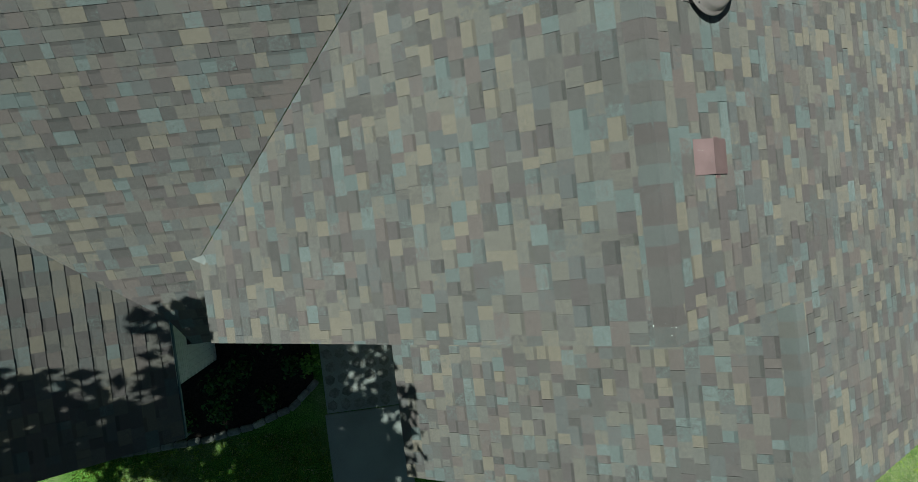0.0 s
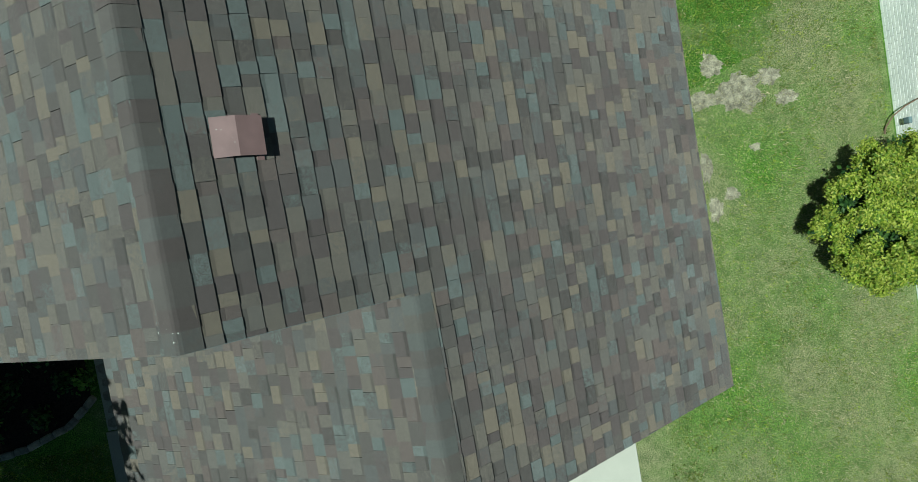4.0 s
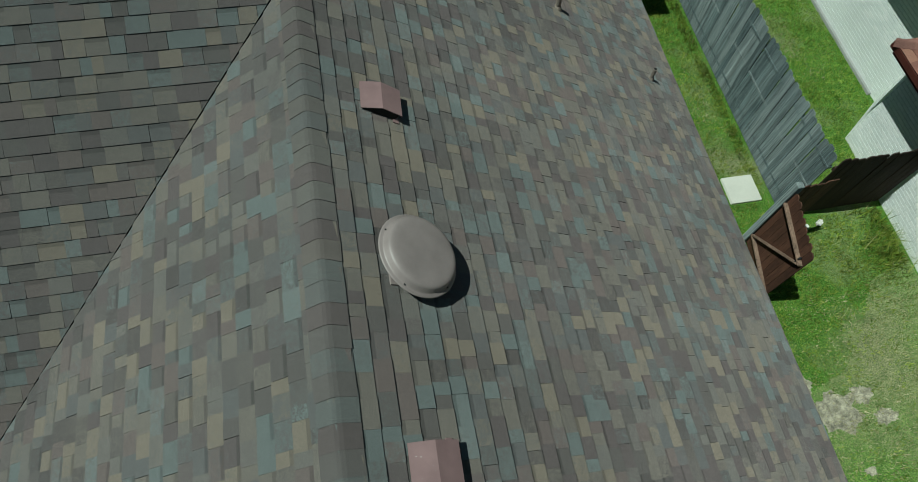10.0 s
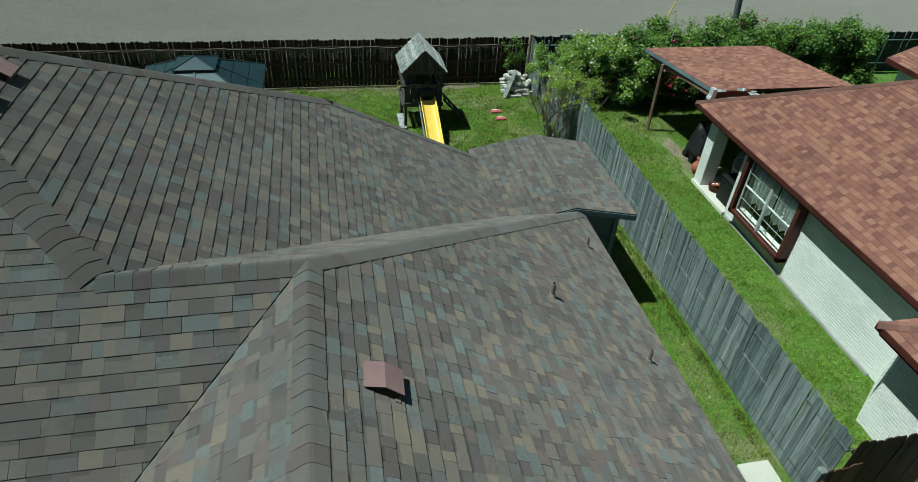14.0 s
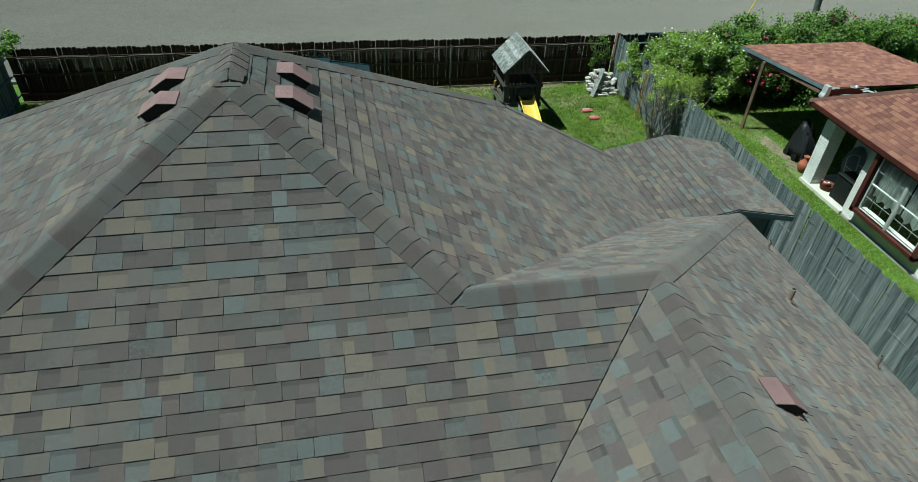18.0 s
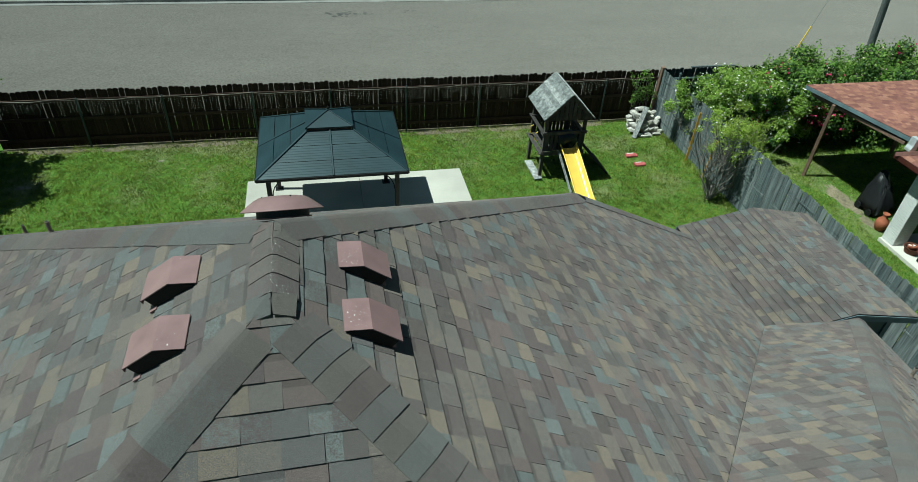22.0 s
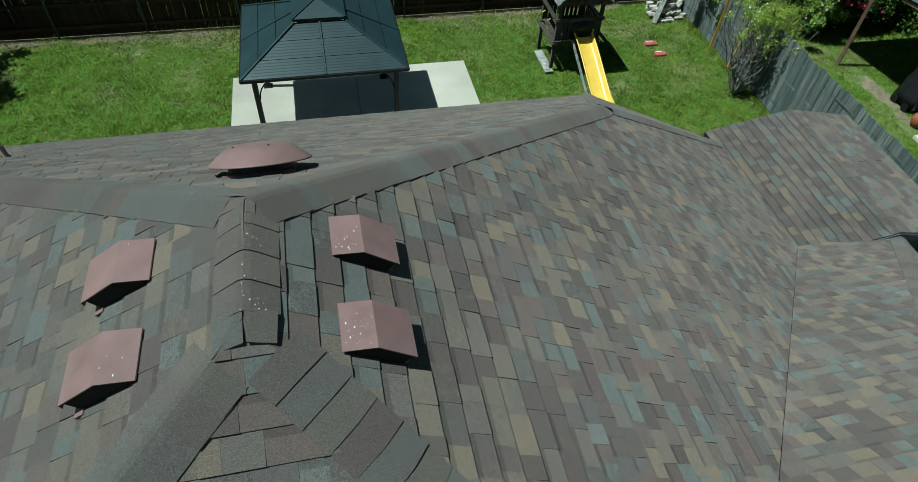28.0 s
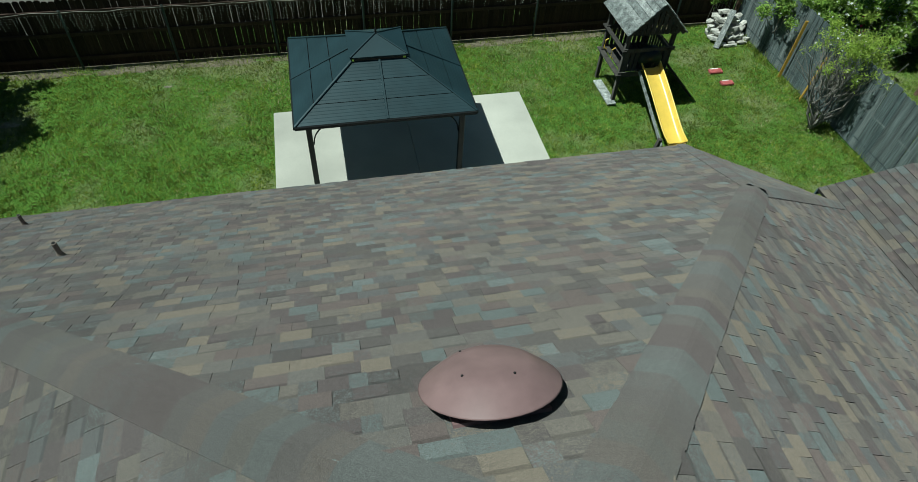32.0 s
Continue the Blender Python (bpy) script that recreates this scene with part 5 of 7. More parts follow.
gz = thing("gazebo", "charcoal hard-top gazebo with a small vented upper roof", "gazebo", (-1.73, 16.70, 0.08))
GX, GY, GZ0, GZ1 = 1.64, 1.46, 1.97, 2.55
cx, cy = 0.50, 0.44
corners = [(-GX, -GY), (GX, -GY), (GX, GY), (-GX, GY)]
tops = [(-cx, -cy), (cx, -cy), (cx, cy), (-cx, cy)]
for i in range(4):
    j = (i + 1) % 4
    a, b = Vector((*corners[i], GZ0)), Vector((*corners[j], GZ0))
    c, d = Vector((*tops[j], GZ1)), Vector((*tops[i], GZ1))
    nrm = (b - a).cross(d - a).normalized()
    for k in range(2):
        a1, b1, c1, d1 = a.lerp(b, k / 2), a.lerp(b, (k + 1) / 2), d.lerp(c, (k + 1) / 2), d.lerp(c, k / 2)
        for q in range(3):
            p = [a1.lerp(d1, q / 3 + 0.006), b1.lerp(c1, q / 3 + 0.006), b1.lerp(c1, (q + 1) / 3 - 0.006), a1.lerp(d1, (q + 1) / 3 - 0.006)]
            off = nrm * (0.003 + 0.004 * (2 - q))
            v = [w + off for w in p] + [w + off - nrm * 0.012 for w in p]
            f = [(0, 1, 2, 3), (7, 6, 5, 4), (0, 4, 5, 1), (1, 5, 6, 2), (2, 6, 7, 3), (3, 7, 4, 0)]
            for r in range(1, 6):
                # shallow pressed ridges along the eave
                h = r / 6
                n0 = len(v)
                for h1, up in ((h - 0.025, 0.0), (h, 0.0016), (h + 0.025, 0.0)):
                    v += [p[0].lerp(p[3], h1) + off + nrm * up, p[1].lerp(p[2], h1) + off + nrm * up]
                f += [(n0, n0 + 1, n0 + 3, n0 + 2), (n0 + 2, n0 + 3, n0 + 5, n0 + 4)]
            mesh_ob("roof_panel", v, f, M_GAZEBO, gz)
    # Added backing sheet that stops sunlight coming through the panel gaps.
    v = [w - nrm * 0.012 for w in (a, b, c, d)] + [w - nrm * 0.016 for w in (a, b, c, d)]
    mesh_ob("roof_lining", v, [(0, 1, 2, 3), (7, 6, 5, 4), (0, 4, 5, 1), (1, 5, 6, 2), (2, 6, 7, 3), (3, 7, 4, 0)], M_BLACK, gz)
    for p, q in ((a, d), (a.lerp(b, 0.5), d.lerp(c, 0.5))):
        bm = bmesh.new()
        bar(bm, p + nrm * 0.014, q + nrm * 0.014, 0.045, 0.03, 0.008)
        part("rib", bm, M_GAZEBO, gz)
    bm = bmesh.new()
    bar(bm, a - Vector((0, 0, 0.03)), b - Vector((0, 0, 0.03)), 0.05, 0.07, 0.008)
    part("edge_rail", bm, M_BLACK, gz)
    bm = bmesh.new()
    bar(bm, Vector((*corners[i], 0)) * 0.86 + Vector((0, 0, GZ0 - 0.10)), Vector((*corners[j], 0)) * 0.86 + Vector((0, 0, GZ0 - 0.10)), 0.05, 0.05, 0.006)
    part("beam", bm, M_BLACK, gz)
    p = Vector((*corners[i], 0)) * 0.86
    bm = bmesh.new()
    bar(bm, p, p + Vector((0, 0, GZ0 - 0.03)), 0.10, 0.10, 0.01)
    post = part("post", bm, M_BLACK, gz)
    bm = bmesh.new()
    box(bm, p.x - 0.1, p.y - 0.1, 0, p.x + 0.1, p.y + 0.1, 0.02, 0.004)
    part("foot_plate", bm, M_BLACK, gz)
    for ax in (0, 1):
        bm = bmesh.new()
        d0 = Vector((-math.copysign(1, p.x), 0, 0)) if ax == 0 else Vector((0, -math.copysign(1, p.y), 0))
        tube(bm, [p + d0 * (0.06 + 0.40 * (1 - math.cos(s))) + Vector((0, 0, GZ0 - 0.57 + 0.44 * math.sin(s))) for s in [k * math.pi / 12 for k in range(7)]], 0.014, 6)
        part("brace", bm, M_BLACK, gz, "curved black brace")
bm = bmesh.new()
bmesh.ops.create_cube(bm, size=1, matrix=Matrix.Translation((0, 0, GZ1 + 0.02)) @ Matrix.Diagonal((2 * cx - 0.1, 2 * cy - 0.1, 0.14, 1)))
part("upper_collar", bm, M_BLACK, gz)
ux, uy, uz0, uz1 = cx + 0.03, cy + 0.03, GZ1 + 0.08, GZ1 + 0.28
bm = bmesh.new()
vs = [bm.verts.new((sx * ux, sy * uy, uz0)) for sx, sy in ((-1, -1), (1, -1), (1, 1), (-1, 1))]
vb = [bm.verts.new((sx * ux, sy * uy, uz0 - 0.03)) for sx, sy in ((-1, -1), (1, -1), (1, 1), (-1, 1))]
ap = bm.verts.new((0, 0, uz1))
for k in range(4):
    bm.faces.new((vs[k], vs[(k + 1) % 4], ap))
    bm.faces.new((vb[k], vb[(k + 1) % 4], vs[(k + 1) % 4], vs[k]))
bm.faces.new(vb[::-1])
upper = part("upper_roof", bm, M_GAZEBO, gz, "small upper roof")
for sx, sy in ((-1, -1), (1, -1), (1, 1), (-1, 1)):
    bm = bmesh.new()
    bar(bm, (sx * ux, sy * uy, uz0 + 0.008), (0, 0, uz1 + 0.008), 0.03, 0.02, 0.005)
    part("rib", bm, M_GAZEBO, upper)
bm = bmesh.new()
lathe(bm, [(0.03, uz1 - 0.01), (0.018, uz1 + 0.03), (0.028, uz1 + 0.06), (0.005, uz1 + 0.10)], 10)
part("finial", bm, M_BLACK, upper)

# ---------------------------------------------------------------- play tower
pt = thing("play_tower", "dark timber play tower with silvered plank roof and yellow slide", "play tower", (0, 0, 0))
PX0, PX1, PY0, PY1 = 4.03, 5.13, 17.78, 18.85


def timber(name, a, b, w, d, mat=M_PLAYWOOD, parent=pt, label="", roll=0.0):
    bm = bmesh.new()
    bar(bm, a, b, w, d, 0.006, roll)
    return part(name, bm, mat, parent, label)


for x in (PX0, PX1):
    for y in (PY0, PY1):
        timber("post", (x, y, 0), (x, y, 1.92), 0.085, 0.085)
for z in (0.80, 1.42, 1.86):
    for y in (PY0, PY1):
        timber("beam", (PX0 - 0.08, y - 0.06, z), (PX1 + 0.08, y - 0.06, z), 0.13 if z < 1 else 0.10, 0.035, roll=math.pi / 2)
    for x in (PX0, PX1):
        timber("beam", (x - 0.06, PY0 - 0.1, z), (x - 0.06, PY1 + 0.1, z), 0.035, 0.13 if z < 1 else 0.10, roll=math.pi / 2)
for i in range(8):
    timber("deck_board", (PX0 + 0.06 + i * 0.14, PY0 - 0.05, 0.88), (PX0 + 0.06 + i * 0.14, PY1 + 0.05, 0.88), 0.13, 0.03)
for i in range(9):
    if i not in (3, 4, 5):
        timber("slat", (PX0 + 0.08 + i * 0.117, PY0 - 0.03, 0.9), (PX0 + 0.08 + i * 0.117, PY0 - 0.03, 1.42), 0.085, 0.02)
    timber("slat", (PX0 + 0.08 + i * 0.117, PY1 + 0.03, 0.9), (PX0 + 0.08 + i * 0.117, PY1 + 0.03, 1.42), 0.085, 0.02)
    if i > 0:
        timber("slat", (PX1 + 0.03, PY0 + i * 0.117, 0.9), (PX1 + 0.03, PY0 + i * 0.117, 1.42), 0.02, 0.085)
timber("ground_board", (PX0 - 0.08, 17.60, 0.06), (PX0 - 0.08, 18.62, 0.06), 0.22, 0.04, M_PLAYROOF, label="silvered board lying along the ground")
timber("ladder_side", (PX1 + 0.1, 17.80, 0.92), (6.08, 17.70, 0.02), 0.10, 0.04)
timber("ladder_side", (PX1 + 0.1, 18.45, 0.92), (6.08, 18.35, 0.02), 0.10, 0.04)
for i in range(5):
    k = (i + 0.7) / 5.4
    timber("rung", (PX1 + 0.1 + 0.85 * k, 17.78 - 0.1 * k, 0.92 - 0.9 * k), (PX1 + 0.1 + 0.85 * k, 18.47 - 0.1 * k, 0.92 - 0.9 * k), 0.05, 0.05)
RX, RZ0, RZ1, RY0, RY1 = 4.565, 1.90, 2.62, 17.52, 19.02
for s in (-1, 1):
    for i in range(7):
        k0, k1 = i / 7, (i + 1) / 7
        a = Vector((RX + s * 0.70 * (1 - k0), 0, RZ0 + (RZ1 - RZ0) * k0))
        b = Vector((RX + s * 0.70 * (1 - k1 * 0.995), 0, RZ0 + (RZ1 - RZ0) * k1 * 0.995))
        nrm = Vector((RZ1 - RZ0, 0, s * 0.70)).normalized() * (1 if s > 0 else -1)
        nrm = Vector((s * (RZ1 - RZ0), 0, 0.70)).normalized()
        v = []
        for y in (RY0, RY1):
            v += [Vector((a.x, y, a.z)) + nrm * 0.034, Vector((b.x, y, b.z)) + nrm * 0.010, Vector((b.x, y, b.z)), Vector((a.x, y, a.z))]
        mesh_ob("roof_plank", v, [(0, 1, 2, 3), (7, 6, 5, 4), (0, 4, 5, 1), (1, 5, 6, 2), (2, 6, 7, 3), (3, 7, 4, 0)], M_PLAYROOF, pt, "silvered weathered plank")
for y in (RY0 + 0.05, RY1 - 0.05):
    for s in (-1, 1):
        timber("rafter", (RX + s * 0.66, y, RZ0 - 0.02), (RX, y, RZ1 - 0.06), 0.035, 0.09)
    for i in range(-4, 5):
        timber("gable_slat", (RX + i * 0.12, y, RZ0 - 0.02), (RX + i * 0.12, y, RZ0 + 0.60 - abs(i) * 0.125), 0.09, 0.018)
for dy in (0.30, 0.72):
    bm = bmesh.new()
    tube(bm, [(PX0 - 0.10, PY0 + dy, 1.02), (PX0 - 0.17, PY0 + dy, 1.06), (PX0 - 0.17, PY0 + dy, 1.26), (PX0 - 0.10, PY0 + dy, 1.30)], 0.013, 6)
    part("grab_handle", bm, M_YELLOW, pt, "yellow grab handle")
# slide: trough from the platform to the lawn
sa, sb = Vector((4.70, 17.66, 0.97)), Vector((4.72, 15.72, 0.14))
prof = [(-0.25, 0.13), (-0.235, 0.145), (-0.215, 0.13), (-0.20, 0.03), (-0.12, 0.0), (0.12, 0.0), (0.20, 0.03), (0.215, 0.13), (0.235, 0.145), (0.25, 0.13)]
rows = []
for i in range(17):
    k = i / 16
    p = sa.lerp(sb, k)
    p.z += 0.10 * math.sin(k * math.pi) * (0.6 - k) - (0.0 if k < 0.85 else (k - 0.85) * -0.35)
    rows.append([(p.x + u, p.y, p.z + w) for u, w in prof] + [(p.x + u * 0.97, p.y, p.z + w - 0.018) for u, w in reversed(prof)])
n = len(rows[0])
v = [q for r in rows for q in r]
f = [(i * n + k, i * n + (k + 1) % n, (i + 1) * n + (k + 1) % n, (i + 1) * n + k) for i in range(16) for k in range(n)] + [tuple(range(n)), tuple(reversed(range(16 * n, 17 * n)))]
mesh_ob("slide", v, f, M_YELLOW, pt, "bright yellow plastic slide", True)
timber("slide_side", (4.42, 17.6, 0.93), (4.44, 15.85, 0.12), 0.03, 0.10, M_PLAYROOF, label="worn silvered slide edge board")
timber("slide_foot", (4.38, 15.95, 0), (4.42, 15.95, 0.26), 0.09, 0.09)
bm = bmesh.new()
tube(bm, [(4.70, 17.72, 1.12), (4.70, 17.95, 1.18)], 0.27, 16)
part("slide_hood", bm, M_NAVY, pt, "dark slide mouth", True)

# ---------------------------------------------------------------- rock pile, plank, edging blocks
rnd = random.Random(12)


def rock(x, y, z, s, m, group, mat=M_ROCK, label="pale broken limestone block in a heap", cat="rock"):
    bm = bmesh.new()
    bmesh.ops.create_icosphere(bm, subdivisions=1, radius=1)
    for v in bm.verts:
        v.co *= rnd.uniform(0.75, 1.1)
        v.co = Vector([max(-0.58, min(0.58, c)) for c in v.co])
    bmesh.ops.scale(bm, vec=s, verts=bm.verts)
    ob = part("rock", bm, mat, None)
    ob.matrix_basis = Matrix.Translation((x, y, z)) @ m
    tagged(ob, label, cat, group)


for i in range(78):
    # stacked block on block, highest towards the fence corner
    x = 7.86 + 1.00 * rnd.random()
    y = 19.92 + 0.62 * rnd.random()
    top = 0.64 * min(1.0, (y - 19.80) / 0.34) * min(1.0, (x - 7.78) / 0.22) - 0.16 * max(0.0, (x - 8.3) / 0.5)
    z = 0.06 + max(0.0, top - 0.06) * (i % 5) / 4
    s = rnd.uniform(0.10, 0.17)
    rock(x, y, z, (s * 1.5, s * 1.05, s * 0.72), pose(0, 0, 0, rnd.gauss(0, 10), rnd.gauss(0, 10), rnd.gauss(0, 30)), "rock heap")
for x, y, l, w, a in ((8.02, 19.80, 0.26, 0.10, 4), (8.34, 19.84, 0.22, 0.12, -6), (8.66, 19.82, 0.26, 0.13, 3), (8.25, 19.70, 0.34, 0.07, 2)):
    rock(x, y, 0.05, (l, w, 0.075), pose(0, 0, 0, 0, 0, a), "rock heap", label="long flat limestone block at the foot of the heap")
bm = bmesh.new()
bar(bm, (7.80, 19.66, 0.03), (8.26, 20.12, 0.86), 0.15, 0.03, 0.005)
tagged(part("plank", bm, M_PLAYROOF, None), "silvered plank leaning on the rock heap", "plank")
for (x, y, w) in ((7.24, 18.60, 0.36), (7.28, 18.06, 0.34)):
    t = thing("edging_block", "flat red and white block lying on the lawn", "block", (x, y, 0.0), "red blocks on the lawn")
    bm = bmesh.new()
    box(bm, -w / 2, -0.09, 0.0, w / 2, 0.09, 0.07, 0.015)
    part("block", bm, M_REDBAG, t)
    bm = bmesh.new()
    box(bm, -w / 2 + 0.05, 0.05, 0.071, w / 2 - 0.10, 0.082, 0.074)
    part("pale_top", bm, M_WHITE, t, "pale worn face")
for (x, y, h, dx) in ((8.84, 18.15, 1.62, -0.02), (8.80, 17.13, 1.25, 0.10)):
    bm = bmesh.new()
    bar(bm, (x, y, 0), (x + dx, y - 0.05, h), 0.07, 0.035, 0.004)
    tagged(part("stake", bm, M_YPAINT, None), "ochre-yellow timber brace against the grey fence", "stake", "fence stakes")
bm = bmesh.new()
box(bm, 8.20, 4.17, -0.03, 8.80, 4.72, 0.05, 0.01)
tagged(part("stepping_slab", bm, M_CONCRETE, None), "square pale concrete slab on the grass", "slab")
bm = bmesh.new()
box(bm, 2.0, -12, -0.08, 5.86, -3.5, 0.04, 0.01)
tagged(part("driveway", bm, M_CONCRETE, None), "pale concrete drive beside the lawn", "driveway", kind="structure")


# ---------------------------------------------------------------- foliage
def leaves(name, parent, mat, blobs, n, size, seed, label="", up=0.5, shell=0.55, stretch=1.6, loose=0.035):
    """A crown of n small leaves spread through blobs (x, y, z, radius, flatness), thickest near their skins, in loose clumps."""
    g = np.random.default_rng(seed)
    B = np.array(blobs, float)
    w = B[:, 3] ** 2
    k = g.choice(len(B), n, p=w / w.sum())
    d = g.normal(size=(n, 3))
    d /= np.linalg.norm(d, axis=1)[:, None]
    r = (shell + (1 - shell) * g.random(n)) ** 0.7
    lump = 0.82 + 0.22 * np.sin(d[:, 0] * 5 + k * 1.7) * np.cos(d[:, 1] * 6 + k) + 0.12 * np.sin(d[:, 2] * 9 + k * 2.3)
    c = B[k, :3] + d * (r * lump * B[k, 3])[:, None] * np.stack([np.ones(n), np.ones(n), B[k, 4]], 1)
    c += g.normal(size=(n, 3)) * (size * 0.6 + loose)
    c[:, 2] = np.maximum(c[:, 2], 0.03)
    nrm = d * 0.7 + g.normal(size=(n, 3)) * 0.6 + np.array([0, 0, up])
    nrm /= np.linalg.norm(nrm, axis=1)[:, None]
    t = np.cross(nrm, g.normal(size=(n, 3)))
    t /= np.linalg.norm(t, axis=1)[:, None]
    b = np.cross(nrm, t)
    s = (size * g.uniform(0.6, 1.3, n))[:, None]
    v = np.stack([c - t * s * stretch / 2, c + b * s / 2 - nrm * s * 0.1, c + t * s * stretch / 2, c - b * s / 2 - nrm * s * 0.1], 1).reshape(-1, 3)
    me = bpy.data.meshes.new(name)
    f = np.arange(4 * n).reshape(-1, 4)
    me.from_pydata(v.tolist(), [], f.tolist())
    me.materials.append(mat)
    ob = new(name, me)
    ob.parent = parent
    if label:
        tagged(ob, label)
    return ob


def limbs(parent, base, tips, r, seed, name="limb"):
    """Crooked limbs from base to each tip, one mesh each."""
    rnd = random.Random(seed)
    base = Vector(base)
    for tip in tips:
        tip = Vector(tip)
        pts = [base.lerp(tip, k / 5) + (Vector((rnd.gauss(0, 1), rnd.gauss(0, 1), rnd.gauss(0, 0.5))) * 0.06 * (tip - base).length * math.sin(k / 5 * math.pi) if 0 < k < 5 else Vector()) for k in range(6)]
        bm = bmesh.new()
        tube(bm, pts, r, 6, r * 0.25)
        part(name, bm, M_BARK, parent)


# clipped shrub on the side lawn
sh = thing("clipped_shrub", "tall rounded yellow-green clipped shrub on the side lawn", "shrub", (0, 0, 0))
SX, SY, SZc = 9.70, -1.86, 1.45
limbs(sh, (SX, SY, 0), [(SX + 0.8 * math.cos(k), SY + 0.8 * math.sin(k), 1.3) for k in (0.3, 1.5, 2.7, 3.9, 5.2)], 0.06, 1)
blob = []
rnd = random.Random(4)
for i in range(120):
    a, e = rnd.uniform(0, 6.28), math.asin(rnd.uniform(-0.25, 1.0))
    k = rnd.uniform(0.86, 1.06)
    blob.append((SX + 0.1 + 1.15 * k * math.cos(a) * math.cos(e), SY + 1.0 * k * math.sin(a) * math.cos(e), SZc + 0.72 * k * math.sin(e), rnd.uniform(0.10, 0.24), 0.8))
for i in range(70):
    a, r = rnd.uniform(0, 6.28), 0.95 * math.sqrt(rnd.random())
    blob.append((SX + 0.1 + r * math.cos(a), SY + 0.9 * r * math.sin(a), SZc + 0.70 - 0.25 * r * r + rnd.uniform(-0.08, 0.07), rnd.uniform(0.10, 0.21), 0.8))
leaves("crown", sh, M_LEAF_Y, blob, 95000, 0.027, 2, "tight yellow-green leaves", 0.8, 0.45, loose=0.0)
# Darker leaf colour inside paints the shade in the crown's depth.
leaves("inner_leaves", sh, M_LEAF_D, [(SX, SY, SZc - 0.08, 0.98, 0.52), (SX + 0.25, SY, SZc - 0.08, 0.92, 0.52)], 26000, 0.05, 3, "inner leaves, dark green for the shade within the crown", 0.5, 0.75)

def canes(rnd, n, x0, x1, y0, y1, z, length):
    """Clumps strung along n upright arching shoots that start about z over a strip, for leaves()."""
    out = []
    for _ in range(n):
        x, y = rnd.uniform(x0, x1), rnd.uniform(y0, y1)
        lx, ly, L0 = rnd.gauss(0, 0.25), rnd.gauss(0, 0.25), length * rnd.uniform(0.45, 1.0)
        for k in range(7):
            q = k / 6
            out.append((x + lx * q * q * L0, y + ly * q * q * L0, z + L0 * q * (1 - 0.2 * q), 0.12 * (1 - 0.65 * q) + 0.02, 1.0))
    return out


# airy flowering shrub against the grey fence
os_ = thing("flowering_shrub", "tall airy many-stemmed shrub with white flowers at the grey fence", "shrub", (0, 0, 0))
rnd = random.Random(14)
tips = []
for k in range(20):
    a = rnd.uniform(0, 6.283)
    r = rnd.uniform(0.25, 1.0)
    tips.append((8.75 + 1.15 * r * math.cos(a), 16.35 + 0.85 * r * math.sin(a), 2.25 - 0.5 * r * r + rnd.uniform(-0.55, 0.15)))
bare = [(7.45 + rnd.uniform(-0.1, 0.9), 16.3 + rnd.gauss(0, 0.35), rnd.uniform(1.7, 2.65)) for _ in range(9)]
limbs(os_, (8.42, 16.05, 0), tips[:12] + bare + [(9.9, 15.9, 1.75), (9.6, 15.75, 1.5)], 0.024, 3, "stem")
for k, q in enumerate(tips + bare):
    limbs(os_, Vector((8.42, 16.05, 0)).lerp(Vector(q), 0.55), [Vector(q) + Vector((rnd.gauss(0, 0.28), rnd.gauss(0, 0.25), rnd.uniform(-0.15, 0.3))) for _ in range(4)], 0.0075, 40 + k, "twig")
ob_blobs = [(x + rnd.gauss(0, 0.15), y + rnd.gauss(0, 0.15), z + rnd.gauss(0, 0.14), rnd.uniform(0.08, 0.22), 0.8) for x, y, z in tips for _ in range(4)]
ob_blobs += [(x + rnd.gauss(0, 0.1), y + rnd.gauss(0, 0.1), z + 0.1, 0.09, 0.8) for x, y, z in bare]
leaves("crown", os_, M_LEAF_AIRY, ob_blobs, 5600, 0.022, 5, "narrow bright green leaves", 0.7, 0.1, 3.6)
leaves("blossom", os_, M_BLOSSOM, ob_blobs, 60, 0.05, 6, "small white flowers", 1.0, 0.9, 1.0)
ov = thing("flowering_shrub", "low leafy shrub with white flowers in the fence corner", "shrub", (0, 0, 0))
cb = [(9.0 + rnd.uniform(-0.45, 0.5), 19.2 + rnd.uniform(-0.9, 0.5), rnd.uniform(1.2, 2.05), rnd.uniform(0.12, 0.24), 0.8) for _ in range(18)]
limbs(ov, (9.2, 19.1, 0), [q[:3] for q in cb], 0.02, 44, "stem")
leaves("crown", ov, M_LEAF_OLEANDER, cb, 5200, 0.030, 45, "narrow bright leaves", 0.7, 0.2, 3.2)
leaves("blossom", ov, M_BLOSSOM, cb, 60, 0.06, 46, "small white flowers", 1.0, 0.95, 1.0)
vn = thing("fence_vine", "thin leafy vine climbing the dark fence by the corner", "vine", (0, 0, 0))
for k in range(9):
    x = 8.10 + 0.07 * k
    bm = bmesh.new()
    pts = [(x + 0.05 * math.sin(3 * q + k), 20.90 - 0.03 * q, 1.75 * q * rnd.uniform(0.85, 1.0)) for q in (0, 0.2, 0.4, 0.6, 0.8, 1.0)]
    tube(bm, pts, 0.006, 5)
    part("stem", bm, M_BARK, vn)
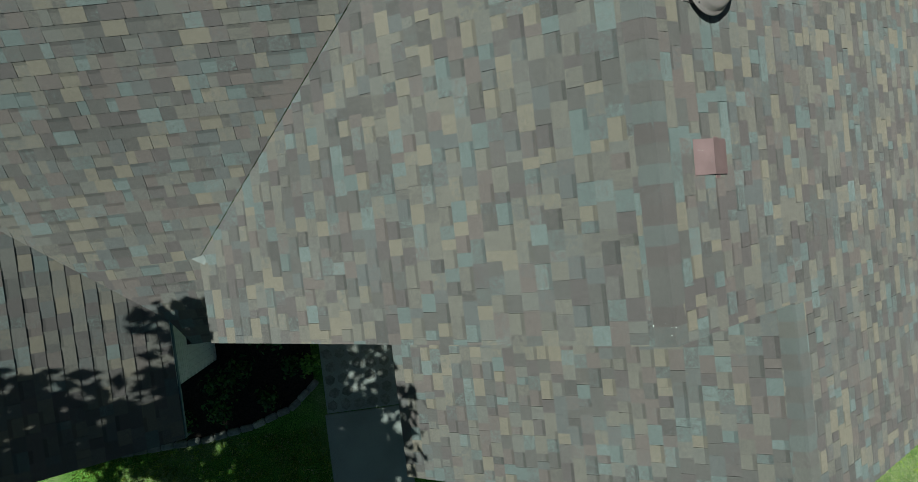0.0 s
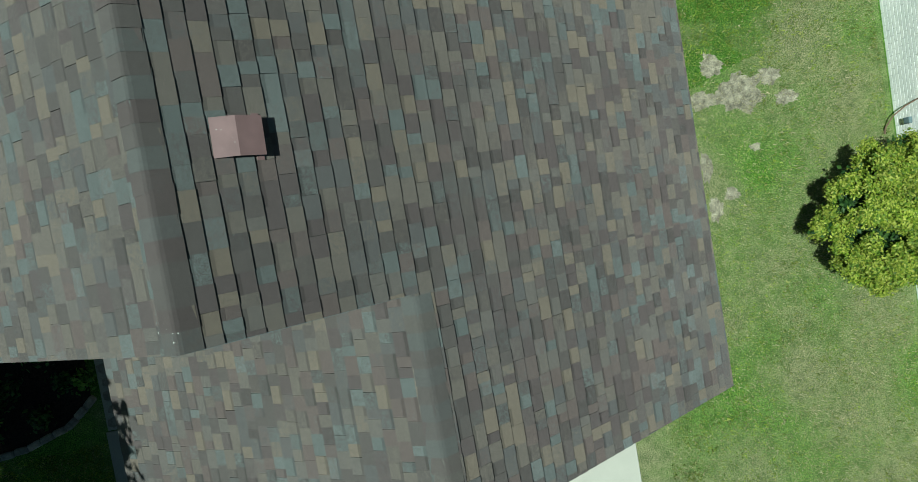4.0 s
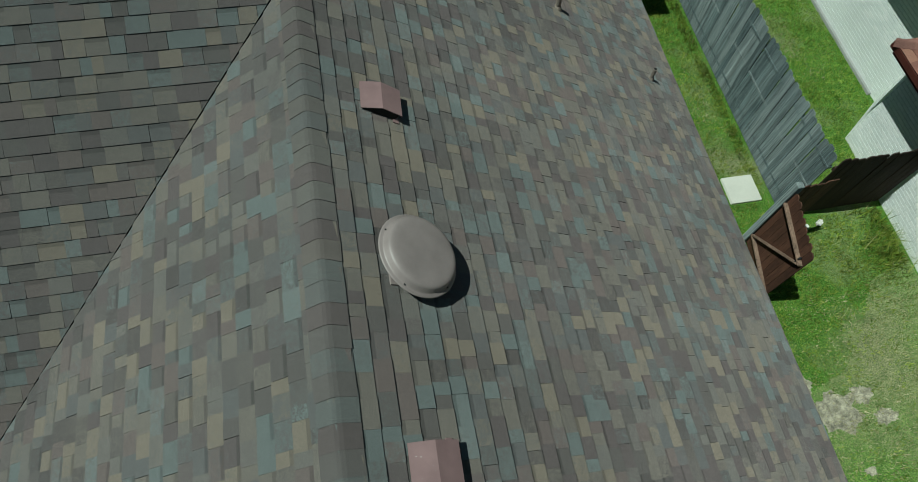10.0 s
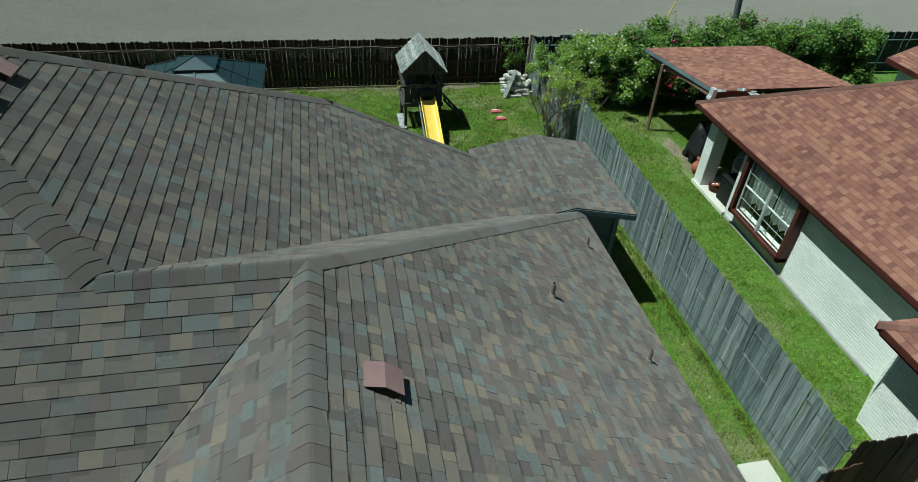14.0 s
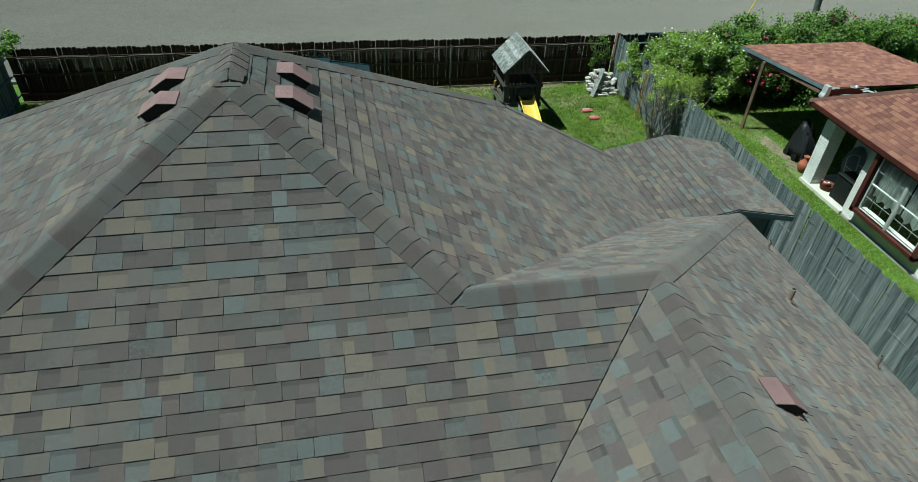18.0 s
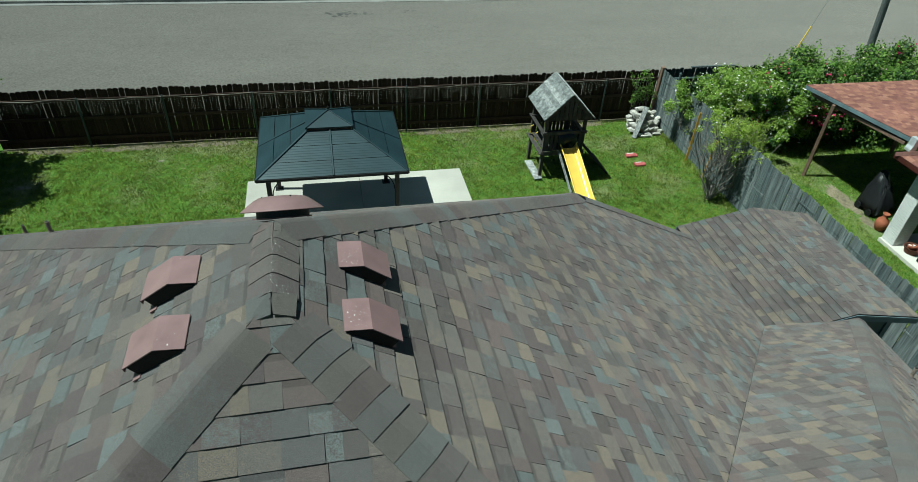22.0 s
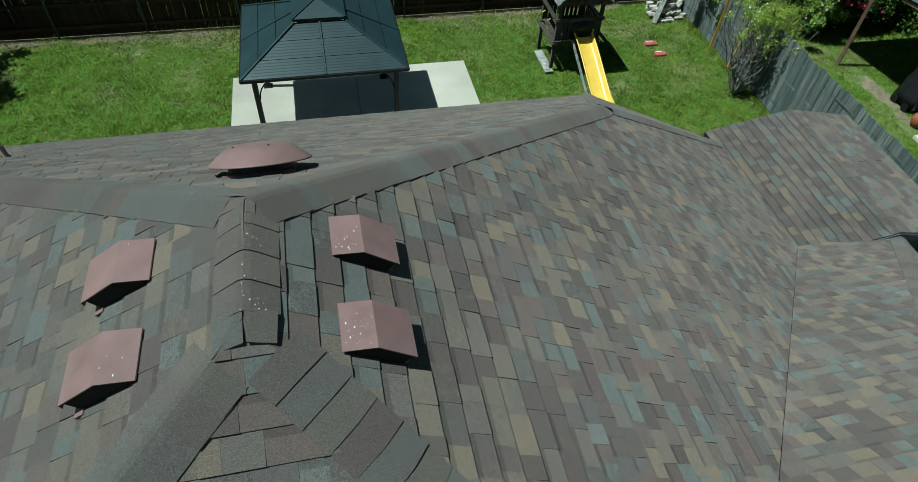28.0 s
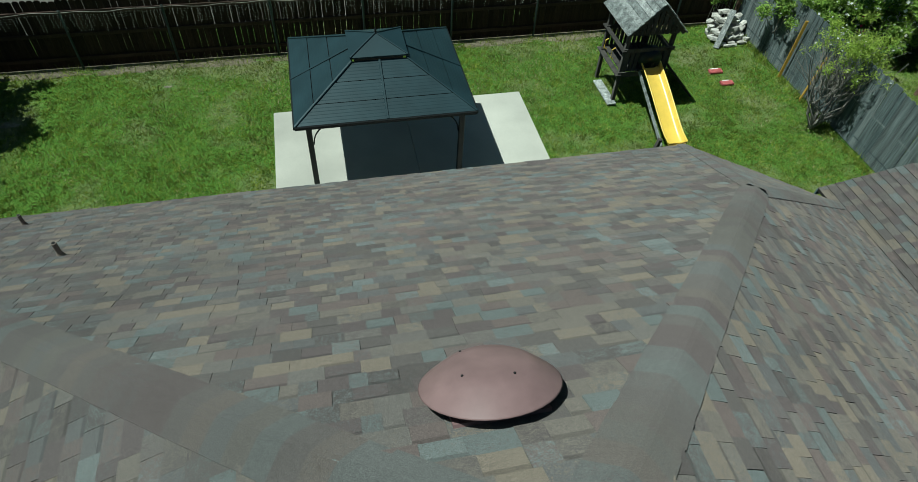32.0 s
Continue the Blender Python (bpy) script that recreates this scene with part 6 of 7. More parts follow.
leaves("foliage", vn, M_LEAF, [(8.36 + rnd.gauss(0, 0.20), 20.80, rnd.uniform(0.7, 1.75), 0.11, 1.2) for _ in range(26)], 750, 0.030, 47, "small bright leaves", 0.4, 0.1, 2.6)
o2 = thing("flowering_shrub", "rounded green shrub with white flowers beside the bougainvillea", "shrub", (0, 0, 0))
rnd = random.Random(16)
b2 = [(12.50 + rnd.gauss(0, 0.48), 18.70 + rnd.gauss(0, 0.30), rnd.uniform(0.35, 1.95), rnd.uniform(0.20, 0.36), 0.8) for k in range(34)]
limbs(o2, (12.50, 18.8, 0), [q[:3] for q in b2[::2]], 0.025, 17, "stem")
leaves("crown", o2, M_LEAF_OLEANDER, b2, 17000, 0.036, 18, "bright green leaves", 0.6, 0.3, 2.8)
leaves("blossom", o2, M_BLOSSOM, b2, 520, 0.085, 19, "small white flowers", 1.0, 0.95, 1.0)
o3 = thing("flowering_shrub", "broad leafy shrub dotted with white flowers behind the grey fence", "shrub", (0, 0, 0))
rnd = random.Random(18)
b3 = [(10.6 + rnd.uniform(-1.0, 1.3), 19.0 + rnd.gauss(0, 0.40), rnd.uniform(0.9, 2.2), rnd.uniform(0.18, 0.34), 0.8) for k in range(54)]
b3 += canes(rnd, 70, 9.6, 12.2, 18.6, 19.8, 1.5, 0.85)
limbs(o3, (10.7, 19.1, 0), [q[:3] for q in b3[:54:2]], 0.022, 19, "stem")
leaves("crown", o3, M_LEAF_OLEANDER, b3, 36000, 0.036, 20, "narrow bright green leaves", 0.7, 0.3, 2.9)
# Deep green filling: puts the shrub's inner shade into leaf colour.
leaves("inner_leaves", o3, M_LEAF_D, [(x, y + 0.1, z - 0.25, r, f) for x, y, z, r, f in b3[:54]], 9000, 0.05, 24, "inner leaves, dark green for the shade within the crown", 0.5, 0.2, 2.0)
leaves("blossom", o3, M_BLOSSOM, b3, 900, 0.085, 21, "small white flowers", 1.0, 0.95, 1.0)
leaves("blossom", o3, M_MAGENTA, [(11.4, 19.0, 1.6, 0.5, 1), (11.9, 19.4, 2.0, 0.35, 1), (11.2, 18.6, 1.1, 0.4, 1)], 70, 0.085, 25, "magenta bracts grown through", 0.4, 0.9, 1.0)
dh = thing("dog_house", "small black box kennel with a grey-green lid by the fence", "kennel", (9.98, 19.05, 0))
bm = bmesh.new()
box(bm, -0.42, -0.35, 0.0, 0.42, 0.35, 0.98, 0.015)
part("body", bm, M_BLACK, dh)
bm = bmesh.new()
box(bm, -0.48, -0.42, 0.98, 0.48, 0.42, 1.04, 0.012, pose(0, 0, 0, 4, 0, 0))
part("lid", bm, M_FENCE_GREY, dh, "weathered grey-green lid")

# bougainvillea thicket in the neighbour's garden
bg = thing("bougainvillea", "dense green thicket with magenta flowers along the back fence", "shrub", (0, 0, 0))
rnd = random.Random(15)
bb = []
for i in range(130):
    x = rnd.uniform(11.9, 22.0)
    top = 2.25 + 0.30 * math.sin(x * 1.7) + 0.2 * math.sin(x * 4.3) + (0.2 if x > 13 else 0)
    z = rnd.uniform(0.35, top)
    bb.append((x, 19.6 + rnd.uniform(-0.9, 0.6) - (0.4 if x < 13 else 0), z, rnd.uniform(0.22, 0.46), 0.85))
for i in range(70):
    x = rnd.uniform(12.5, 16.4)
    bb.append((x, rnd.uniform(18.35, 19.4), rnd.uniform(0.2, 1.95), rnd.uniform(0.24, 0.40), 0.9))
limbs(bg, (13.5, 19.6, 0), [(12.2, 19.3, 1.5), (12.2, 19.7, 2), (14, 19.5, 2.2), (15.5, 19.8, 2.0)], 0.05, 7)
limbs(bg, (18.5, 19.7, 0), [(17, 19.5, 2), (18.4, 19.8, 2.4), (20, 19.5, 2.1), (20.8, 19.8, 1.6)], 0.05, 8)
leaves("crown", bg, M_LEAF_D, bb, 64000, 0.065, 8, "glossy deep green leaves", 0.5, 0.4, 1.5)
leaves("young_leaves", bg, M_LEAF, [(x, y, z + 0.1, r, f) for x, y, z, r, f in bb if z > 1.0 or y < 18.9], 40000, 0.055, 9, "paler young leaves", 0.6, 0.8, 1.5)
bc = canes(rnd, 130, 11.8, 22.0, 19.0, 20.3, 1.75, 1.1)
leaves("young_growth", bg, M_LEAF, bc, 24000, 0.045, 26, "upright pale-green shoots", 0.6, 0.2, 1.9)
leaves("blossom", bg, M_PINK, [q for q in bb if 12.6 < q[0] < 16.5 and q[2] > 1.6], 900, 0.06, 27, "pale pink blossom", 0.8, 0.95, 1.0)
mb = [(x, y - 0.1, z + 0.05, r * 1.05, 1) for x, y, z, r, f in bb[::5]]
leaves("blossom", bg, M_MAGENTA, mb + [(12.7 + 0.25 * k, 18.25, 1.25 + 0.28 * math.sin(k * 2.1), 0.20, 1) for k in range(5)] * 2, 820, 0.09, 10, "magenta bracts", 0.4, 0.95, 1.0)

# small leafy shrub far along the neighbour's fence
ss = thing("small_shrub", "small round bright-green shrub by the dark fence", "shrub", (0, 0, 0))
limbs(ss, (20.6, 18.6, 0), [(20.3, 18.5, 0.6), (20.9, 18.7, 0.6), (20.6, 18.3, 0.7)], 0.03, 8)
leaves("crown", ss, M_LEAF, [(20.6, 18.6, 0.5, 0.6, 0.8)], 2500, 0.07, 11)

# tree beyond the west fence and the one that shades the entry court
wt = thing("garden_tree", "leafy tree behind the grey fence, one spray hanging over", "tree", (0, 0, 0))
bm = bmesh.new()
tube(bm, [(-13.3, 19.0, 0), (-13.25, 19.05, 1.2), (-13.35, 19.0, 2.6)], 0.15, 10, 0.10)
part("trunk", bm, M_BARK, wt)
wb = [(-13.2 + x, 19.0 + y, z, r, 0.8) for x, y, z, r in ((0, 0, 4.6, 1.2), (1.2, 0.7, 4.0, 0.9), (-1, 0.5, 4.2, 0.9), (0.9, -1.0, 4.2, 0.9), (1.6, -0.2, 4.6, 0.7), (-0.8, -0.9, 4.6, 0.8), (0.3, 1.5, 3.8, 0.8), (1.0, -2.0, 4.4, 0.8), (-0.5, -3.0, 4.4, 1.1), (-1.0, -4.6, 4.3, 1.1), (0.5, 0.9, 4.8, 0.8))]
limbs(wt, (-13.35, 19.0, 2.5), [b[:3] for b in wb], 0.07, 9)
limbs(wt, (-12.1, 19.7, 3.6), [(-10.2, 20.4, 2.2)], 0.02, 10)
leaves("crown", wt, M_LEAF_D, wb, 24000, 0.11, 12)
tagged(leaves("spray", wt, M_LEAF, [(-10.2, 20.45, 2.2, 0.34, 0.9)], 230, 0.06, 22, "light green hanging spray", 0.5, 0.1, 2.0), kind="stuff")
tagged(leaves("spray", wt, M_LEAF, [(-10.45, 20.3, 1.95, 0.3, 0.8)], 190, 0.06, 23, "light green hanging spray", 0.5, 0.1, 2.0), kind="stuff")
ft = thing("front_tree", "leafy tree whose crown dapples the entry court with shade", "tree", (0, 0, 0))
bm = bmesh.new()
tube(bm, [(-7.0, -6.0, 0), (-6.9, -5.8, 1.8), (-6.6, -5.2, 3.8), (-6.2, -4.6, 5.4)], 0.22, 10, 0.12)
part("trunk", bm, M_BARK, ft)
fb = [(-7.6, -1.5, 6.4, 0.9, 0.7), (-6.7, -1.9, 6.6, 0.9, 0.7), (-7.6, -2.9, 6.4, 1.1, 0.7), (-6.2, -3.0, 6.9, 1.1, 0.7), (-5.2, -3.3, 7.0, 1.0, 0.7), (-4.5, -4.2, 7.3, 1.0, 0.7), (-5.5, -2.2, 7.1, 0.8, 0.7), (-6.4, -4.4, 7.2, 1.4, 0.7),
      (-3.3, -2.45, 7.4, 0.4, 0.7), (-3.7, -3.3, 7.5, 0.6, 0.7), (-5.0, -5.0, 7.3, 1.0, 0.7), (-4.8, -1.75, 7.6, 0.45, 0.7), (-8.6, -2.4, 6.2, 1.2, 0.7), (-4.2, -2.6, 7.3, 0.6, 0.7), (-5.4, -1.05, 7.2, 0.40, 0.7), (-5.9, -3.9, 7.3, 0.7, 0.7)]
limbs(ft, (-6.2, -4.6, 5.4), [b[:3] for b in fb], 0.07, 11)
leaves("crown", ft, M_LEAF_D, fb, 13500, 0.14, 13)

# ---------------------------------------------------------------- entry court
bm = bmesh.new()
box(bm, -2.34, -14, -0.08, -1.02, -3.22, 0.03, 0.01)
tagged(part("front_walk", bm, M_CONCRETE2, None), "grey concrete path to the front door", "path", kind="structure")
bm = bmesh.new()
box(bm, -2.30, -3.20, -0.08, -0.98, -1.2, 0.04, 0.01)
walk_pad = part("entry_pad", bm, M_CONCRETE2, None)
tagged(walk_pad, "grey flagstone-patterned entry pad in dappled shade", "path", kind="structure")
rnd = random.Random(21)
for i in range(6):
    for j in range(9):
        bm = bmesh.new()
        cxx, cyy = -2.19 + i * 0.215 + (j % 2) * 0.05, -3.08 + j * 0.215
        q = [(cxx + 0.098 * rnd.uniform(0.75, 1.12) * math.cos(a), cyy + 0.098 * rnd.uniform(0.75, 1.12) * math.sin(a)) for a in (0.3, 1.4, 2.6, 3.6, 4.7, 5.6)]
        lo = [bm.verts.new((x, y, 0.038)) for x, y in q]
        hi = [bm.verts.new((x, y, 0.048)) for x, y in q]
        bm.faces.new(hi)
        for k in range(6):
            bm.faces.new((lo[k], lo[(k + 1) % 6], hi[(k + 1) % 6], hi[k]))
        part("flagstone", bm, M_STONE, walk_pad)
arc = [Vector((x, y, 0)) for x, y in ((-6.5, -3.42), (-5.3, -3.40), (-4.3, -3.36), (-3.5, -3.24), (-2.85, -3.02), (-2.45, -2.68))]
v = [(p.x, p.y, 0.03) for p in arc] + [(-2.42, -1.15, 0.03), (-6.5, -1.15, 0.03)]
bed = mesh_ob("planting_bed", v, [tuple(range(len(v)))], M_MULCH)
tagged(bed, "dark mulch planting bed in deep shade", "planting bed", kind="structure")
total = [(b - a).length for a, b in zip(arc, arc[1:])]
d = 0.1
while d < sum(total):
    k, e = 0, d
    while e > total[k]:
        e -= total[k]
        k += 1
    p = arc[k].lerp(arc[k + 1], e / total[k])
    t = arc[k + 1] - arc[k]
    bm = bmesh.new()
    box(bm, -0.10, -0.055, -0.02, 0.10, 0.055, 0.085, 0.02)
    ob = part("edging_stone", bm, M_STONE, None)
    ob.matrix_basis = pose(p.x, p.y, 0, rnd.gauss(0, 2), rnd.gauss(0, 2), math.degrees(math.atan2(t.y, t.x)) + rnd.gauss(0, 3))
    tagged(ob, "grey edging stone round the planting bed", "edging stone", "bed edging stones")
    d += 0.215
for i, (x, y, r) in enumerate(((-3.0, -1.8, 0.22), (-3.6, -2.3, 0.25), (-2.75, -2.3, 0.16), (-4.0, -2.9, 0.2), (-3.2, -2.8, 0.16), (-2.5, -2.35, 0.10), (-3.3, -1.5, 0.3), (-2.9, -1.5, 0.25), (-3.9, -2.5, 0.28), (-2.7, -1.6, 0.2), (-4.6, -3.0, 0.2))):
    pl_ = thing("bed_plant", "low leafy plant in the mulch bed", "plant", (0, 0, 0), "bed plants")
    limbs(pl_, (x, y, 0), [(x + 0.1, y, r), (x - 0.08, y + 0.06, r)], 0.008, 30 + i, "stem")
    leaves("foliage", pl_, M_LEAF if i == 5 else M_LEAF_D, [(x, y, r * 0.8, r, 0.7)], int(160 + 2500 * max(0, r - 0.3)), 0.05, 40 + i)


# ---------------------------------------------------------------- white brick
def brick_wall(parent, a, b, z0, z1, singles, seed, holes=()):
    """Mortar wall with bricks standing 6 mm proud on its face to the left of a to b; holes: u0, z0, u1, z1."""
    rnd = random.Random(seed)
    a, b = Vector((*a, 0)), Vector((*b, 0))
    L0 = (b - a).length
    d = (b - a).normalized()
    n = Vector((-d.y, d.x, 0))
    cuts = sorted({0.0, L0} | {h[0] for h in holes} | {h[2] for h in holes})
    zc = sorted({z0, z1} | {h[1] for h in holes} | {h[3] for h in holes})
    bm = bmesh.new()
    R = Matrix.Translation(a) @ Matrix((d, n, Vector((0, 0, 1)))).transposed().to_4x4()
    for u0, u1 in zip(cuts, cuts[1:]):
        for w0, w1 in zip(zc, zc[1:]):
            um, wm = (u0 + u1) / 2, (w0 + w1) / 2
            if not any(h[0] < um < h[2] and h[1] < wm < h[3] for h in holes):
                box(bm, u0, -0.12, w0, u1, 0, w1, 0, R)
    wall = part("wall", bm, M_MORTAR, parent, "white painted brick wall")
    v8 = [(0, -0.01, 0), (1, -0.01, 0), (1, 0.006, 0), (0, 0.006, 0), (0, -0.01, 1), (1, -0.01, 1), (1, 0.006, 1), (0, 0.006, 1)]
    F = [(3, 2, 6, 7), (4, 5, 6, 7)[::-1], (0, 1, 2, 3), (0, 3, 7, 4), (1, 5, 6, 2)]
    me = bpy.data.meshes.new("brick")
    me.from_pydata([(x * 0.193, y, z * 0.058) for x, y, z in v8], [], F)
    me.materials.append(M_NBRICK)
    sv, sf, count = [], [], 0
    row = 0
    z = z0
    while z + 0.06 < z1:
        u = -(row % 2) * 0.1025
        while u < L0:
            u0, u1 = max(0.0, u), min(L0, u + 0.193)
            if u1 - u0 > 0.03 and not any(h[0] - 0.01 < (u0 + u1) / 2 < h[2] + 0.01 and h[1] - 0.03 < z + 0.03 < h[3] for h in holes):
                if count < singles and u1 - u0 > 0.19:
                    shared("brick", me, R @ Matrix.Translation((u0, rnd.uniform(-0.001, 0.001), z)), wall)
                    count += 1
                else:
                    b0 = len(sv)
                    sv += [R @ Vector((u0 + x * (u1 - u0), y, z + zz * 0.058)) for x, y, zz in v8]
                    sf += [tuple(b0 + i for i in q) for q in F]
            u += 0.205
        z += 0.070
        row += 1
    if sv:
        tagged(mesh_ob("bricks", sv, sf, M_NBRICK, wall), kind="stuff")
    return wall


brick_wall(house, (-3.95, -0.42), (-3.95, -2.08), 0.0, 2.40, 120, 12)
nb = thing("neighbour_house", "white brick bungalow with red-brown shingle roof and dark red trim", "house", (0, 0, 0))
brick_wall(nb, (12.10, 6.02), (12.10, 12.0), 0, 2.30, 300, 1, [(3.40, 0.55, 5.52, 2.12)])
brick_wall(nb, (12.05, 13.32), (12.05, 13.68), 0, 2.30, 60, 2)
brick_wall(nb, (12.05, 13.68), (12.45, 13.68), 0, 2.30, 0, 3)
brick_wall(nb, (12.45, 13.32), (12.05, 13.32), 0, 2.30, 60, 8)
brick_wall(nb, (11.06, 5.26), (12.10, 6.02), 0, 2.30, 0, 4)
brick_wall(nb, (10.97, -9.0), (11.06, 5.26), 0, 2.30, 0, 5)
brick_wall(nb, (12.10, 12.0), (13.7, 12.0), 0, 2.30, 0, 6)
brick_wall(nb, (13.7, 11.9), (13.7, 14.0), 0, 2.30, 0, 7)
for a, b in (((13.7, 13.9), (20.0, 13.9)), ((20.0, 13.9), (20.0, -9.0))):
    bm = bmesh.new()
    upright(bm, a, b, 0, 2.3, 0.12)
    part("wall", bm, M_NBRICK, nb)
bm = bmesh.new()
box(bm, 11.99, 11.95, -0.05, 13.7, 13.72, 0.10, 0.01)
part("porch_floor", bm, M_CONCRETE, nb, "pale concrete porch floor")
bm = bmesh.new()
box(bm, 12.02, 6.2, -0.05, 12.085, 11.9, 0.06, 0.01)
part("plinth", bm, M_CONCRETE2, nb, "concrete footing strip")
NM = 0.60
slope(nb, "roof_slope", "west slope of red-brown shingles", (11.75, 0, 2.30), (0, -1), (1, 0), NM, [[(11.75, 14.25), (11.75, -9.5), (16.6, -9.5), (16.6, 9.4)]][0:1], M_RED, seed=51, step=0.127, widths=(0.10, 0.13, 0.17, 0.21))
slope(nb, "roof_slope", "north slope of red-brown shingles", (0, 14.25, 2.30), (-1, 0), (0, -1), NM, [[(11.75, 14.25), (16.6, 9.4), (21.4, 14.25)]], M_RED, seed=52, step=0.127, widths=(0.10, 0.13, 0.17, 0.21))
M_REDCAP = surface("red_ridge_cap", [(0, (0.15, 0.075, 0.062)), (1, (0.20, 0.10, 0.08))], "object", 0.95, grain=160, grain_amount=0.3)
caps(nb, "hip", "hip capped with folded red shingles", (11.75, 14.25, 2.30), (16.6, 9.4, 2.30 + NM * 4.85), Vector((-NM, 0, 1)), Vector((0, NM, 1)), half=0.13, seed=53, mat=M_REDCAP)
slope(nb, "roof_slope", "east slope of red-brown shingles", (21.4, 0, 2.30), (0, 1), (-1, 0), NM, [[(21.4, 14.25), (21.4, -9.5), (16.6, -9.5), (16.6, 9.4)]], M_RED, seed=57, widths=(0.2, 0.28))
slope(nb, "roof_slope", "low west slope of red-brown shingles", (10.58, 0, 2.32), (0, -1), (1, 0), NM, [[(10.58, 5.60), (10.58, -9.5), (13.0, -9.5), (13.0, 3.18)]], M_RED, seed=54, step=0.127, widths=(0.10, 0.13, 0.17, 0.21))
slope(nb, "roof_slope", "low north slope of red-brown shingles", (0, 5.60, 2.32), (-1, 0), (0, -1), NM, [[(10.58, 5.60), (13.0, 3.18), (13.0, 5.60)]], M_RED, seed=55, step=0.127, widths=(0.10, 0.13, 0.17, 0.21))
caps(nb, "hip", "hip capped with folded red shingles", (10.58, 5.60, 2.32), (13.0, 3.18, 2.32 + NM * 2.42), Vector((-NM, 0, 1)), Vector((0, NM, 1)), half=0.13, seed=56, mat=M_REDCAP)
for a, b in (((11.75, 14.25, 2.29), (11.75, 5.62, 2.29)), ((11.75, 14.25, 2.29), (21.4, 14.25, 2.29)), ((10.58, 5.60, 2.31), (10.58, -9.5, 2.31)), ((10.58, 5.60, 2.31), (12.2, 5.60, 2.31))):
    board("fascia", a, b, 0.11, M_REDTRIM, nb, label="dark red fascia board")
# soffits close the eaves
for x0, y0, x1, y1 in ((11.76, 5.7, 12.12, 14.2), (10.6, -9, 11.1, 5.5)):
    bm = bmesh.new()
    box(bm, x0, y0, 2.14, x1, y1, 2.16)
    part("soffit", bm, M_REDTRIM, nb)
# the boxed window with its red surround
wy0, wy1, wz0, wz1 = 9.42, 11.54, 0.55, 2.12
win = tagged(new("window"), "white divided window in a dark red boxed surround")
win.parent = nb
for (a, b, w) in (((11.93, wy0, wz0 - 0.05), (11.93, wy1, wz0 - 0.05), 0), ((11.93, wy0, wz1 + 0.03), (11.93, wy1, wz1 + 0.03), 0), ((11.93, wy0, wz0 - 0.08), (11.93, wy0, wz1 + 0.08), 1), ((11.93, wy1, wz0 - 0.08), (11.93, wy1, wz1 + 0.08), 1)):
    bm = bmesh.new()
    p, q = Vector(a), Vector(b)
    box(bm, 11.84, min(p.y, q.y) - 0.06, min(p.z, q.z) - 0.05, 12.09, max(p.y, q.y) + 0.06, max(p.z, q.z) + 0.05, 0.006)
    part("surround", bm, M_REDTRIM, win, "dark red timber surround")
for k in range(2):
    y0, y1 = wy0 + 0.10 + k * 0.97, wy0 + 1.03 + k * 0.97
    for z0_, z1_ in ((wz0 + 0.04, (wz0 + wz1) / 2), ((wz0 + wz1) / 2, wz1 - 0.04)):
        bm = bmesh.new()
        for q in ((y0, z0_, y1, z0_ + 0.014), (y0, z1_ - 0.014, y1, z1_), (y0, z0_, y0 + 0.03, z1_), (y1 - 0.03, z0_, y1, z1_)):
            box(bm, 11.915, q[0], q[1], 11.96, q[2], q[3])
        part("sash", bm, M_FRAME, win, "white sash frame")
        bm = bmesh.new()
        for i in (1, 2):
            yy = y0 + (y1 - y0) * i / 3
            box(bm, 11.93, yy - 0.0035, z0_ + 0.026, 11.945, yy + 0.0035, z1_ - 0.026)
        zz_ = (z0_ + z1_) / 2
        box(bm, 11.93, y0 + 0.03, zz_ - 0.0035, 11.945, y1 - 0.03, zz_ + 0.0035)
        part("muntin", bm, M_MUNTIN, win)
        bm = bmesh.new()
        box(bm, 11.948, y0 + 0.03, z0_ + 0.014, 11.952, y1 - 0.03, z1_ - 0.014)
        g = part("pane", bm, M_GLASS, win)
        g.visible_shadow = False
    cv, cf = [], []
    for i in range(25):
        yy = y0 + (y1 - y0) * i / 24
        xx = 12.16 + 0.02 * math.sin(i * 1.6)
        cv += [(xx, yy, wz0 + 0.38 + 0.06 * math.sin(i * 0.9 + k)), (xx, yy, wz1)]
    for i in range(24):
        cf.append((2 * i, 2 * i + 2, 2 * i + 3, 2 * i + 1))
    ob = mesh_ob("curtain", cv, cf, M_CURTAIN, win, "pale gathered curtain", True)
    so = ob.modifiers.new("thickness", "SOLIDIFY")
    so.thickness = 0.004
bm = bmesh.new()
box(bm, 11.90, 10.44, wz0, 11.97, 10.50, wz1, 0.004)
part("mullion", bm, M_FRAME, win, "white centre mullion")
# Added near-black panel: stands in for the unlit room behind the panes.
bm = bmesh.new()
box(bm, 12.6, 9.3, 0.3, 12.66, 11.7, 2.3)
part("room_wall", bm, M_DARK, win)
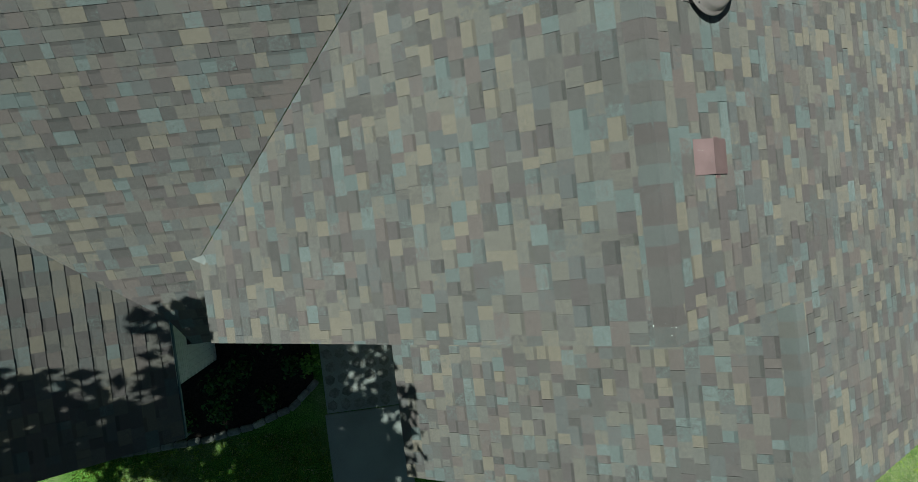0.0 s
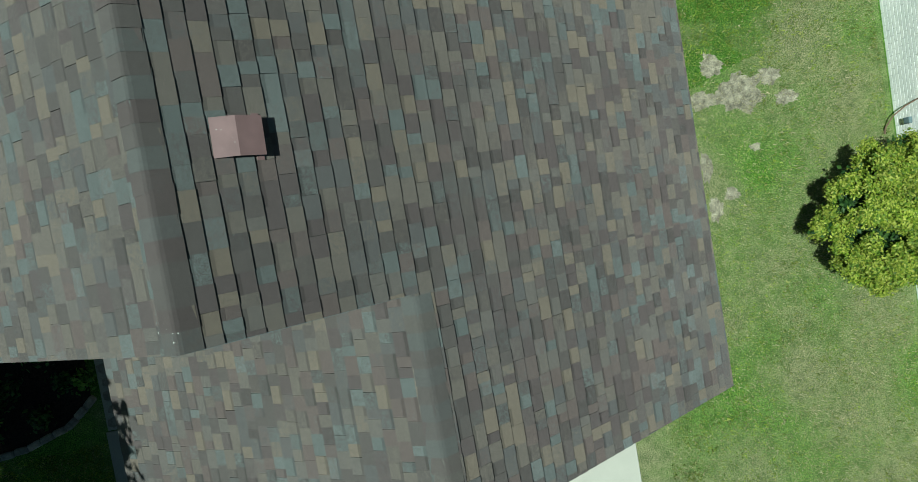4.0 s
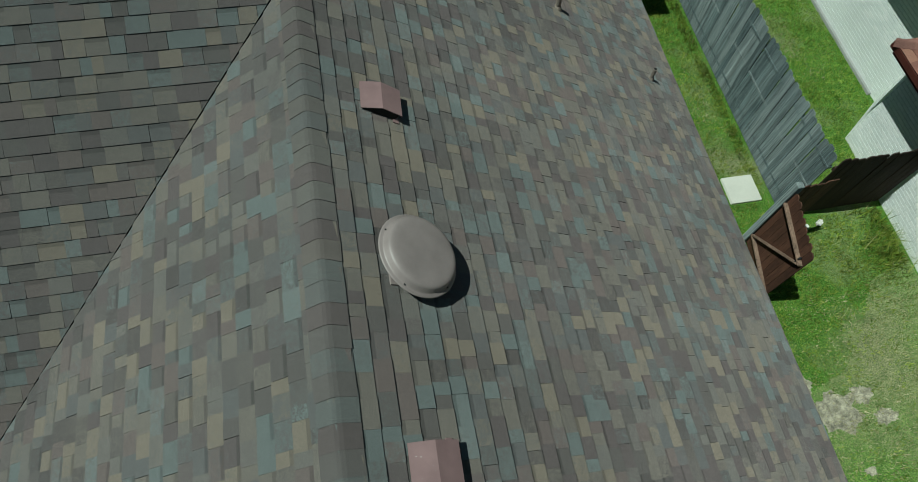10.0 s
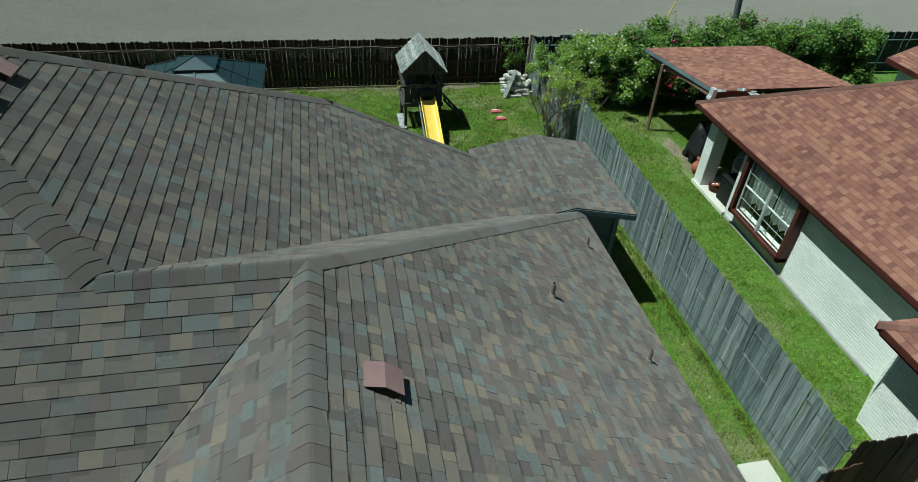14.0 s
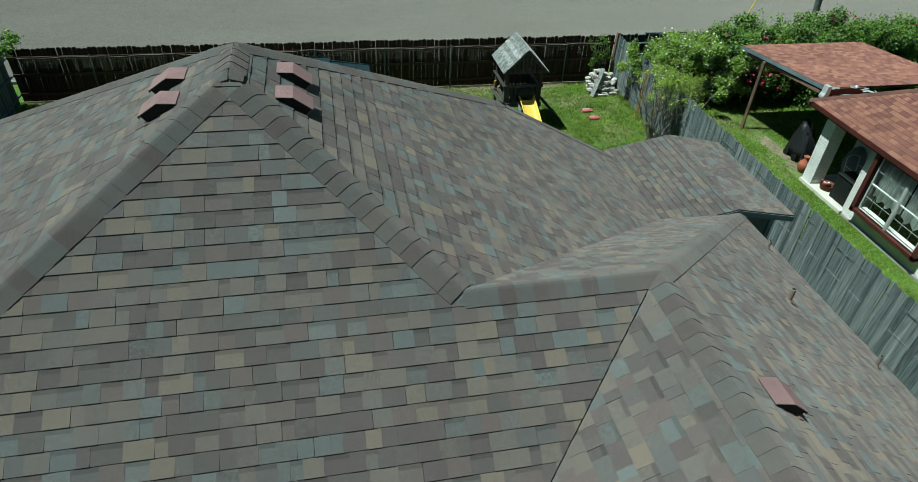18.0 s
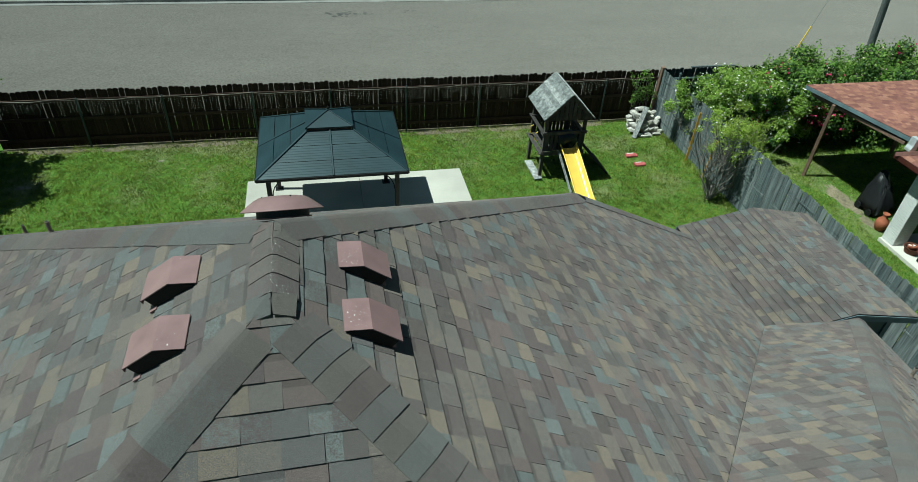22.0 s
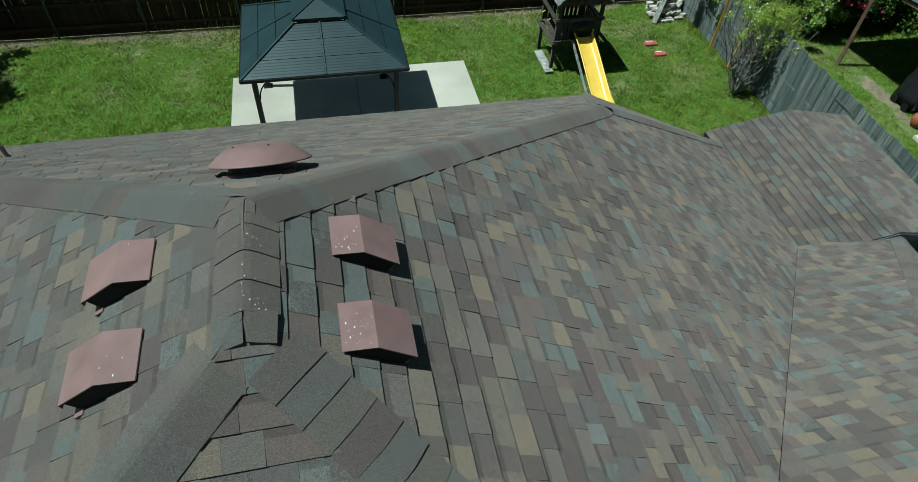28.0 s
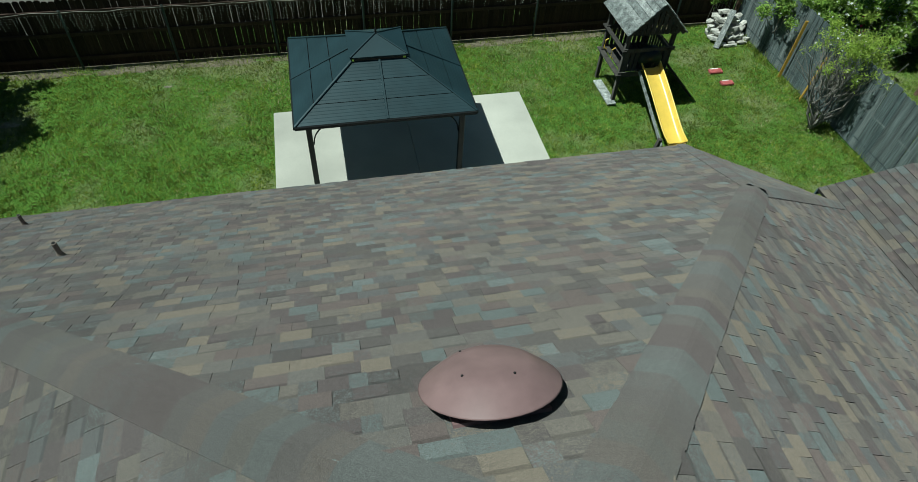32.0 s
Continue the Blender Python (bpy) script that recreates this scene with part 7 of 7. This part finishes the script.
# patio cover
pc = thing("patio_cover", "low red-shingled patio cover on timber posts", "patio cover", (0, 0, 0))
slope(pc, "roof_slope", "nearly flat red-brown shingled deck", (0, 18.0, 2.40), (-1, 0), (0, -1), 0.045, [[(12.30, 14.35), (11.90, 18.0), (16.35, 18.0), (16.85, 14.35)]], M_RED, seed=61, step=0.13, widths=(0.10, 0.13, 0.17, 0.21), thick=0.06)
for a, b in (((12.30, 14.35, 2.55), (11.90, 18.0, 2.39)), ((11.90, 18.0, 2.39), (16.35, 18.0, 2.39))):
    board("fascia", a, b, 0.10, M_FASCIA, pc, label="blue-grey fascia board")
for a, b in (((12.05, 16.9, 0), (11.98, 16.85, 2.32)), ((12.1, 17.80, 2.20), (16.2, 17.80, 2.20)), ((15.9, 17.8, 0), (15.9, 17.8, 2.28)), ((12.32, 14.6, 2.34), (12.06, 17.8, 2.20))):
    bm = bmesh.new()
    bar(bm, a, b, 0.09, 0.09, 0.006)
    part("post" if a[2] == 0 else "beam", bm, M_GATEBAR, pc)
rnd = random.Random(77)
bm = bmesh.new()
box(bm, 12.34, 14.30, 2.34, 13.42, 14.345, 2.56, 0.006)
part("end_board", bm, M_BROWNWOOD, pc, "weathered red-brown end board")
for x0, x1, z in ((12.34, 12.62, 2.55), (12.95, 13.25, 2.56), (13.30, 13.60, 2.50), (12.45, 13.30, 2.36)):
    bm = bmesh.new()
    prev = None
    for k in range(7):
        x = x0 + (x1 - x0) * k / 6
        row_ = [bm.verts.new((x, 14.285 + rnd.uniform(-0.015, 0.01), z + rnd.uniform(-0.012, 0.012))), bm.verts.new((x, 14.36 + rnd.uniform(-0.02, 0.02), z + 0.03 + rnd.uniform(-0.01, 0.02)))]
        if prev:
            bm.faces.new((prev[0], row_[0], row_[1], prev[1]))
        prev = row_
    bmesh.ops.solidify(bm, geom=bm.faces[:], thickness=0.006)
    part("flashing", bm, M_SHEET, pc, "crumpled strip of bright metal flashing")
for x, y, z, a in ((13.46, 14.26, 2.46, 20), (13.62, 14.24, 2.45, -30), (13.80, 14.24, 2.44, 55)):
    bm = bmesh.new()
    box(bm, -0.13, -0.03, -0.006, 0.13, 0.03, 0.006, 0.004, pose(x, y, z, 25, 8, a))
    part("flashing", bm, M_SHEET, pc, "bent scrap of bright metal flashing")
bm = bmesh.new()
prof = [(0.0, 2.30), (0.0, 2.36), (0.04, 2.44), (0.05, 2.64), (0.17, 2.64), (0.17, 2.30)]
v0 = [bm.verts.new((12.13 + u, 14.24, z)) for u, z in prof]
v1 = [bm.verts.new((12.13 + u, 14.42, z)) for u, z in prof]
bm.faces.new(v0)
bm.faces.new(v1[::-1])
for k in range(6):
    bm.faces.new((v0[k], v1[k], v1[(k + 1) % 6], v0[(k + 1) % 6]))
bmesh.ops.recalc_face_normals(bm, faces=bm.faces)
part("downpipe_head", bm, M_SHEET, pc, "bright bent metal gutter end")
# things under the cover and on the porch
gr = thing("covered_grill", "barbecue under a crumpled black cover", "grill", (12.86, 14.95, 0))
bm = bmesh.new()
box(bm, -0.30, -0.34, 0.06, 0.30, 0.34, 1.18, 0.05)
bmesh.ops.subdivide_edges(bm, edges=bm.edges, cuts=3, use_grid_fill=True)
rnd = random.Random(31)
for v in bm.verts:
    h = max(0, v.co.z - 0.1) / 1.08
    k = 1.10 - 0.25 * h * h
    v.co = Vector((v.co.x * k * (1 - 0.50 * h) + rnd.gauss(0, 0.014), v.co.y * k * (1 - 0.35 * h) + 0.06 * h + rnd.gauss(0, 0.014), v.co.z - 0.10 * h * max(0.0, v.co.x) / 0.3 - 0.30 * h * h * max(0.0, 0.20 - v.co.y) / 0.5 + rnd.gauss(0, 0.01)))
part("cover", bm, M_TARP, gr, "", True)
for s in (-1, 1):
    bm = bmesh.new()
    lathe(bm, [(0.10, -0.02), (0.10, 0.02)], 14)
    bmesh.ops.rotate(bm, cent=(0, 0, 0), matrix=Matrix.Rotation(math.pi / 2, 3, "Y"), verts=bm.verts)
    bmesh.ops.translate(bm, vec=(-0.36, s * 0.2, 0.10), verts=bm.verts)
    part("wheel", bm, M_BLACK, gr)
pot = thing("terracotta_pot", "tall bulbous terracotta garden pot", "pot", (12.36, 14.12, 0))
bm = bmesh.new()
lathe(bm, [(0.08, 0.0), (0.13, 0.08), (0.165, 0.20), (0.14, 0.32), (0.07, 0.40), (0.062, 0.47), (0.09, 0.52), (0.075, 0.52), (0.045, 0.47)], 24)
part("pot", bm, M_TERRA, pot, "", True)
bs = thing("basket", "brown woven basket on the porch", "basket", (12.34, 13.02, 0.10))
bm = bmesh.new()
lathe(bm, [(0.15, 0), (0.2, 0.16), (0.21, 0.17), (0.18, 0.16), (0.13, 0.03)], 18)
part("bowl", bm, M_BROWNWOOD, bs)
for i in range(5):
    bm = bmesh.new()
    box(bm, -0.06, -0.03, 0.12, 0.06, 0.03, 0.18, 0.01, pose(0, 0, 0, 0, 0, i * 37) @ pose(0.06, 0, 0))
    part("contents", bm, M_WHITE if i % 2 else M_TERRA, bs)
ch = thing("porch_chest", "dark grey storage chest on the porch", "chest", (12.42, 12.38, 0.10))
bm = bmesh.new()
box(bm, -0.22, -0.32, 0.0, 0.22, 0.32, 0.70, 0.02)
part("body", bm, M_BLACK, ch)
bm = bmesh.new()
box(bm, -0.24, -0.34, 0.70, 0.24, 0.34, 0.76, 0.02)
part("lid", bm, M_BLACK, ch)
cr = thing("porch_chair", "white metal garden chair in the shade of the porch", "chair", (13.05, 12.95, 0.10))
for name, pts in (("leg", [(-0.22, -0.22, 0), (-0.20, -0.20, 0.42)]), ("leg", [(0.22, -0.22, 0), (0.20, -0.20, 0.42)]), ("leg", [(-0.22, 0.22, 0), (-0.20, 0.22, 0.42), (-0.21, 0.30, 0.84)]), ("leg", [(0.22, 0.22, 0), (0.20, 0.22, 0.42), (0.21, 0.30, 0.84)]),
                  ("back_rail", [(-0.21, 0.30, 0.84), (-0.1, 0.33, 0.90), (0.1, 0.33, 0.90), (0.21, 0.30, 0.84)]), ("armrest", [(-0.21, 0.25, 0.62), (-0.24, -0.20, 0.62), (-0.20, -0.20, 0.42)]), ("armrest", [(0.21, 0.25, 0.62), (0.24, -0.20, 0.62), (0.20, -0.20, 0.42)])):
    bm = bmesh.new()
    tube(bm, pts, 0.014, 7)
    part(name, bm, M_WHITE, cr)
bm = bmesh.new()
box(bm, -0.21, -0.21, 0.42, 0.21, 0.22, 0.445, 0.012)
part("seat", bm, M_FASCIA, cr, "grey-blue seat pad")
cv = thing("dust_sheet_bundle", "furniture heaped under a grey dust sheet on the porch", "covered furniture", (13.40, 13.50, 0.10))
bm = bmesh.new()
bmesh.ops.create_uvsphere(bm, u_segments=20, v_segments=12, radius=1)
for v in bm.verts:
    a = math.atan2(v.co.y, v.co.x)
    fold = 1 + 0.06 * math.sin(9 * a) * (1 - max(0, v.co.z))
    v.co = Vector((v.co.x * 0.30 * fold, v.co.y * 0.24 * fold, max(0.0, 0.5 + 0.52 * v.co.z)))
part("sheet", bm, M_CLOTH, cv, "", True)
# hose lying at the foot of the white wall
hs = thing("garden_hose", "thin brown cable looping up the white brick wall", "cable", (10.9, -0.7, 0))
bm = bmesh.new()
tube(bm, [(-0.10, 0.0, 0.02), (-0.13, 0.10, 0.10), (-0.10, 0.26, 0.25), (-0.03, 0.38, 0.45), (0.04, 0.45, 0.62), (0.05, 0.47, 0.72)], 0.012, 6)
part("cable", bm, M_GATEBAR, hs)
bm = bmesh.new()
box(bm, 0.02, 0.10, 0.30, 0.08, 0.20, 0.42, 0.008)
part("outlet_box", bm, M_FASCIA, hs, "small blue-grey outlet box")
# a further red-roofed wing of the neighbour's
n2 = thing("neighbour_outbuilding", "small white outbuilding with a red shingled roof", "outbuilding", (0, 0, 0))
slope(n2, "roof_slope", "", (20.2, 0, 2.35), (0, -1), (1, 0), 0.4, [[(20.2, 16.9), (20.2, 14.4), (24, 14.4), (24, 16.9)]], M_RED, seed=62, widths=(0.2, 0.26))
bm = bmesh.new()
box(bm, 20.6, 14.5, 0, 24, 16.6, 2.4, 0.01)
part("wall", bm, M_NBRICK, n2)
board("fascia", (20.2, 16.9, 2.34), (20.2, 14.4, 2.34), 0.15, M_REDTRIM, n2)

# ---------------------------------------------------------------- street furniture
pole = thing("utility_pole", "leaning weathered timber utility pole by the street", "utility pole", (17.97, 22.15, 0))
bm = bmesh.new()
tube(bm, [(0, 0, 0), (-0.56, 0.02, 5.0), (-1.06, 0.05, 9.5)], 0.135, 12, 0.095)
part("shaft", bm, M_POLE, pole)
bm = bmesh.new()
tube(bm, [(0.14, -0.07, 0), (-0.06, -0.07, 1.8)], 0.02, 6)
part("conduit", bm, M_METAL, pole, "grey conduit")
gw = thing("guy_wire", "pole stay wire with a bright yellow guard", "guy wire", (14.21, 22.2, 0))
bm = bmesh.new()
tube(bm, [(0, 0, 0), (0.80, 0, 2.59)], 0.026, 8)
part("guard", bm, M_YELLOW, gw, "yellow plastic guard")
bm = bmesh.new()
tube(bm, [(0.80, 0, 2.59), (2.78, 0, 9.2)], 0.006, 5)
part("wire", bm, M_METAL, gw)
rnd = random.Random(41)
for (x, y, n, r) in ((-0.5, 32.3, 26, 0.42), (3.17, 30.4, 6, 0.10), (2.4, 32.6, 7, 0.16)):
    bm = bmesh.new()
    for i in range(n):
        bmesh.ops.create_circle(bm, cap_ends=True, radius=rnd.uniform(0.03, 0.13) * (r / 0.4) ** 0.5, segments=rnd.choice((5, 6, 7)), matrix=pose(x + rnd.gauss(0, r * 1.3), y + rnd.gauss(0, r * 0.5), -0.0555 + 0.0002 * i))
    tagged(part("asphalt_patch", bm, M_PATCH, None), "dark scuffed patch on the asphalt", "road patch", kind="structure")
for i, x in enumerate((4.9, 19.8)):
    sp = thing("sign_post", "thin steel post on the street verge", "post", (x, 35.0 + bend(x), 0), "verge posts")
    bm = bmesh.new()
    tube(bm, [(0, 0, 0), (0, 0, 1.5)], 0.025, 6)
    part("post", bm, M_STEEL if i else M_POST, sp)


# ---------------------------------------------------------------- grass
def lattice(x, y, size, seed):
    """Smooth random values from 0 to 1 over the plan, in lumps of that size."""
    g = np.random.default_rng(seed).random((256, 256))
    u, w = x / size + 500.3, y / size + 500.7
    i, j = np.floor(u).astype(int), np.floor(w).astype(int)
    a, b = u - i, w - j
    a, b = a * a * (3 - 2 * a), b * b * (3 - 2 * b)
    i, j, i1, j1 = i % 256, j % 256, (i + 1) % 256, (j + 1) % 256
    return (g[i, j] * (1 - a) + g[i1, j] * a) * (1 - b) + (g[i, j1] * (1 - a) + g[i1, j1] * a) * b


def grass(name, label, mat, n, rects, height, width, seed, keep):
    """Single blades scattered over rects (x0, y0, x1, y1), leaning at random; keep(x, y) thins them."""
    g = np.random.default_rng(seed)
    A = np.array([(b[2] - b[0]) * (b[3] - b[1]) for b in rects])
    k = g.choice(len(rects), n, p=A / A.sum())
    R = np.array(rects)[k]
    x = R[:, 0] + (R[:, 2] - R[:, 0]) * g.random(n)
    y = R[:, 1] + (R[:, 3] - R[:, 1]) * g.random(n)
    ok = keep(x, y, g.random(n))
    x, y = x[ok], y[ok]
    n = len(x)
    a = g.random(n) * 6.283
    h = height * g.uniform(0.5, 1.3, n) * (0.45 + 1.1 * lattice(x, y, 0.16, seed) * (0.5 + lattice(x, y, 0.6, seed + 50)))
    w = width * g.uniform(0.7, 1.3, n)
    tx, ty = g.normal(0, 0.5, n) * h, g.normal(0, 0.5, n) * h
    v = np.stack([np.stack([x - np.cos(a) * w, y - np.sin(a) * w, np.zeros(n)], 1), np.stack([x + np.cos(a) * w, y + np.sin(a) * w, np.zeros(n)], 1),
                  np.stack([x + tx, y + ty, h], 1)], 1).reshape(-1, 3)
    me = bpy.data.meshes.new(name)
    me.vertices.add(3 * n)
    me.vertices.foreach_set("co", v.ravel())
    me.loops.add(3 * n)
    me.loops.foreach_set("vertex_index", np.arange(3 * n))
    me.polygons.add(n)
    me.polygons.foreach_set("loop_start", np.arange(n) * 3)
    me.materials.append(mat)
    me.update()
    me.validate()
    return tagged(new(name, me), label, "grass", kind="stuff")


def dryness(x, y):
    """Broad wandering patches, drier on the side lawn."""
    s = 0.5 + 0.22 * np.sin(x * 0.9 + 1.3 * np.sin(y * 0.5)) + 0.22 * np.sin(y * 1.1 + 1.7 * np.sin(x * 0.7 + 2)) + 0.12 * np.sin(x * 3.1 + y * 2.3)
    return s + np.where((y < 2.2) & (x > 5), 0.86 - 0.25 * np.exp(-((x - 6.6) / 0.6) ** 2) - 0.95 * np.clip((y - 0.35) / 0.5, 0, 1) * np.clip((9.3 - x) / 0.8, 0, 1), np.where((x > 9.05) & (y > 3), -0.14, np.where(x > 6, -0.25, -0.06))) + np.where(x > 5, 0.30 * np.sin(4.1 * x + 2 * np.sin(2.3 * y)) * np.sin(3.7 * y + 1.5 * np.sin(3 * x)), 0.16 * np.sin(2.9 * x + 2 * np.sin(1.9 * y)) * np.sin(3.3 * y + 1.5 * np.sin(2.2 * x)))


def hard(x, y):
    """True where paving, beds or buildings lie."""
    pad = (x > -4.0) & (x < 1.86) & (y > 12.9) & (y < 18.44)
    slab_ = (x > 8.18) & (x < 8.82) & (y > 4.15) & (y < 4.74)
    drive = (x < 5.88) & (y < -3.4) & (x > 1.9)
    bed_ = (x > -2.36) & (x < -0.9) & (y < -1)
    bed2 = (x < -2.3) & (y > -3.35) & (y < 0)
    return pad | slab_ | drive | bed_ | bed2


PATCHES = [(7.84, 0.32, 0.42, 0.22), (8.45, 0.34, 0.70, 0.50), (8.05, 0.85, 0.30, 0.30), (9.0, 0.55, 0.30, 0.22), (9.24, 0.16, 0.34, 0.20), (7.74, -0.75, 0.26, 0.60), (7.80, -1.45, 0.30, 0.50), (8.10, -1.25, 0.34, 0.26), (8.6, -0.55, 0.25, 0.16), (8.9, -6.9, 0.5, 0.3), (12.40, 15.55, 0.42, 1.35), (12.34, 14.45, 0.26, 0.55), (-9.6, 18.9, 0.5, 0.25), (-6.4, 19.9, 0.22, 0.12)] + [(x, 20.76, 1.25, 0.20) for x in (-9.4, -7.2, -5.3, -3.0, -0.6, 1.8, 3.9, 6.2)]


def worn(x, y):
    """How far into a worn patch of lawn each place lies, 1 in its middle and 0 outside."""
    best = np.zeros_like(x)
    for px, py, rx, ry in PATCHES:
        ang = np.arctan2(y - py, x - px)
        r = np.hypot((x - px) / rx, (y - py) / ry) * (1 + 0.22 * np.sin(3 * ang + px * 5) + 0.15 * np.sin(7 * ang + py * 9))
        best = np.maximum(best, np.clip(1.15 - r, 0, 1))
    return best


for px, py, rx, ry in PATCHES:
    v = [(px, py, 0.012)]
    for k in range(40):
        a = k * math.pi / 20
        r = (0.85 if py > 20.5 else 0.60 if px > 11 else 0.62 if py > 0 and px > 0 else 0.40) * (1 + 0.12 * math.sin(3 * a + px * 5) + 0.08 * math.sin(7 * a + py * 9)) * rnd.uniform(0.82, 1.15)
        v.append((px + rx * r * math.cos(a), py + ry * r * math.sin(a), 0.004))
    tagged(mesh_ob("bare_patch", v, [(0, k + 1, (k + 1) % 40 + 1) for k in range(40)], M_SOIL if px > 11 or py > 20.5 else M_BARE), "bare soil worn in the lawn", "bare patch", kind="structure")

v = []
for k in range(100):
    x = -10.7 + 0.198 * k
    v += [(x, 20.86 + 0.03 * math.sin(k * 1.9) + rnd.uniform(-0.03, 0.03), 0.006), (x, 21.16, 0.006)]
tagged(mesh_ob("soil_strip", v, [(2 * k, 2 * k + 2, 2 * k + 3, 2 * k + 1) for k in range(99)], M_SOIL), "bare soil along the foot of the dark fence", "soil", kind="structure")
LAWNS = [(-10.7, 13.2, 8.9, 20.95), (6.4, -7.5, 10.9, 3.7), (6.1, 3.7, 8.95, 13.2), (4.7, 11.5, 6.4, 13.2), (-6.5, -5.5, -2.36, -3.4)]
NEXT_LAWNS = [(9.05, 4.0, 12.0, 20.9), (12.0, 14.4, 20.0, 20.9)]
grass("grass", "short green lawn grass in uneven tufts", M_BLADE, 520000, LAWNS, 0.038, 0.010, 1, lambda x, y, r: ~hard(x, y) & (r > 0.62 * np.clip(dryness(x, y) - 0.30, 0, 1.15)) & (r > worn(x, y) * 1.6) & (r > 0.60 - 1.05 * lattice(x, y, 0.17, 77)))
grass("neighbour_grass", "bright yellow-green lawn grass of the next garden", M_BLADE_NEXT, 210000, NEXT_LAWNS, 0.040, 0.010, 8, lambda x, y, r: ~hard(x, y) & (r > 0.5 * np.clip(dryness(x, y) - 0.40, 0, 1.15)) & (r > worn(x, y) * 1.6))
thin(M_BLADE, 0.3)
thin(M_BLADE_NEXT, 0.3)
M_STRAW = surface("dry_straw_blade", [(0, (0.24, 0.235, 0.105)), (0.6, (0.38, 0.345, 0.19)), (1, (0.52, 0.455, 0.29))], "island", 0.8, 0, 3, 0.15, 0.5, 0.1, 0)
grass("dry_grass", "dry straw-coloured grass in patches", M_STRAW, 300000, LAWNS + NEXT_LAWNS[:1] + [(12.0, 14.0, 13.1, 17.2)], 0.034, 0.008, 2, lambda x, y, r: ~hard(x, y) & ((r < 0.9 * np.clip(dryness(x, y) - 0.30, 0, 1)) | (r < 0.9 * worn(x, y)) | (r < 0.75 * np.exp(-((x - 8.5) ** 2 / 0.9 + (y - 0.15) ** 2 / 0.5))) | (r < 0.6 * np.exp(-((x - 8.0) ** 2 / 0.3 + (y + 1.2) ** 2 / 0.8)))))
grass("verge_grass", "rough dry verge grass across the street", M_STRAW, 14000, [(-22, 34.5, 8, 35.3), (-22, 36.8, 8, 37.4), (8, 34.9, 16, 35.4)], 0.06, 0.02, 3, lambda x, y, r: r > 0.1)
grass("tall_grass", "long untrimmed grass in the fence corner", M_BLADE, 3000, [(10.0, 2.2, 10.92, 3.7), (8.3, 3.0, 8.9, 3.4)], 0.17, 0.010, 5, lambda x, y, r: r < np.clip((x - 10.2) * 1.2 + 0.25 * np.sin(y * 5), 0.03, 1) * np.clip((y - 2.1) * 1.2, 0, 1))
grass("fence_foot_grass", "taller grass along the foot of the fences", M_BLADE, 14000, [(-10.6, 20.6, 8.9, 20.93), (8.72, 4.8, 8.92, 20.8), (9.06, 4.2, 9.25, 20.8)], 0.12, 0.010, 6, lambda x, y, r: r > np.where(y > 20.5, 0.8, 0.25))
rock(9.66, 3.55, 0.05, (0.13, 0.08, 0.07), pose(0, 0, 0, 5, 0, 30), "stones by the gate", label="pale stone lying at the foot of the dark fence")
rock(9.38, 3.52, 0.04, (0.10, 0.07, 0.05), pose(0, 0, 0, 0, 8, -20), "stones by the gate", label="pale stone lying at the foot of the dark fence")
